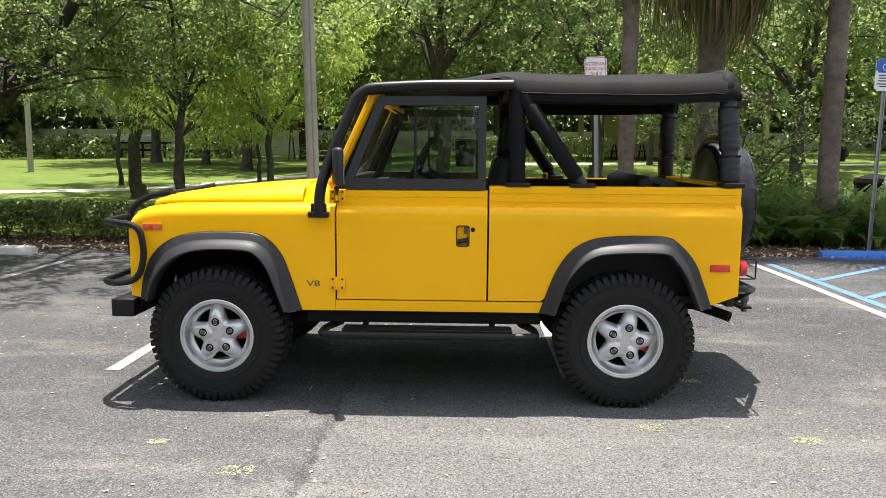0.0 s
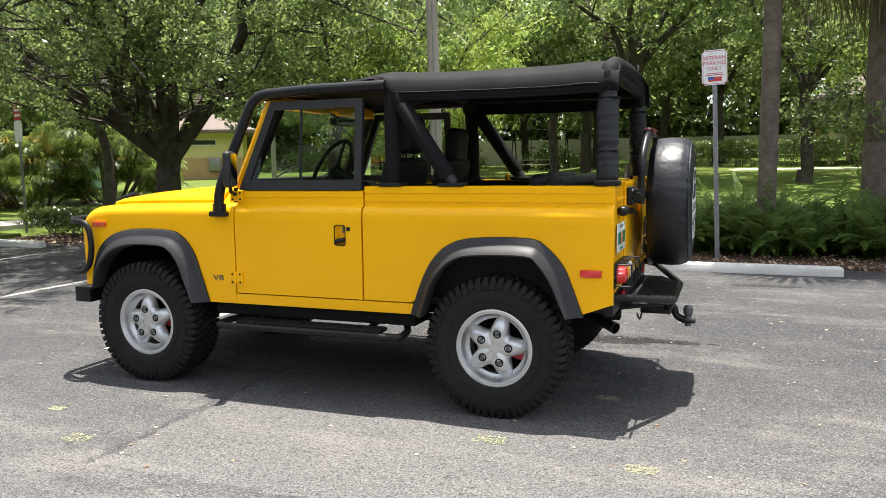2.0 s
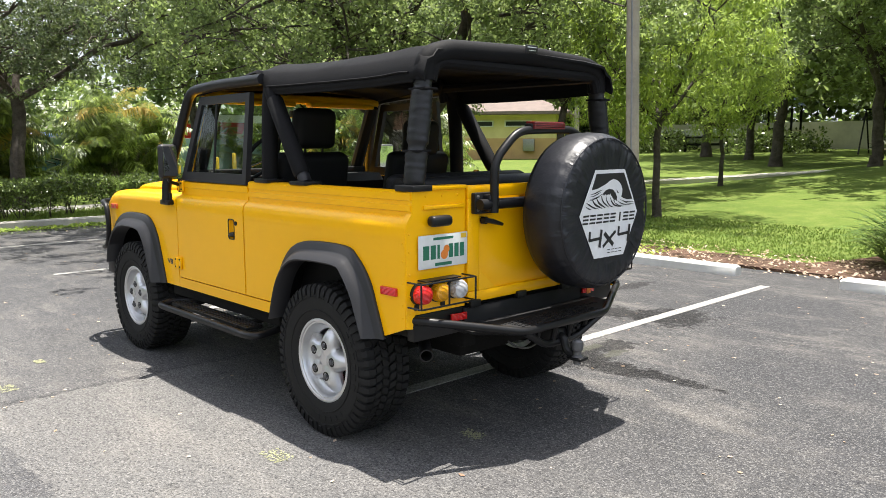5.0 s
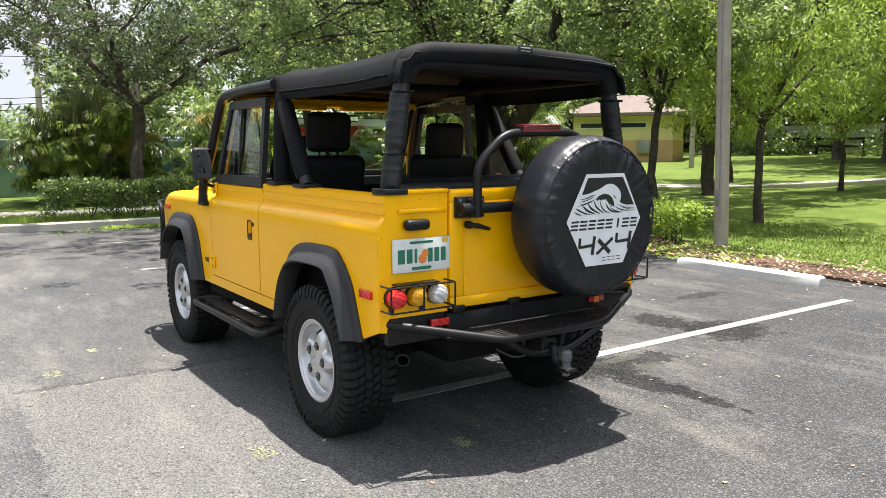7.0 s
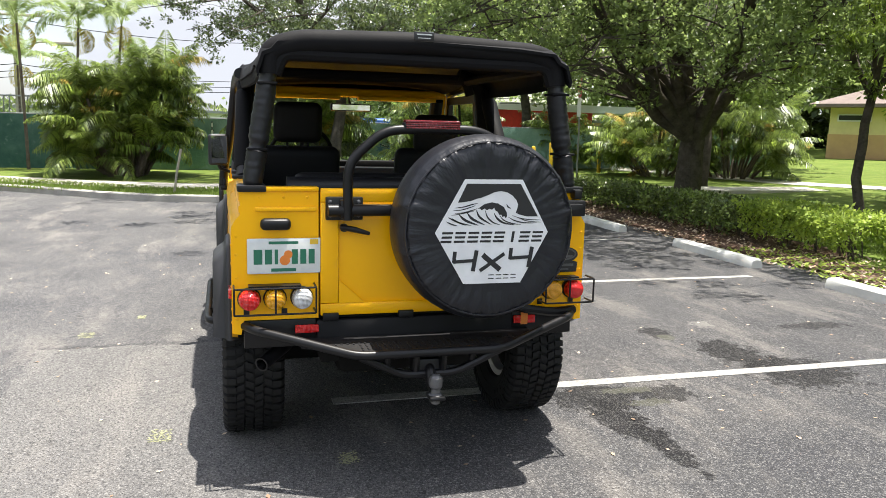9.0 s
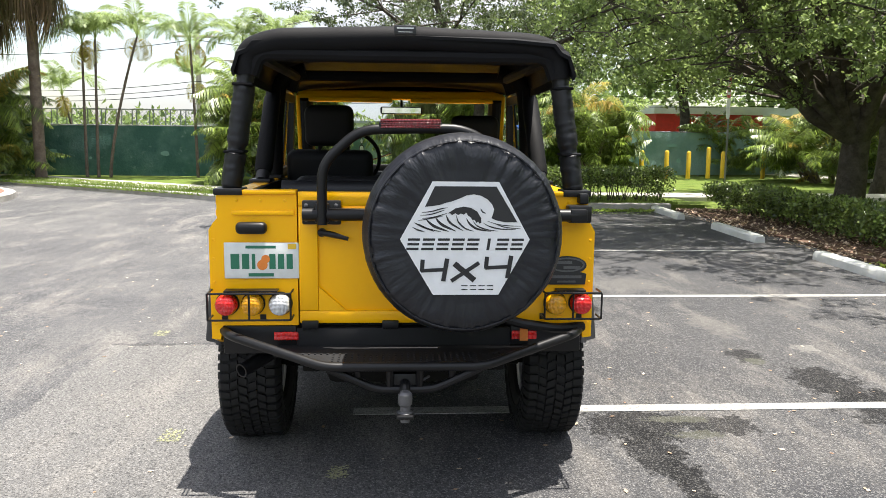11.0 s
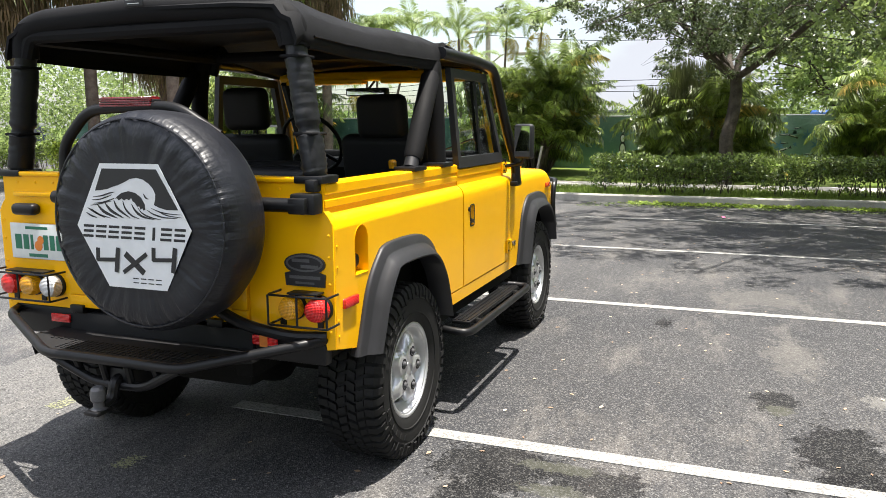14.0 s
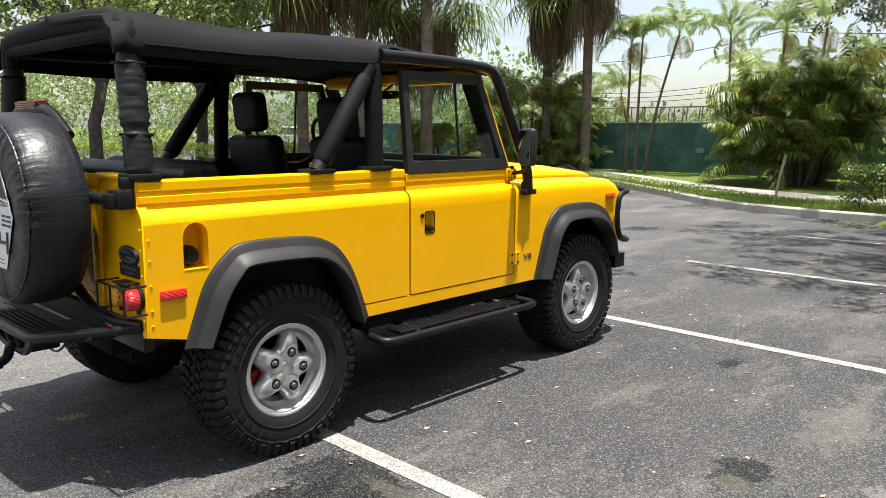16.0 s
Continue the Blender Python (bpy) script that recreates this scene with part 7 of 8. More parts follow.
# outer cage bars
cage = []
for s in (-1, 1):
    bm = bmesh.new()
    tube(bm, soften([(0.608, s * 0.845, 1.10), (0.612, s * 0.84, 1.24), (0.668, s * 0.80, 1.42), (0.835, s * 0.755, 1.812), (1.20, s * 0.752, 1.832), (1.70, s * 0.745, 1.835)], 0.09), 0.031, 12)
    cage.append(part("cage_bar", bm, M_STEEL, car))
    bm = bmesh.new()
    box(bm, 0.545, 0.665, s * 0.819, s * 0.866, 1.085, 1.118, 0.008)
    box(bm, 0.56, 0.65, s * 0.822, s * 0.845, 1.10, 1.165, 0.006)
    part("cage_foot", bm, M_STEEL, cage[-1])
    # padded upright and slanting brace behind the door
    bm = bmesh.new()
    tube(bm, soften([(1.735, s * 0.735, 1.268), (1.73, s * 0.725, 1.60), (1.72, s * 0.70, 1.83), (1.72, s * 0.55, 1.875)], 0.08), 0.046, 12)
    post = part("padded_post", bm, M_CLOTH, car)
    part("post_foot", boxed(1.665, 1.805, s * 0.685, s * 0.80, 1.266, 1.288, 0.005), M_STEEL, post)
    bm = bmesh.new()
    tube(bm, [(1.755, s * 0.725, 1.775), (1.79, s * 0.727, 1.72)], [0.040, 0.040], 12)
    tube(bm, [(1.785, s * 0.727, 1.725), (1.80, s * 0.728, 1.71), (2.06, s * 0.742, 1.335), (2.075, s * 0.743, 1.315)], [0.036, 0.047, 0.047, 0.040], 12)
    brace = part("padded_brace", bm, M_CLOTH, car)
    bm = bmesh.new()
    tube(bm, [(2.07, s * 0.742, 1.325), (2.105, s * 0.744, 1.275)], 0.035, 12)
    part("brace_end", bm, M_FLARE, brace)
    part("brace_foot", boxed(2.03, 2.175, s * 0.69, s * 0.80, 1.266, 1.286, 0.005), M_STEEL, brace)
    # quilted rear post
    bm = bmesh.new()
    rnd = random.Random(5 + s)
    path, rad = [], []
    n = 60
    for k in range(n):
        t = k / (n - 1)
        path.append((2.945 - 0.015 * t, s * (0.730 - 0.082 * t), 1.285 + 0.53 * t))
        base = 0.052 + (0.006 if (0.03 < t < 0.30 or 0.36 < t < 0.83) else -0.004)
        rad.append(base + (0.0011 if k % 2 else -0.0010) + rnd.uniform(-0.0014, 0.0014))
    tube(bm, path, rad, 18)
    for v in bm.verts:
        t = (v.co.z - 1.285) / 0.53
        yc, xc = s * (0.730 - 0.082 * t), 2.945 - 0.015 * t
        k = 1 + 0.085 * noise.noise(Vector((v.co.x * 14, v.co.y * 14, v.co.z * 62))) * (0.3 if 0.30 < t < 0.36 else 1)
        v.co.x, v.co.y = xc + (v.co.x - xc) * k, yc + (v.co.y - yc) * 0.74 * k
    rp = part("padded_rear_post", bm, M_VINYL, car, "black quilted vinyl post cover", 60)
    part("post_foot", boxed(2.885, 3.01, s * 0.672, s * 0.792, 1.268, 1.296, 0.006), M_STEEL, rp)
    for zz in (1.44, 1.715):
        yc = s * (0.730 - 0.082 * (zz - 1.285) / 0.53)
        part("post_strap", boxed(2.884, 2.994, yc - 0.042, yc + 0.042, zz, zz + 0.012, 0.005), M_CLOTH, rp)


# soft top
def roof_z(x):
    pts = [(0.86, 1.832), (1.2, 1.862), (1.55, 1.905), (1.70, 1.925), (1.85, 1.922), (2.25, 1.918), (2.6, 1.920), (2.85, 1.928), (2.95, 1.924), (3.0, 1.90)]
    for (a, za), (b, zb) in zip(pts, pts[1:]):
        if x <= b:
            return za + (zb - za) * (x - a) / (b - a)
    return pts[-1][1]


bm = bmesh.new()
rings = []
xs = [0.86 + (3.0 - 0.86) * k / 84 for k in range(85)]
for x in xs:
    back = max(0, (x - 1.62) / 0.12)
    k = min(1, max(0, back))
    zt = roof_z(x)
    drop = 0.045 + 0.115 * k
    if x > 2.93:
        drop -= 0.02
    w = 0.735 - 0.042 * k * min(1, max(0, (x - 1.74) / 0.9))
    prof = [(-w - 0.012 * k, -drop), (-w - 0.014 * k, -drop + 0.02), (-w - 0.008, -drop * 0.75), (-w + 0.008, -drop * 0.40), (-w + 0.045, -0.028 - 0.012 * k), (-0.62, -0.006 * k), (-0.45, 0.012), (-0.22, 0.02), (0, 0.024), (0.22, 0.02), (0.45, 0.012), (0.62, -0.006 * k), (w - 0.045, -0.028 - 0.012 * k), (w - 0.008, -drop * 0.40), (w + 0.008, -drop * 0.75), (w + 0.014 * k, -drop + 0.02), (w + 0.012 * k, -drop)]
    ring = []
    for y, dz in prof:
        q = Vector((x * 2.4, y * 3.5, 0.3))
        wr = noise.noise(q) * 0.010 + noise.noise(q * 3.1) * 0.005
        wr += 0.006 * math.sin(x * 17 + y * 9 + 2 * noise.noise(q)) * noise.noise(Vector((x * 3, y * 2, 7)))
        sag = -0.006 * math.sin(math.pi * min(1, max(0, (x - 1.72) / 1.15))) if abs(y) < 0.66 else 0
        ring.append((x + (0.010 * math.sin(y * 2.2) if x > 2.9 else 0), y, zt + dz + wr * (1 if abs(dz) < 0.12 else 0.4) + sag))
    inner = [(p[0], p[1] * 0.985, p[2] - 0.012) for p in ring][::-1]
    rings.append(ring + inner)
loft(bm, rings)
roof = part("soft_top", bm, M_CLOTH, car, "black canvas soft top, slightly wrinkled", 50)
# rolled rear edge that wraps the hoop
bm = bmesh.new()
hoop = soften([(2.935, -0.652, 1.76), (2.935, -0.648, 1.855), (2.945, -0.54, 1.898), (2.95, 0, 1.916), (2.945, 0.54, 1.898), (2.935, 0.648, 1.855), (2.935, 0.652, 1.76)], 0.12, 8)
tube(bm, hoop, [0.051 + 0.003 * noise.noise(Vector((p.y * 9, 0, 3))) for p in hoop], 14)
part("rear_hoop_cover", bm, M_CLOTH, roof, "", 60)
for s in (-1, 1):
    bm = bmesh.new()
    tube(bm, [(x, s * (0.752 - 0.042 * min(1, max(0, (x - 1.74) / 0.9)) + 0.002 * noise.noise(Vector((x * 5, s, 2)))), roof_z(x) - 0.132 + 0.004 * noise.noise(Vector((x * 8, s, 0)))) for x in [1.75 + 0.06 * k for k in range(20)]], 0.005, 6)
    part("seam_piping", bm, M_CLOTH, roof)
    bm = bmesh.new()
    loft(bm, [[(x, s * (0.746 - q), roof_z(x) - 0.14), (x, s * (0.742 - q + 0.004 * noise.noise(Vector((x * 6, s, 1)))), roof_z(x) - 0.175), (x, s * (0.728 - q), roof_z(x) - 0.178), (x, s * (0.730 - q), roof_z(x) - 0.14)] for x, q in [(1.75 + 0.04 * k, 0.042 * min(1, max(0, (0.01 + 0.04 * k) / 0.9))) for k in range(30)]])
    part("side_flap", bm, M_CLOTH, roof, "", 60)
bm = bmesh.new()
box(bm, 3.004, 3.010, -0.045, 0.045, 1.925, 1.962, 0.003)
lb = part("roof_tag", bm, M_INK, roof, "small black tag with pale print")
bm = bmesh.new()
box(bm, 3.0102, 3.0115, -0.034, 0.034, 1.948, 1.953, 0)
box(bm, 3.0102, 3.0115, -0.028, 0.028, 1.934, 1.9365, 0)
part("tag_print", bm, M_PLATE, lb)
# roof bows and inner hoop
bm = bmesh.new()
for x, zz in ((1.72, 1.89), (2.95, 1.885)):
    tube(bm, soften([(x, -0.63, 1.76), (x, -0.60, zz - 0.04), (x, 0.60, zz - 0.04), (x, 0.63, 1.76)], 0.10), 0.030, 10)
for s in (-1, 1):
    tube(bm, [(1.72, s * 0.60, 1.842), (2.95, s * 0.59, 1.835)], 0.026, 8)
part("roof_bow", bm, M_CLOTH, roof)

# rear face: corner panels, tailgate, rear cross panel
for s in (-1, 1):
    bm = bmesh.new()
    prism(bm, [(s * 0.452, 0.712), (s * 0.770, 0.712), (s * 0.782, 0.650), (s * 0.818, 0.655), (s * 0.818, 1.12), (s * 0.80, 1.15), (s * 0.782, 1.17), (s * 0.782, 1.272), (s * 0.452, 1.272)], "x", 2.955, 2.992)
    box(bm, 2.935, 3.006, s * 0.452, s * 0.782, 1.272, 1.290, 0.004)
    box(bm, 2.992, 3.004, s * 0.462, s * 0.72, 1.185, 1.205, 0.004)
    cp = part("rear_corner_panel", bm, M_PAINT, car)
    bm = bmesh.new()
    for y, z in ((0.80, 0.72), (0.80, 0.80), (0.80, 0.90), (0.80, 1.0), (0.80, 1.08), (0.50, 1.245), (0.60, 1.245), (0.70, 1.245)):
        lathe(bm, [(0.007, 0), (0.006, 0.003), (0.002, 0.005)], 6, pose(2.992, s * y, z, 0, 90, 0))
    tagged(part("rivet", bm, M_PAINT, cp), "", "", "", "stuff")
bm = bmesh.new()
box(bm, 2.965, 2.990, -0.445, 0.445, 0.722, 1.268, 0.004)
tg = part("tailgate", bm, M_PAINT, car)
for y0, y1, z0, z1 in ((-0.445, 0.445, 1.225, 1.285), (-0.445, -0.365, 0.777, 1.224), (0.365, 0.445, 0.777, 1.224), (-0.445, 0.445, 0.722, 0.776)):
    part("edge_rail", boxed(2.9905, 3.005, y0, y1, z0, z1, 0.005), M_PAINT, tg)
for s in (-1, 1):
    bm = bmesh.new()
    prism(bm, [(s * 0.364, 0.777), (s * 0.25, 0.777), (s * 0.364, 0.88)], "x", 2.9905, 3.003)
    part("corner_gusset", bm, M_PAINT, tg)
bm = bmesh.new()
tube(bm, [(3.005, -0.345, 1.115), (3.03, -0.345, 1.115)], 0.018, 10)
tube(bm, [(3.03, -0.36, 1.118), (3.035, -0.30, 1.108), (3.035, -0.235, 1.09)], [0.011, 0.013, 0.008], 8)
part("tailgate_handle", bm, M_STEEL, tg)
for y in (-0.40, -0.06, 0.30):
    part("tailgate_bracket", boxed(2.99, 3.02, y - 0.035, y + 0.035, 0.700, 0.735, 0.004), M_STEEL, tg)
part("rear_step_panel", boxed(2.945, 3.0, -0.46, 0.46, 0.575, 0.700, 0.006), M_FLARE_DARK, car)
for s in (-1, 1):
    part("rear_crossmember", boxed(2.94, 2.988, *sorted((s * 0.462, s * 0.772)), 0.585, 0.708, 0.006), M_STEEL, car)

# plate, lamp over it, badge
bm = bmesh.new()
box(bm, 2.999, 3.004, -0.755, -0.445, 0.917, 1.070, 0.003)
pl = part("number_plate", bm, M_PLATE, car, "white and green number plate")
bm = bmesh.new()
y0 = -0.728
for k, w in enumerate((0.036, 0.030, 0.014)):
    box(bm, 3.0042, 3.0056, y0, y0 + w, 0.958, 1.022, 0)
    y0 += w + 0.011
for k in range(3):
    box(bm, 3.0042, 3.0056, -0.568 + 0.036 * k, -0.568 + 0.036 * k + 0.026, 0.958, 1.022, 0)
box(bm, 3.0042, 3.0056, -0.665, -0.54, 1.045, 1.057, 0)
box(bm, 3.0042, 3.0056, -0.655, -0.55, 0.926, 0.940, 0)
part("plate_print", bm, M_PLATE_GREEN, pl)
bm = bmesh.new()
for y, z, r in ((-0.597, 0.975, 0.022), (-0.583, 1.0, 0.018)):
    lathe(bm, [(r, 0), (r, 0.0015), (r * 0.5, 0.002)], 16, pose(3.0044, y, z, 0, 90, 0))
part("plate_emblem", bm, M_ORANGE, pl)
part("plate_sticker", boxed(3.0042, 3.0056, -0.490, -0.455, 1.043, 1.065, 0), M_YELLOWPOST, pl)
bm = bmesh.new()
box(bm, 2.992, 3.045, -0.70, -0.572, 1.108, 1.158, 0.020, seg=4)
part("plate_lamp", bm, M_STEEL, car)
bm = bmesh.new()
prism(bm, [(0.70 + 0.086 * math.cos(a), 0.972 + 0.040 * math.sin(a)) for a in [2 * math.pi * k / 28 for k in range(28)]], "x", 2.993, 3.0)
prism(bm, [(0.618, 0.888), (0.782, 0.888), (0.786, 0.935), (0.76, 0.942), (0.64, 0.942), (0.614, 0.935)], "x", 2.993, 2.9985)
bd = part("maker_badge", bm, M_INK, car, "black and silver badge plates")
bm = bmesh.new()
ov = [(0.70 + 0.078 * math.cos(a), 0.975 + 0.032 * math.sin(a)) for a in [2 * math.pi * k / 20 for k in range(20)]]
oi = [(0.70 + 0.070 * math.cos(a), 0.975 + 0.025 * math.sin(a)) for a in [2 * math.pi * k / 20 for k in range(20)]]
loft(bm, [[(x, y, z) for y, z in o] for x, o in ((3.0002, ov), (3.0016, ov), (3.0016, oi), (3.0002, oi))], caps=False)
box(bm, 3.0002, 3.0016, 0.648, 0.722, 0.979, 0.991, 0)
box(bm, 3.0002, 3.0016, 0.685, 0.758, 0.957, 0.969, 0)
box(bm, 2.9988, 3.0002, 0.635, 0.765, 0.916, 0.928, 0)
box(bm, 2.9988, 3.0002, 0.66, 0.74, 0.897, 0.905, 0)
part("badge_print", bm, M_BARE, bd)

# tail lamps in wire guards
for s, lamps in ((-1, ((0.748, M_RED, "red_lamp"), (0.640, M_AMBER, "amber_lamp"), (0.525, M_CLEAR, "white_lamp"))), (1, ((0.762, M_RED, "red_lamp"), (0.652, M_AMBER, "amber_lamp")))):
    inner = 0.472 if s < 0 else 0.592
    g0, g1, zc = s * (0.812 if s < 0 else 0.835), s * inner, 0.808
    bm = bmesh.new()
    for z in (0.756, 0.868):
        tube(bm, soften([(2.995, g0, z), (3.085, g0, z), (3.085, g1, z), (2.995, g1, z)], 0.012, 2), 0.0045, 6)
    for y in (g0, g1, (g0 + g1) / 2 + s * 0.0):
        tube(bm, [(3.085, y, 0.756), (3.085, y, 0.868)], 0.0045, 6)
    box(bm, 2.993, 3.05, min(g0, g1) + 0.06, max(g0, g1) - 0.06, 0.866, 0.872, 0)
    for y in (0.76, 0.60):
        box(bm, 2.992, 3.0, s * y - 0.012, s * y + 0.012, 0.735, 0.760, 0)
    gd = part("lamp_guard", bm, M_STEEL, car, "black wire lamp guard")
    for y, lm, nm in lamps:
        bm = bmesh.new()
        lathe(bm, [(0.050, 0), (0.050, 0.012), (0.046, 0.016)], 24, pose(2.992, s * y, zc, 0, 90, 0))
        b = part("lamp_base", bm, M_STEEL, gd)
        bm = bmesh.new()
        lathe(bm, [(0.046, 0), (0.046, 0.026), (0.040, 0.042), (0.022, 0.050), (0, 0.052)], 24, pose(3.006, s * y, zc, 0, 90, 0))
        part(nm, bm, lm, car, nm.replace("_", " ") + " lens")
part("reflector", boxed(3.0, 3.012, -0.555, -0.452, 0.650, 0.686, 0.004), M_RED, car, "red reflector")
rf = part("reflector", boxed(3.0, 3.012, 0.465, 0.575, 0.648, 0.686, 0.004), M_RED, car, "red reflector with an orange strap")
part("orange_strap", boxed(3.0122, 3.0135, 0.50, 0.535, 0.643, 0.705, 0), M_ORANGE, rf)

# tubular rear bumper with tread plate and tow ball
bm = bmesh.new()
tube(bm, soften([(2.97, -0.775, 0.688), (3.06, -0.73, 0.685), (3.26, -0.32, 0.607), (3.26, 0.32, 0.607), (3.06, 0.73, 0.685), (2.97, 0.775, 0.688)], 0.05), 0.0195, 12)
bp = part("rear_bumper", bm, M_STEEL, car)
bm = bmesh.new()
tube(bm, soften([(3.25, -0.31, 0.60), (3.22, -0.12, 0.50), (3.22, 0.12, 0.50), (3.25, 0.31, 0.60)], 0.05), 0.018, 10)
for y in (-0.06, 0.06, -0.19, 0.19):
    tube(bm, [(3.24, y, 0.60), (3.215, y, 0.50 + (0.03 if abs(y) > 0.1 else 0))], 0.015, 8)
for s in (-1, 1):
    tube(bm, [(3.24, s * 0.30, 0.60), (2.90, s * 0.40, 0.56)], 0.018, 8)
part("bumper_truss", bm, M_STEEL, bp)
bm = bmesh.new()
prism(bm, [(2.99, -0.54), (3.125, -0.54), (3.25, -0.31), (3.25, 0.31), (3.125, 0.54), (2.99, 0.54)], "z", 0.612, 0.622)
for i in range(34):
    for j in range(5):
        y, x = -0.42 + 0.0255 * i, 3.13 + 0.024 * j
        if abs(y) < 0.30 or x < 3.15:
            box(bm, x - 0.008, x + 0.008, y - 0.004, y + 0.004, 0.622, 0.6255, 0)
part("tread_plate", bm, M_FLARE_DARK, bp, "black tread plate step")
bm = bmesh.new()
box(bm, 3.05, 3.22, -0.05, 0.05, 0.475, 0.565, 0.008)
tube(bm, soften([(3.12, 0.0, 0.525), (3.245, 0.0, 0.525), (3.255, 0.0, 0.455), (3.33, 0.0, 0.435)], 0.035), 0.021, 10)
box(bm, 3.285, 3.37, -0.034, 0.034, 0.424, 0.442, 0.007)
hb = part("tow_hitch", bm, M_STEEL, car)
bm = bmesh.new()
lathe(bm, [(0.019, -0.035), (0.019, -0.016), (0.031, -0.014), (0.031, 0.004), (0.020, 0.010), (0.020, 0.030), (0.027, 0.038), (0.029, 0.060), (0.027, 0.078), (0.018, 0.088), (0, 0.091)], 20, pose(3.326, 0, 0.438))
part("tow_ball", bm, M_BARE, hb, "worn grey tow ball under a cap")
bm = bmesh.new()
for k in range(14):
    tube(bm, [(3.05, -0.20 + 0.022 * k, 0.50 - 0.06 * math.sin(math.pi * k / 14)), (3.05, -0.20 + 0.022 * (k + 1), 0.50 - 0.06 * math.sin(math.pi * (k + 1) / 14))], 0.006, 5)
part("safety_chain", bm, M_BARE, hb)

# spare wheel in its cover
SP = Vector((0, 0.225, 1.138))
bm = bmesh.new()
prof = [(0.0, 3.328), (0.10, 3.329), (0.22, 3.331), (0.30, 3.330), (0.335, 3.326), (0.362, 3.314), (0.382, 3.293), (0.392, 3.262), (0.396, 3.20), (0.392, 3.13), (0.378, 3.095), (0.34, 3.078), (0.0, 3.075)]
seg = 216
rg = []
for k in range(seg):
    a = 2 * math.pi * k / seg
    row = []
    for i, (r, x) in enumerate(prof):
        pk = 0
        if 0.2 < r and i < 9:
            amp = {2: 0.0016, 3: 0.0036, 4: 0.0052, 5: 0.0058, 6: 0.0036, 7: 0.0016, 8: 0.0010}.get(i, 0)
            pk = amp * (0.9 * noise.noise(Vector((math.cos(a) * 9, math.sin(a) * 9, 0.3 * i))) + 1.3 * noise.noise(Vector((math.cos(a) * 21, math.sin(a) * 21, 5 + 0.25 * i))))
        bulge = (0.007 * noise.noise(Vector((r * 7 * math.cos(a), r * 7 * math.sin(a), 1.0))) + 0.004 * noise.noise(Vector((r * 16 * math.cos(a), r * 16 * math.sin(a), 4.0)))) if i < 9 else 0
        row.append((x + pk + bulge, SP.y + (r + pk * 0.5) * math.cos(a), SP.z + (r + pk * 0.5) * math.sin(a)))
    rg.append(row)
vs = [[bm.verts.new(p) for p in row] for row in rg]
for k in range(seg):
    a, b = vs[k], vs[(k + 1) % seg]
    for i in range(len(prof) - 1):
        bm.faces.new((a[i], b[i], b[i + 1], a[i + 1]))
bmesh.ops.remove_doubles(bm, verts=bm.verts, dist=0.0012)
sp = part("spare_wheel", bm, M_COVER, car, "spare wheel in a black vinyl cover with a white emblem", 80)
bm = bmesh.new()
tube(bm, [(3.316, SP.y + 0.366 * math.cos(a), SP.z + 0.366 * math.sin(a)) for a in [2 * math.pi * k / 72 for k in range(72)]], 0.0045, 6, closed=True)
part("cover_piping", bm, M_COVER, sp)


def cover_x(y, z):
    return 3.3345


def flat_shape(bm, pts, lift=0.0):
    """A thin shape of print on the cover; points are (y, z)."""
    lo = [bm.verts.new((cover_x(*p) + lift, p[0], p[1])) for p in pts]
    hi = [bm.verts.new((cover_x(*p) + lift + 0.0012, p[0], p[1])) for p in pts]
    n = len(pts)
    bm.faces.new(hi)
    bm.faces.new(lo[::-1])
    for k in range(n):
        bm.faces.new((lo[k], lo[(k + 1) % n], hi[(k + 1) % n], hi[k]))


HEX = [(0.100, 1.350), (0.352, 1.350), (0.475, 1.130), (0.358, 0.915), (0.105, 0.915), (-0.022, 1.130)]
bm = bmesh.new()
flat_shape(bm, HEX)
em = part("cover_emblem", bm, M_WHITE, sp, "white hexagonal emblem with a breaking wave", 0)


def on_emblem(u, v):
    """A place on the emblem, from its own grid: u to the side, v downwards."""
    return 0.100 + (u - 205) * 0.0007, 1.350 - (v - 45) * 0.000707


def ribbon(bm, pts, w, lift=0.0013):
    """A tapered stroke through the given grid points."""
    line = [Vector(on_emblem(*p)) for p in smooth_line(pts, 5)]
    n = len(line)
    lo, hi = [], []
    for k, p in enumerate(line):
        d = (line[min(k + 1, n - 1)] - line[max(k - 1, 0)]).normalized()
        q = Vector((-d.y, d.x)) * (0.0004 + 0.00035 * w * math.sin(math.pi * min(0.98, max(0.04, k / (n - 1)))))
        lo.append(tuple(p - q))
        hi.append(tuple(p + q))
    flat_shape(bm, lo + hi[::-1], lift)


bm = bmesh.new()
# dark sky, cut out over the wave's back
sky = [(218, 70), (552, 70), (670, 262), (600, 262), (555, 252), (527, 240), (537, 214), (540, 190), (529, 165), (505, 140), (470, 120), (430, 112), (390, 118), (350, 136), (310, 151), (280, 158), (245, 170), (200, 177), (165, 180)]
flat_shape(bm, [on_emblem(*p) for p in sky], 0.0013)
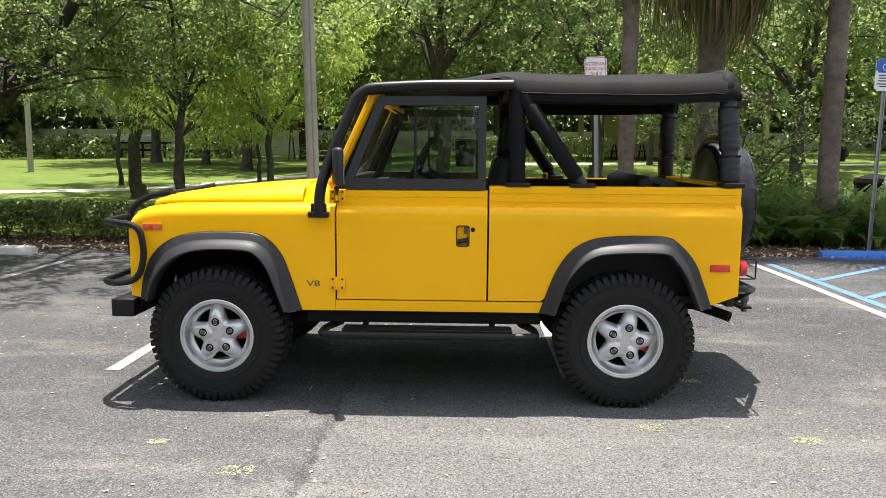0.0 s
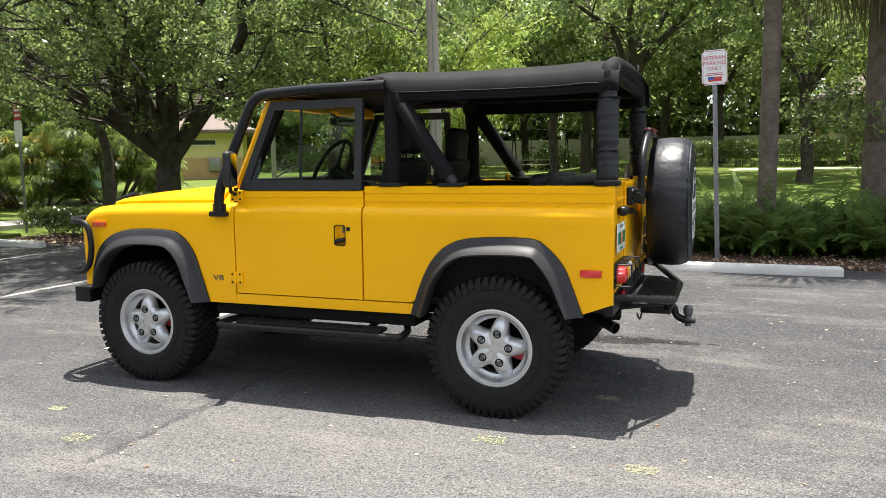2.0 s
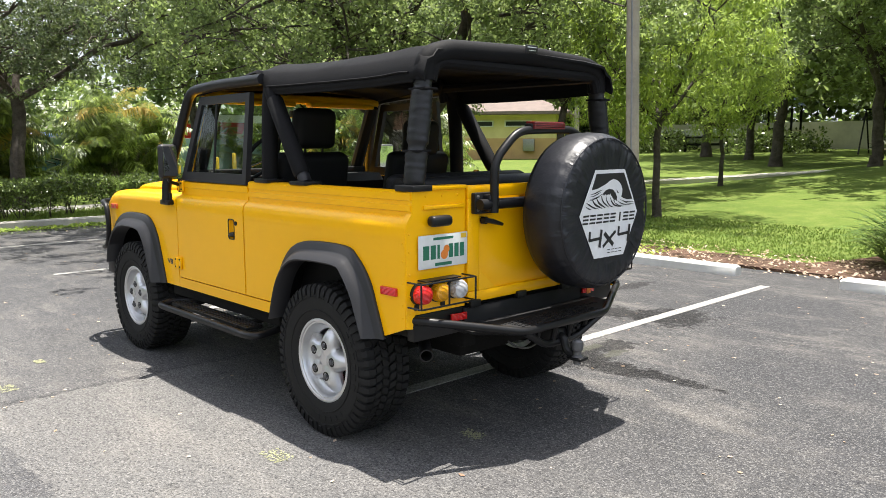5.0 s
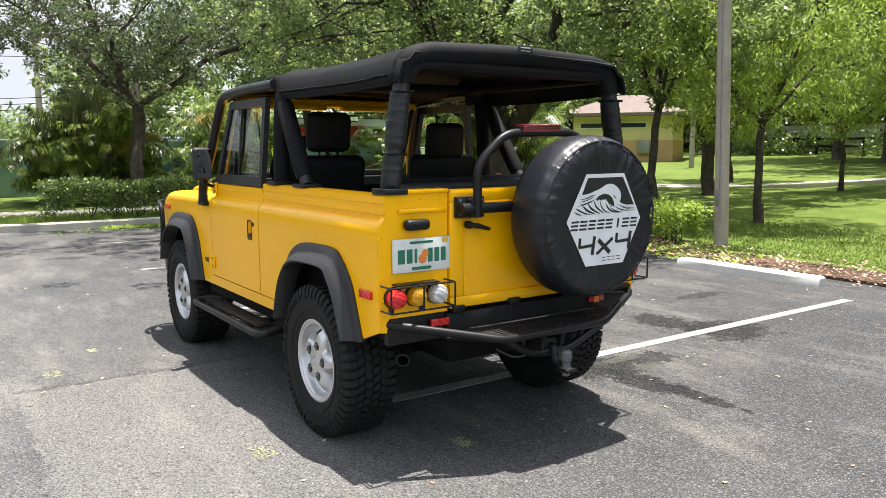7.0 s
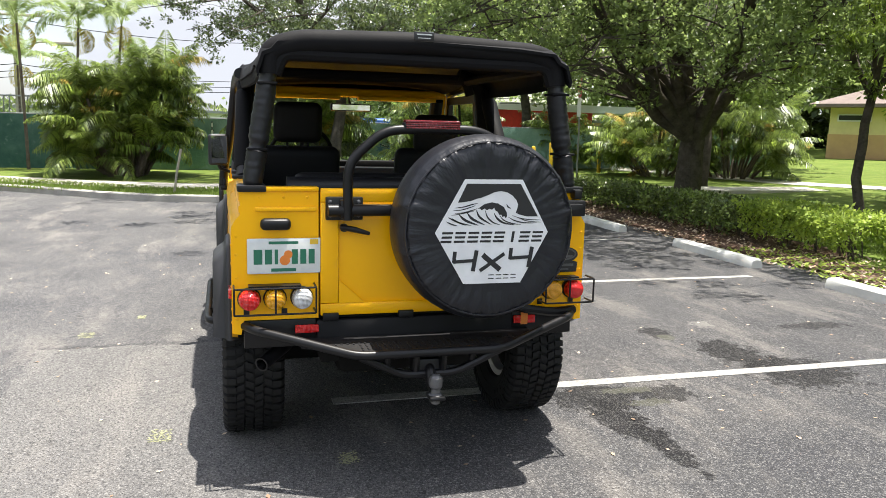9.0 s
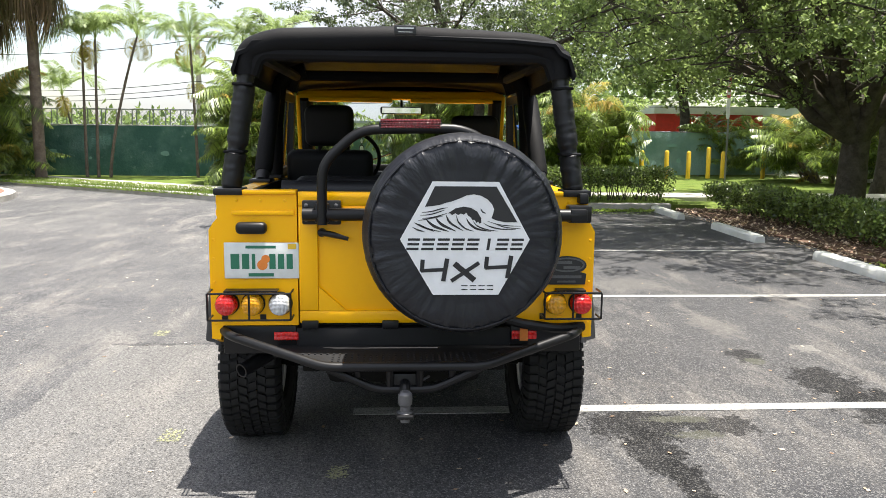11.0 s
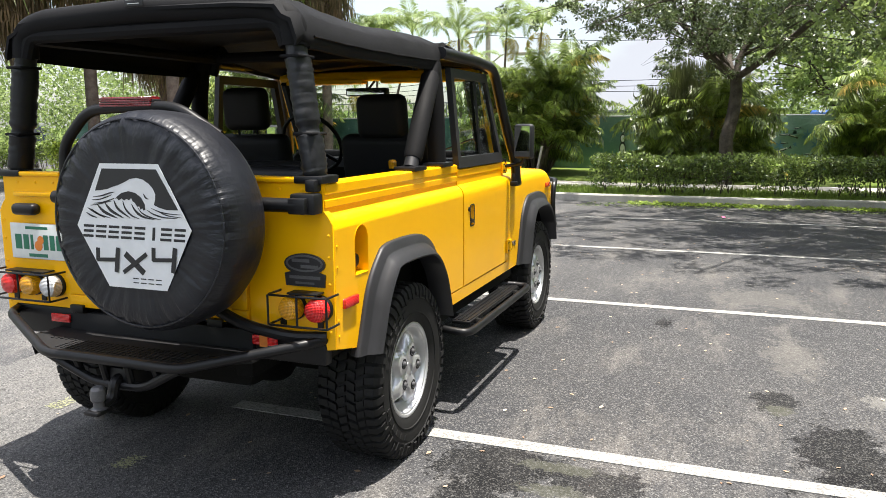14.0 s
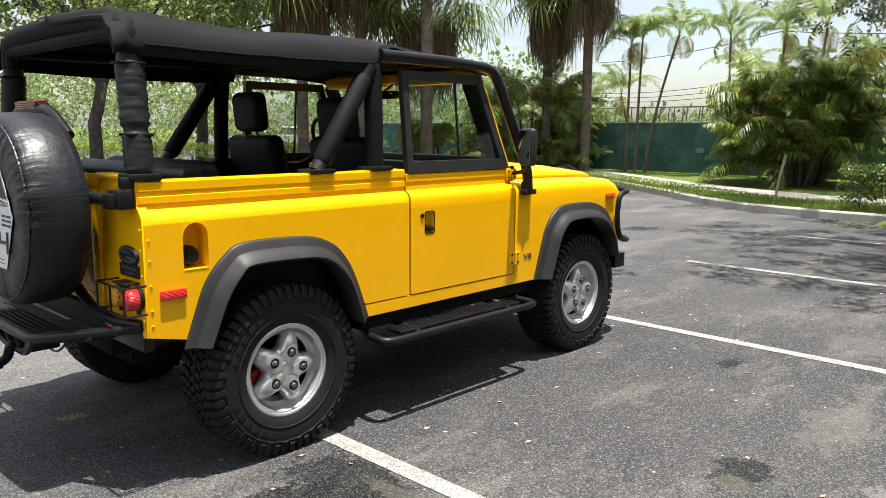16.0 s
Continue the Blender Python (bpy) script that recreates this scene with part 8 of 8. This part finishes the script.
# the hollow under the crest, with a torn lower edge
hollow = [(288, 216), (330, 188), (375, 178), (415, 185), (450, 206), (471, 240), (472, 264), (462, 270), (455, 258), (444, 266), (437, 250), (424, 252), (412, 234), (398, 226), (390, 210), (376, 222), (360, 215), (346, 224), (330, 214), (312, 224), (302, 214)]
flat_shape(bm, [on_emblem(*p) for p in hollow], 0.0013)
for w, pts in ((7, ((467, 188), (478, 206), (496, 214))), (6, ((150, 211), (205, 204), (255, 190), (288, 184))), (5, ((140, 226), (190, 222), (240, 208), (272, 197))), (5, ((150, 243), (200, 238), (250, 226), (285, 214))), (4, ((128, 254), (180, 246), (225, 237), (265, 229))), (14, ((172, 248), (215, 284), (295, 313))), (14, ((222, 238), (258, 276), (335, 311))), (11, ((280, 224), (303, 266), (375, 309))), (8, ((336, 226), (348, 262), (385, 296), (432, 311))), (11, ((390, 240), (410, 272), (452, 299), (525, 312))), (6, ((427, 256), (452, 283), (503, 302), (562, 310))), (6, ((482, 266), (522, 286), (582, 299), (662, 301))), (4, ((506, 256), (560, 273), (620, 281), (690, 283))), (4, ((532, 264), (602, 289), (690, 297))), (9, ((108, 266), (150, 286), (215, 313))), (7, ((98, 290), (128, 305), (165, 315))), (6, ((132, 272), (182, 298), (252, 314)))):
    ribbon(bm, pts, w)
# band of plain bars where the lettering runs
for k in range(8):
    y0 = 0.008 + 0.0568 * k
    sk = 0.006
    if k == 5:
        flat_shape(bm, [(y0 + 0.016, 1.089), (y0 + 0.027, 1.089), (y0 + 0.027 + sk, 1.134), (y0 + 0.016 + sk, 1.134)], 0.0013)
        continue
    flat_shape(bm, [(y0, 1.125), (y0 + 0.046, 1.125), (y0 + 0.047, 1.134), (y0 + 0.001, 1.134)], 0.0013)
    flat_shape(bm, [(y0 - sk, 1.089), (y0 + 0.040, 1.089), (y0 + 0.041, 1.098), (y0 - sk, 1.098)], 0.0013)
    flat_shape(bm, [(y0 - 0.002, 1.107), (y0 + 0.042, 1.107), (y0 + 0.043, 1.116), (y0 - 0.001, 1.116)], 0.0013)


def stroke(a, b, w, lift=0.0014):
    a, b = Vector(on_emblem(*a)), Vector(on_emblem(*b))
    d = (b - a).normalized()
    n = Vector((-d.y, d.x)) * w / 2
    flat_shape(bm, [tuple(a - n), tuple(b - n), tuple(b + n), tuple(a + n)], lift)


# slanted strokes of the numerals and the cross between them
for u, v in ((0, 0), (352, -16)):
    stroke((155 + u, 466 + v), (150 + u, 532 + v), 0.016)
    stroke((146 + u, 527 + v), (284 + u, 520 + v), 0.014, 0.0028)
    stroke((288 + u, 460 + v), (268 + u, 584 + v), 0.017, 0.0042)
stroke((328, 488), (440, 580), 0.022)
stroke((464, 483), (312, 583), 0.015, 0.0028)
for k in range(4):
    box(bm, 3.3358, 3.3368, 0.214 + 0.033 * k, 0.238 + 0.033 * k, 0.934, 0.9375, 0)
    box(bm, 3.3358, 3.3368, 0.214 + 0.033 * k, 0.238 + 0.033 * k, 0.949, 0.9525, 0)
part("emblem_print", bm, M_INK, em, "", 0)

# swing-away carrier and brake lamp
bm = bmesh.new()
tube(bm, soften([(3.075, -0.338, 1.155), (3.075, -0.338, 1.40), (3.085, -0.185, 1.540), (3.09, 0.02, 1.548), (3.09, 0.24, 1.548), (3.085, 0.42, 1.44)], 0.07, 6), 0.021, 12)
tube(bm, [(3.06, -0.42, 1.195), (3.06, 0.72, 1.195)], 0.026, 12)
tube(bm, soften([(3.05, 0.18, 0.85), (3.06, 0.47, 0.735), (3.04, 0.66, 0.702), (2.99, 0.78, 0.700)], 0.06), 0.022, 10)
cr = part("wheel_carrier", bm, M_STEEL, car)
bm = bmesh.new()
box(bm, 3.005, 3.035, -0.425, -0.265, 1.150, 1.250, 0.006)
box(bm, 3.03, 3.075, -0.37, -0.31, 1.16, 1.24, 0.008)
hp = part("carrier_bracket", bm, M_STEEL, cr)
bm = bmesh.new()
box(bm, 2.998, 3.062, 0.685, 0.785, 1.162, 1.236, 0.008)
box(bm, 2.96, 3.04, 0.735, 0.775, 1.24, 1.285, 0.008)
box(bm, 3.04, 3.085, 0.69, 0.76, 1.165, 1.222, 0.006)
part("carrier_hinge", bm, M_STEEL, cr)
for y, z in ((-0.408, 1.17), (-0.408, 1.23), (-0.285, 1.17), (-0.285, 1.23)):
    bm = bmesh.new()
    lathe(bm, [(0.009, 0), (0.009, 0.006), (0.004, 0.009)], 6, pose(3.034, y, z, 0, 90, 0))
    part("bracket_bolt", bm, M_BARE, hp)
bm = bmesh.new()
box(bm, 3.055, 3.105, -0.105, 0.148, 1.543, 1.575, 0.006)
bl = part("brake_lamp", bm, M_STEEL, cr)
bm = bmesh.new()
for k in range(4):
    box(bm, 3.106, 3.116, -0.098, 0.141, 1.574 + 0.0085 * k - 0.025, 1.581 + 0.0085 * k - 0.025, 0.001)
box(bm, 3.06, 3.108, -0.10, 0.143, 1.571, 1.585, 0.004)
part("brake_lens", bm, M_BRAKE, bl, "ribbed dark red lens")

# front bumper, brush guard
bm = bmesh.new()
box(bm, -0.635, -0.50, -0.80, 0.80, 0.485, 0.590, 0.008)
part("front_bumper", bm, M_STEEL, car, "plain black steel bumper")
bm = bmesh.new()
for s in (-1, 1):
    tube(bm, soften([(-0.69, s * 0.32, 1.045), (-0.68, s * 0.74, 1.045), (-0.56, s * 0.85, 1.045), (-0.42, s * 0.862, 1.03), (-0.395, s * 0.862, 0.86), (-0.44, s * 0.862, 0.715), (-0.58, s * 0.845, 0.69), (-0.69, s * 0.76, 0.69), (-0.70, s * 0.32, 0.69)], 0.07), 0.019, 10)
    tube(bm, soften([(-0.60, s * 0.38, 0.58), (-0.69, s * 0.38, 0.80), (-0.69, s * 0.38, 1.08), (-0.58, s * 0.38, 1.165), (-0.40, s * 0.42, 1.205)], 0.08), 0.02, 10)
tube(bm, [(-0.69, -0.38, 1.045), (-0.69, 0.38, 1.045)], 0.02, 10)
tube(bm, [(-0.565, -0.38, 1.17), (-0.565, 0.38, 1.17)], 0.02, 10)
tube(bm, [(-0.69, -0.38, 0.69), (-0.69, 0.38, 0.69)], 0.02, 10)
part("brush_guard", bm, M_STEEL, car, "black tubular brush guard")

# running boards
for s in (-1, 1):
    bm = bmesh.new()
    tube(bm, soften([(0.70, s * 0.66, 0.445), (0.63, s * 0.80, 0.440), (0.625, s * 0.93, 0.432), (0.70, s * 0.945, 0.430), (1.77, s * 0.945, 0.430), (1.845, s * 0.93, 0.432), (1.84, s * 0.80, 0.440), (1.77, s * 0.66, 0.445)], 0.07), 0.021, 12)
    rb = part("running_board", bm, M_STEEL, car)
    bm = bmesh.new()
    box(bm, 0.74, 1.71, s * 0.80, s * 0.906, 0.436, 0.456, 0.005)
    for k in range(4):
        y = 0.815 + 0.025 * k
        box(bm, 0.75, 1.70, s * y - 0.007, s * y + 0.007, 0.456, 0.461, 0.001)
    part("tread_strip", bm, M_STEEL, rb)
    for x in (0.86, 1.60):
        bm = bmesh.new()
        tube(bm, [(x, s * 0.945, 0.430), (x, s * 0.44, 0.50)], 0.018, 8)
        part("board_bracket", bm, M_DARK, rb)

# mirrors on arms
for s in (-1, 1):
    bm = bmesh.new()
    my = 0.875 if s < 0 else 0.925
    tube(bm, soften([(0.70, s * 0.79, 1.215), (0.70, s * (my - 0.06), 1.225), (0.715, s * (my - 0.005), 1.24), (0.725, s * my, 1.30)], 0.03), 0.012, 8)
    tube(bm, [(0.70, s * 0.79, 1.17), (0.70, s * 0.79, 1.26)], 0.014, 8)
    mr = part("door_mirror", bm, M_STEEL, car)
    bm = bmesh.new()
    box(bm, -0.028, 0.022, -0.068, 0.068, -0.108, 0.108, 0.022, pose(0.725, s * my, 1.372, 0, 0, -18 * s), 3)
    part("mirror_housing", bm, M_FLARE, mr)
    bm = bmesh.new()
    box(bm, 0.0225, 0.0245, -0.055, 0.055, -0.094, 0.094, 0.0, pose(0.725, s * my, 1.372, 0, 0, -18 * s))
    part("mirror_glass", bm, M_MIRROR, mr, "", 0)

# inside: dashboard, wheel, seats, bench, floor
bm = bmesh.new()
loft(bm, [[(x, y, z) for x, z in ((0.72, 1.22), (0.80, 1.27), (0.92, 1.265), (0.97, 1.21), (0.94, 1.02), (0.72, 0.98))] for y in (-0.70, 0.70)])
part("dashboard", bm, M_SEAT, car)
bm = bmesh.new()
hub = pose(1.13, -0.345, 1.365, 0, -62, 0)
tube(bm, [hub @ Vector((0.20 * math.cos(a), 0.20 * math.sin(a), 0)) for a in [2 * math.pi * k / 32 for k in range(32)]], 0.013, 8, closed=True)
for a in (0, 2.3, -2.3):
    tube(bm, [hub @ Vector((0, 0, -0.03)), hub @ Vector((0.19 * math.cos(a), 0.19 * math.sin(a), 0))], 0.012, 6)
tube(bm, [hub @ Vector((0, 0, 0.0)), hub @ Vector((0, 0, -0.02)), hub @ Vector((0, 0, -0.04)), hub @ Vector((0, 0, -0.30))], [0.045, 0.06, 0.035, 0.04], 12)
part("steering_wheel", bm, M_SEAT, car)
for y in (-0.42, 0.42):
    bm = bmesh.new()
    box(bm, 1.18, 1.66, y - 0.25, y + 0.25, 0.88, 1.02, 0.05, seg=4)
    st = part("front_seat", bm, M_SEAT, car)
    bm = bmesh.new()
    box(bm, -0.06, 0.06, -0.25, 0.25, 0.0, 0.46, 0.05, pose(1.60, y, 0.98, 0, 12, 0), 4)
    part("backrest", bm, M_SEAT, st)
    bm = bmesh.new()
    box(bm, -0.05, 0.05, -0.14, 0.14, 0.0, 0.235, 0.045, pose(1.70, y, 1.452 - (0.05 if y > 0 else 0), 0, 6, 0), 4)
    for dy in (-0.06, 0.06):
        tube(bm, [(1.70, y + dy, 1.36), (1.71, y + dy, 1.50)], 0.007, 6)
    part("headrest", bm, M_SEAT, st)
bm = bmesh.new()
box(bm, 2.10, 2.50, -0.50, 0.50, 0.90, 1.08, 0.04, seg=3)
box(bm, 2.46, 2.57, -0.52, 0.52, 1.0, 1.325, 0.05, pose(0, 0, 0), 4)
part("rear_bench", bm, M_SEAT, car)
bm = bmesh.new()
tube(bm, [(2.64, -0.56, 1.262), (2.64, 0.58, 1.262)], 0.05, 12)
part("rolled_cover", bm, M_VINYL, car, "rolled black canvas behind the bench")
part("floor_pan", boxed(0.70, 2.94, -0.76, 0.76, 0.60, 0.64), M_SEAT, car)
for s in (-1, 1):
    part("side_liner", boxed(1.58, 2.94, s * 0.688, s * 0.70, 0.64, 1.262), M_SEAT, car)
    part("door_liner", boxed(0.71, 1.56, s * 0.728, s * 0.735, 0.64, 1.24), M_SEAT, car)
part("tailgate_liner", boxed(2.93, 2.95, -0.68, 0.68, 0.64, 1.262), M_SEAT, car)
part("bulkhead", boxed(0.66, 0.70, -0.72, 0.72, 0.60, 1.15), M_SEAT, car)
bm = bmesh.new()
box(bm, 1.00, 1.06, -0.14, 0.14, 1.655, 1.705, 0.012, seg=3)
tube(bm, [(0.93, 0, 1.75), (1.03, 0, 1.69)], 0.008, 6)
im = part("inside_mirror", bm, M_STEEL, car)
part("mirror_glass", boxed(1.0605, 1.0625, -0.128, 0.128, 1.662, 1.698), M_MIRROR, im)
bm = bmesh.new()
lathe(bm, [(0.018, 0), (0.020, 0.012), (0.020, 0.034), (0.013, 0.042)], 14, pose(2.03, 0.62, 1.27))
part("amber_beacon", bm, M_AMBER, car, "small amber lamp inside the tub")

# underbody: frame rails, axles, tank, exhaust
for s in (-1, 1):
    part("frame_rail", boxed(-0.60, 2.98, s * 0.40 - 0.04, s * 0.40 + 0.04, 0.50, 0.62, 0.008), M_DARK, car)
    part("sill_box", boxed(0.52, 1.88, *sorted((s * 0.79, s * 0.60)), 0.468, 0.54, 0.01), M_DARK, car)
for x in (0.6, 1.5, 2.9):
    part("cross_member", boxed(x - 0.03, x + 0.03, -0.36, 0.36, 0.50, 0.60, 0.006), M_DARK, car)
part("engine_block", boxed(-0.42, 0.65, -0.355, 0.355, 0.60, 1.10, 0.02), M_DARK, car)
part("gearbox", boxed(0.35, 1.35, -0.16, 0.16, 0.40, 0.49, 0.03), M_DARK, car)
part("fuel_tank", boxed(2.44, 2.86, -0.35, 0.35, 0.40, 0.59, 0.04), M_DARK, car)
part("battery_box", boxed(1.3, 1.85, 0.445, 0.595, 0.42, 0.59, 0.03), M_DARK, car)
part("silencer", boxed(0.68, 1.20, -0.58, -0.445, 0.43, 0.55, 0.05), M_DARK, car)
for x in (0.0, 2.36):
    bm = bmesh.new()
    tube(bm, [(x, -0.60, 0.385), (x, 0.60, 0.385)], 0.045, 12)
    lathe(bm, [(0.03, -0.13), (0.11, -0.07), (0.135, 0), (0.11, 0.07), (0.03, 0.13)], 16, pose(x, 0.12 if x > 1 else 0.2, 0.385, 0, 90, 0))
    for s in (-1, 1):
        tube(bm, [(x - 0.02, s * 0.47, 0.40), (x + 0.03, s * 0.45, 0.78)], 0.045, 10)
        tube(bm, [(x, s * 0.48, 0.37), (x + (0.7 if x < 1 else -0.7), s * 0.42, 0.48)], 0.025, 8)
    part("axle", bm, M_DARK, car)
bm = bmesh.new()
tube(bm, soften([(1.3, -0.25, 0.48), (2.0, -0.40, 0.50), (2.36, -0.46, 0.60), (2.70, -0.50, 0.575), (2.84, -0.582, 0.553)], 0.10), 0.029, 12)
ex = part("exhaust_pipe", bm, M_DARK, car)
bm = bmesh.new()
lathe(bm, [(0.026, 0.0), (0.030, 0.002), (0.030, 0.20), (0.032, 0.203), (0.032, 0.21), (0.026, 0.21), (0.025, 0.02), (0.0, 0.02)], 20, pose(2.83, -0.575, 0.555, 0, 0, 0) @ Vector((0.15, -0.115, -0.04)).to_track_quat("Z", "Y").to_matrix().to_4x4())
part("tail_pipe", bm, M_STEEL, ex, "dark steel tail pipe end")


# wheels
def tyre_mesh():
    bm = bmesh.new()
    R, W = 0.393, 0.140
    prof = [(0.205, -0.100), (0.212, -0.118), (0.225, -0.126), (0.250, -0.134), (0.295, -0.139), (0.335, -0.137), (0.352, -0.134), (0.366, -0.128), (0.376, -0.112), (0.379, -0.06), (0.379, 0.06), (0.376, 0.112), (0.366, 0.128), (0.352, 0.134), (0.335, 0.137), (0.295, 0.139), (0.250, 0.134), (0.225, 0.126), (0.212, 0.118), (0.205, 0.100)]
    lathe(bm, prof, 72, closed=True)
    n = 54
    for k in range(n):
        a = 2 * math.pi * k / n
        for s in (-1, 1):
            ph = a + (0.5 * 2 * math.pi / n if s > 0 else 0)
            long = 0.03 if k % 2 else 0.0
            pr = [(0.372, 0.086), (0.395, 0.084), (0.393, 0.124), (0.376, 0.1385), (0.343 - long * 0.5, 0.1450), (0.336 - long * 0.5, 0.130)]
            da = 0.037
            loft(bm, [[(r * math.cos(ph + q), r * math.sin(ph + q), s * h) for r, h in pr] for q in (-da, da)])
            for (h0, h1, sh, tw) in ((0.047, 0.080, 0.25, 0.016), (0.004, 0.040, 0.6, -0.018)):
                p2 = ph + sh * 2 * math.pi / n
                rr = 0.395
                ring = []
                for r in (0.380, rr):
                    ring.append([(r * math.cos(p2 + q), r * math.sin(p2 + q), s * h) for q, h in ((-0.037 + tw, h0), (0.037 + tw, h0), (0.037 - tw, h1), (-0.037 - tw, h1))])
                loft(bm, ring)
    for k in range(18):
        if k % 9 < 6:
            a = math.pi * 2 * k / 36 + (math.pi if k > 8 else 0)
            for s in (-1, 1):
                loft(bm, [[(r * math.cos(a + q), r * math.sin(a + q), s * h) for r, h in ((0.283, 0.1375), (0.283, 0.1415), (0.308, 0.1412), (0.308, 0.1372))] for q in (-0.05, 0.05)])
    for rr, hh in ((0.327, 0.1382), (0.262, 0.1368)):
        for s in (-1, 1):
            lathe(bm, [(rr - 0.004, s * (hh - 0.002)), (rr - 0.002, s * (hh + 0.0025)), (rr + 0.002, s * (hh + 0.0025)), (rr + 0.004, s * (hh - 0.002))], 64, closed=True)
    return bm


def rim_mesh():
    """A stepped bright lip, a dished ring pierced by five windows and a star of five rounded spokes."""
    bm = bmesh.new()
    lathe(bm, [(0.214, 0.100), (0.219, 0.112), (0.2175, 0.120), (0.211, 0.123), (0.203, 0.1215), (0.200, 0.116), (0.193, 0.1145), (0.189, 0.108), (0.186, 0.094), (0.181, 0.078), (0.170, 0.066), (0.158, 0.060), (0.156, 0.050), (0.166, 0.020), (0.176, -0.09), (0.21, -0.10), (0.215, -0.11), (0.220, -0.10), (0.200, -0.06), (0.204, 0.09)], 72, closed=True)
    n, m = 120, 10
    rings = []
    for i in range(m):
        u = i / (m - 1)
        ring = []
        for k in range(n):
            a = 2 * math.pi * k / n
            c = 0.5 + 0.5 * math.cos(5 * (a - math.pi / 2))
            edge = 0.100 + 0.082 * c ** 1.15
            r = 0.03 + (edge - 0.03) * u
            arm = c ** 0.7
            h = 0.112 - 0.004 * (r / 0.18) ** 2 + 0.012 * arm * math.sin(math.pi * min(1, r / 0.17)) - (0.020 + 0.014 * arm) * max(0, u - 0.60) ** 1.8 / 0.40 ** 1.8
            ring.append((r * math.cos(a), r * math.sin(a), h))
        rings.append(ring)
    loft(bm, rings + [[(x * 1.01, y * 1.01, 0.052) for x, y, z in rings[-1]]], caps=False)
    lathe(bm, [(0.031, 0.106), (0.034, 0.1150), (0.037, 0.1150), (0.039, 0.109)], 36)
    lathe(bm, [(0.034, 0.106), (0.033, 0.1135), (0.0, 0.115)], 36)
    return bm


tyre0 = rim0 = None
for x, s in ((0.0, -1), (2.36, -1), (0.0, 1), (2.36, 1)):
    w = new("wheel")
    w.parent = car
    w.matrix_basis = pose(x, s * 0.722, 0.388, 90 if s < 0 else -90, 0, 0) @ pose(0, 0, 0, 0, 0, {(0.0, -1): 4, (2.36, -1): -14, (0.0, 1): 30, (2.36, 1): 20}[(x, s)])
    if tyre0 is None:
        tyre0 = part("tyre", tyre_mesh(), M_RUBBER, w, "black mud-terrain tyre")
        rim0 = part("rim", rim_mesh(), M_ALLOY, w, "silver five-spoke alloy rim")
        nuts = []
        for k in range(5):
            m = Matrix.Rotation(2 * math.pi * k / 5 + math.pi / 2, 4, "Z") @ Matrix.Translation((0.083, 0, 0.112))
            bm = bmesh.new()
            lathe(bm, [(0.0125, 0.004), (0.0125, 0.016), (0.009, 0.020), (0, 0.021)], 12, m)
            nuts.append(part("wheel_nut", bm, M_BARE, w))
            # black ring on the spoke imitates a shaded recess round the nut
            bm = bmesh.new()
            lathe(bm, [(0.0145, 0.010), (0.0185, 0.0115), (0.0235, 0.0105), (0.0240, 0.004)], 20, m)
            nuts.append(part("nut_shade_ring", bm, M_STEEL, w, "black ring imitating the shade round the wheel nut"))
        bm = bmesh.new()
        lathe(bm, [(0.165, -0.045), (0.165, -0.030), (0.06, -0.030), (0.06, 0.06), (0.0, 0.06)], 32)
        lathe(bm, [(0.04, -0.12), (0.04, -0.03)], 16)
        disc0 = part("brake_disc", bm, M_DARK, w)
        bm = bmesh.new()
        box(bm, 0.075, 0.165, -0.045, 0.045, -0.06, 0.03, 0.01)
        cal0 = part("brake_caliper", bm, M_SIGNRED, w, "red brake caliper")
    else:
        for o in [tyre0, rim0, *nuts, disc0, cal0]:
            c = o.copy()
            scene.collection.objects.link(c)
            c.parent = w
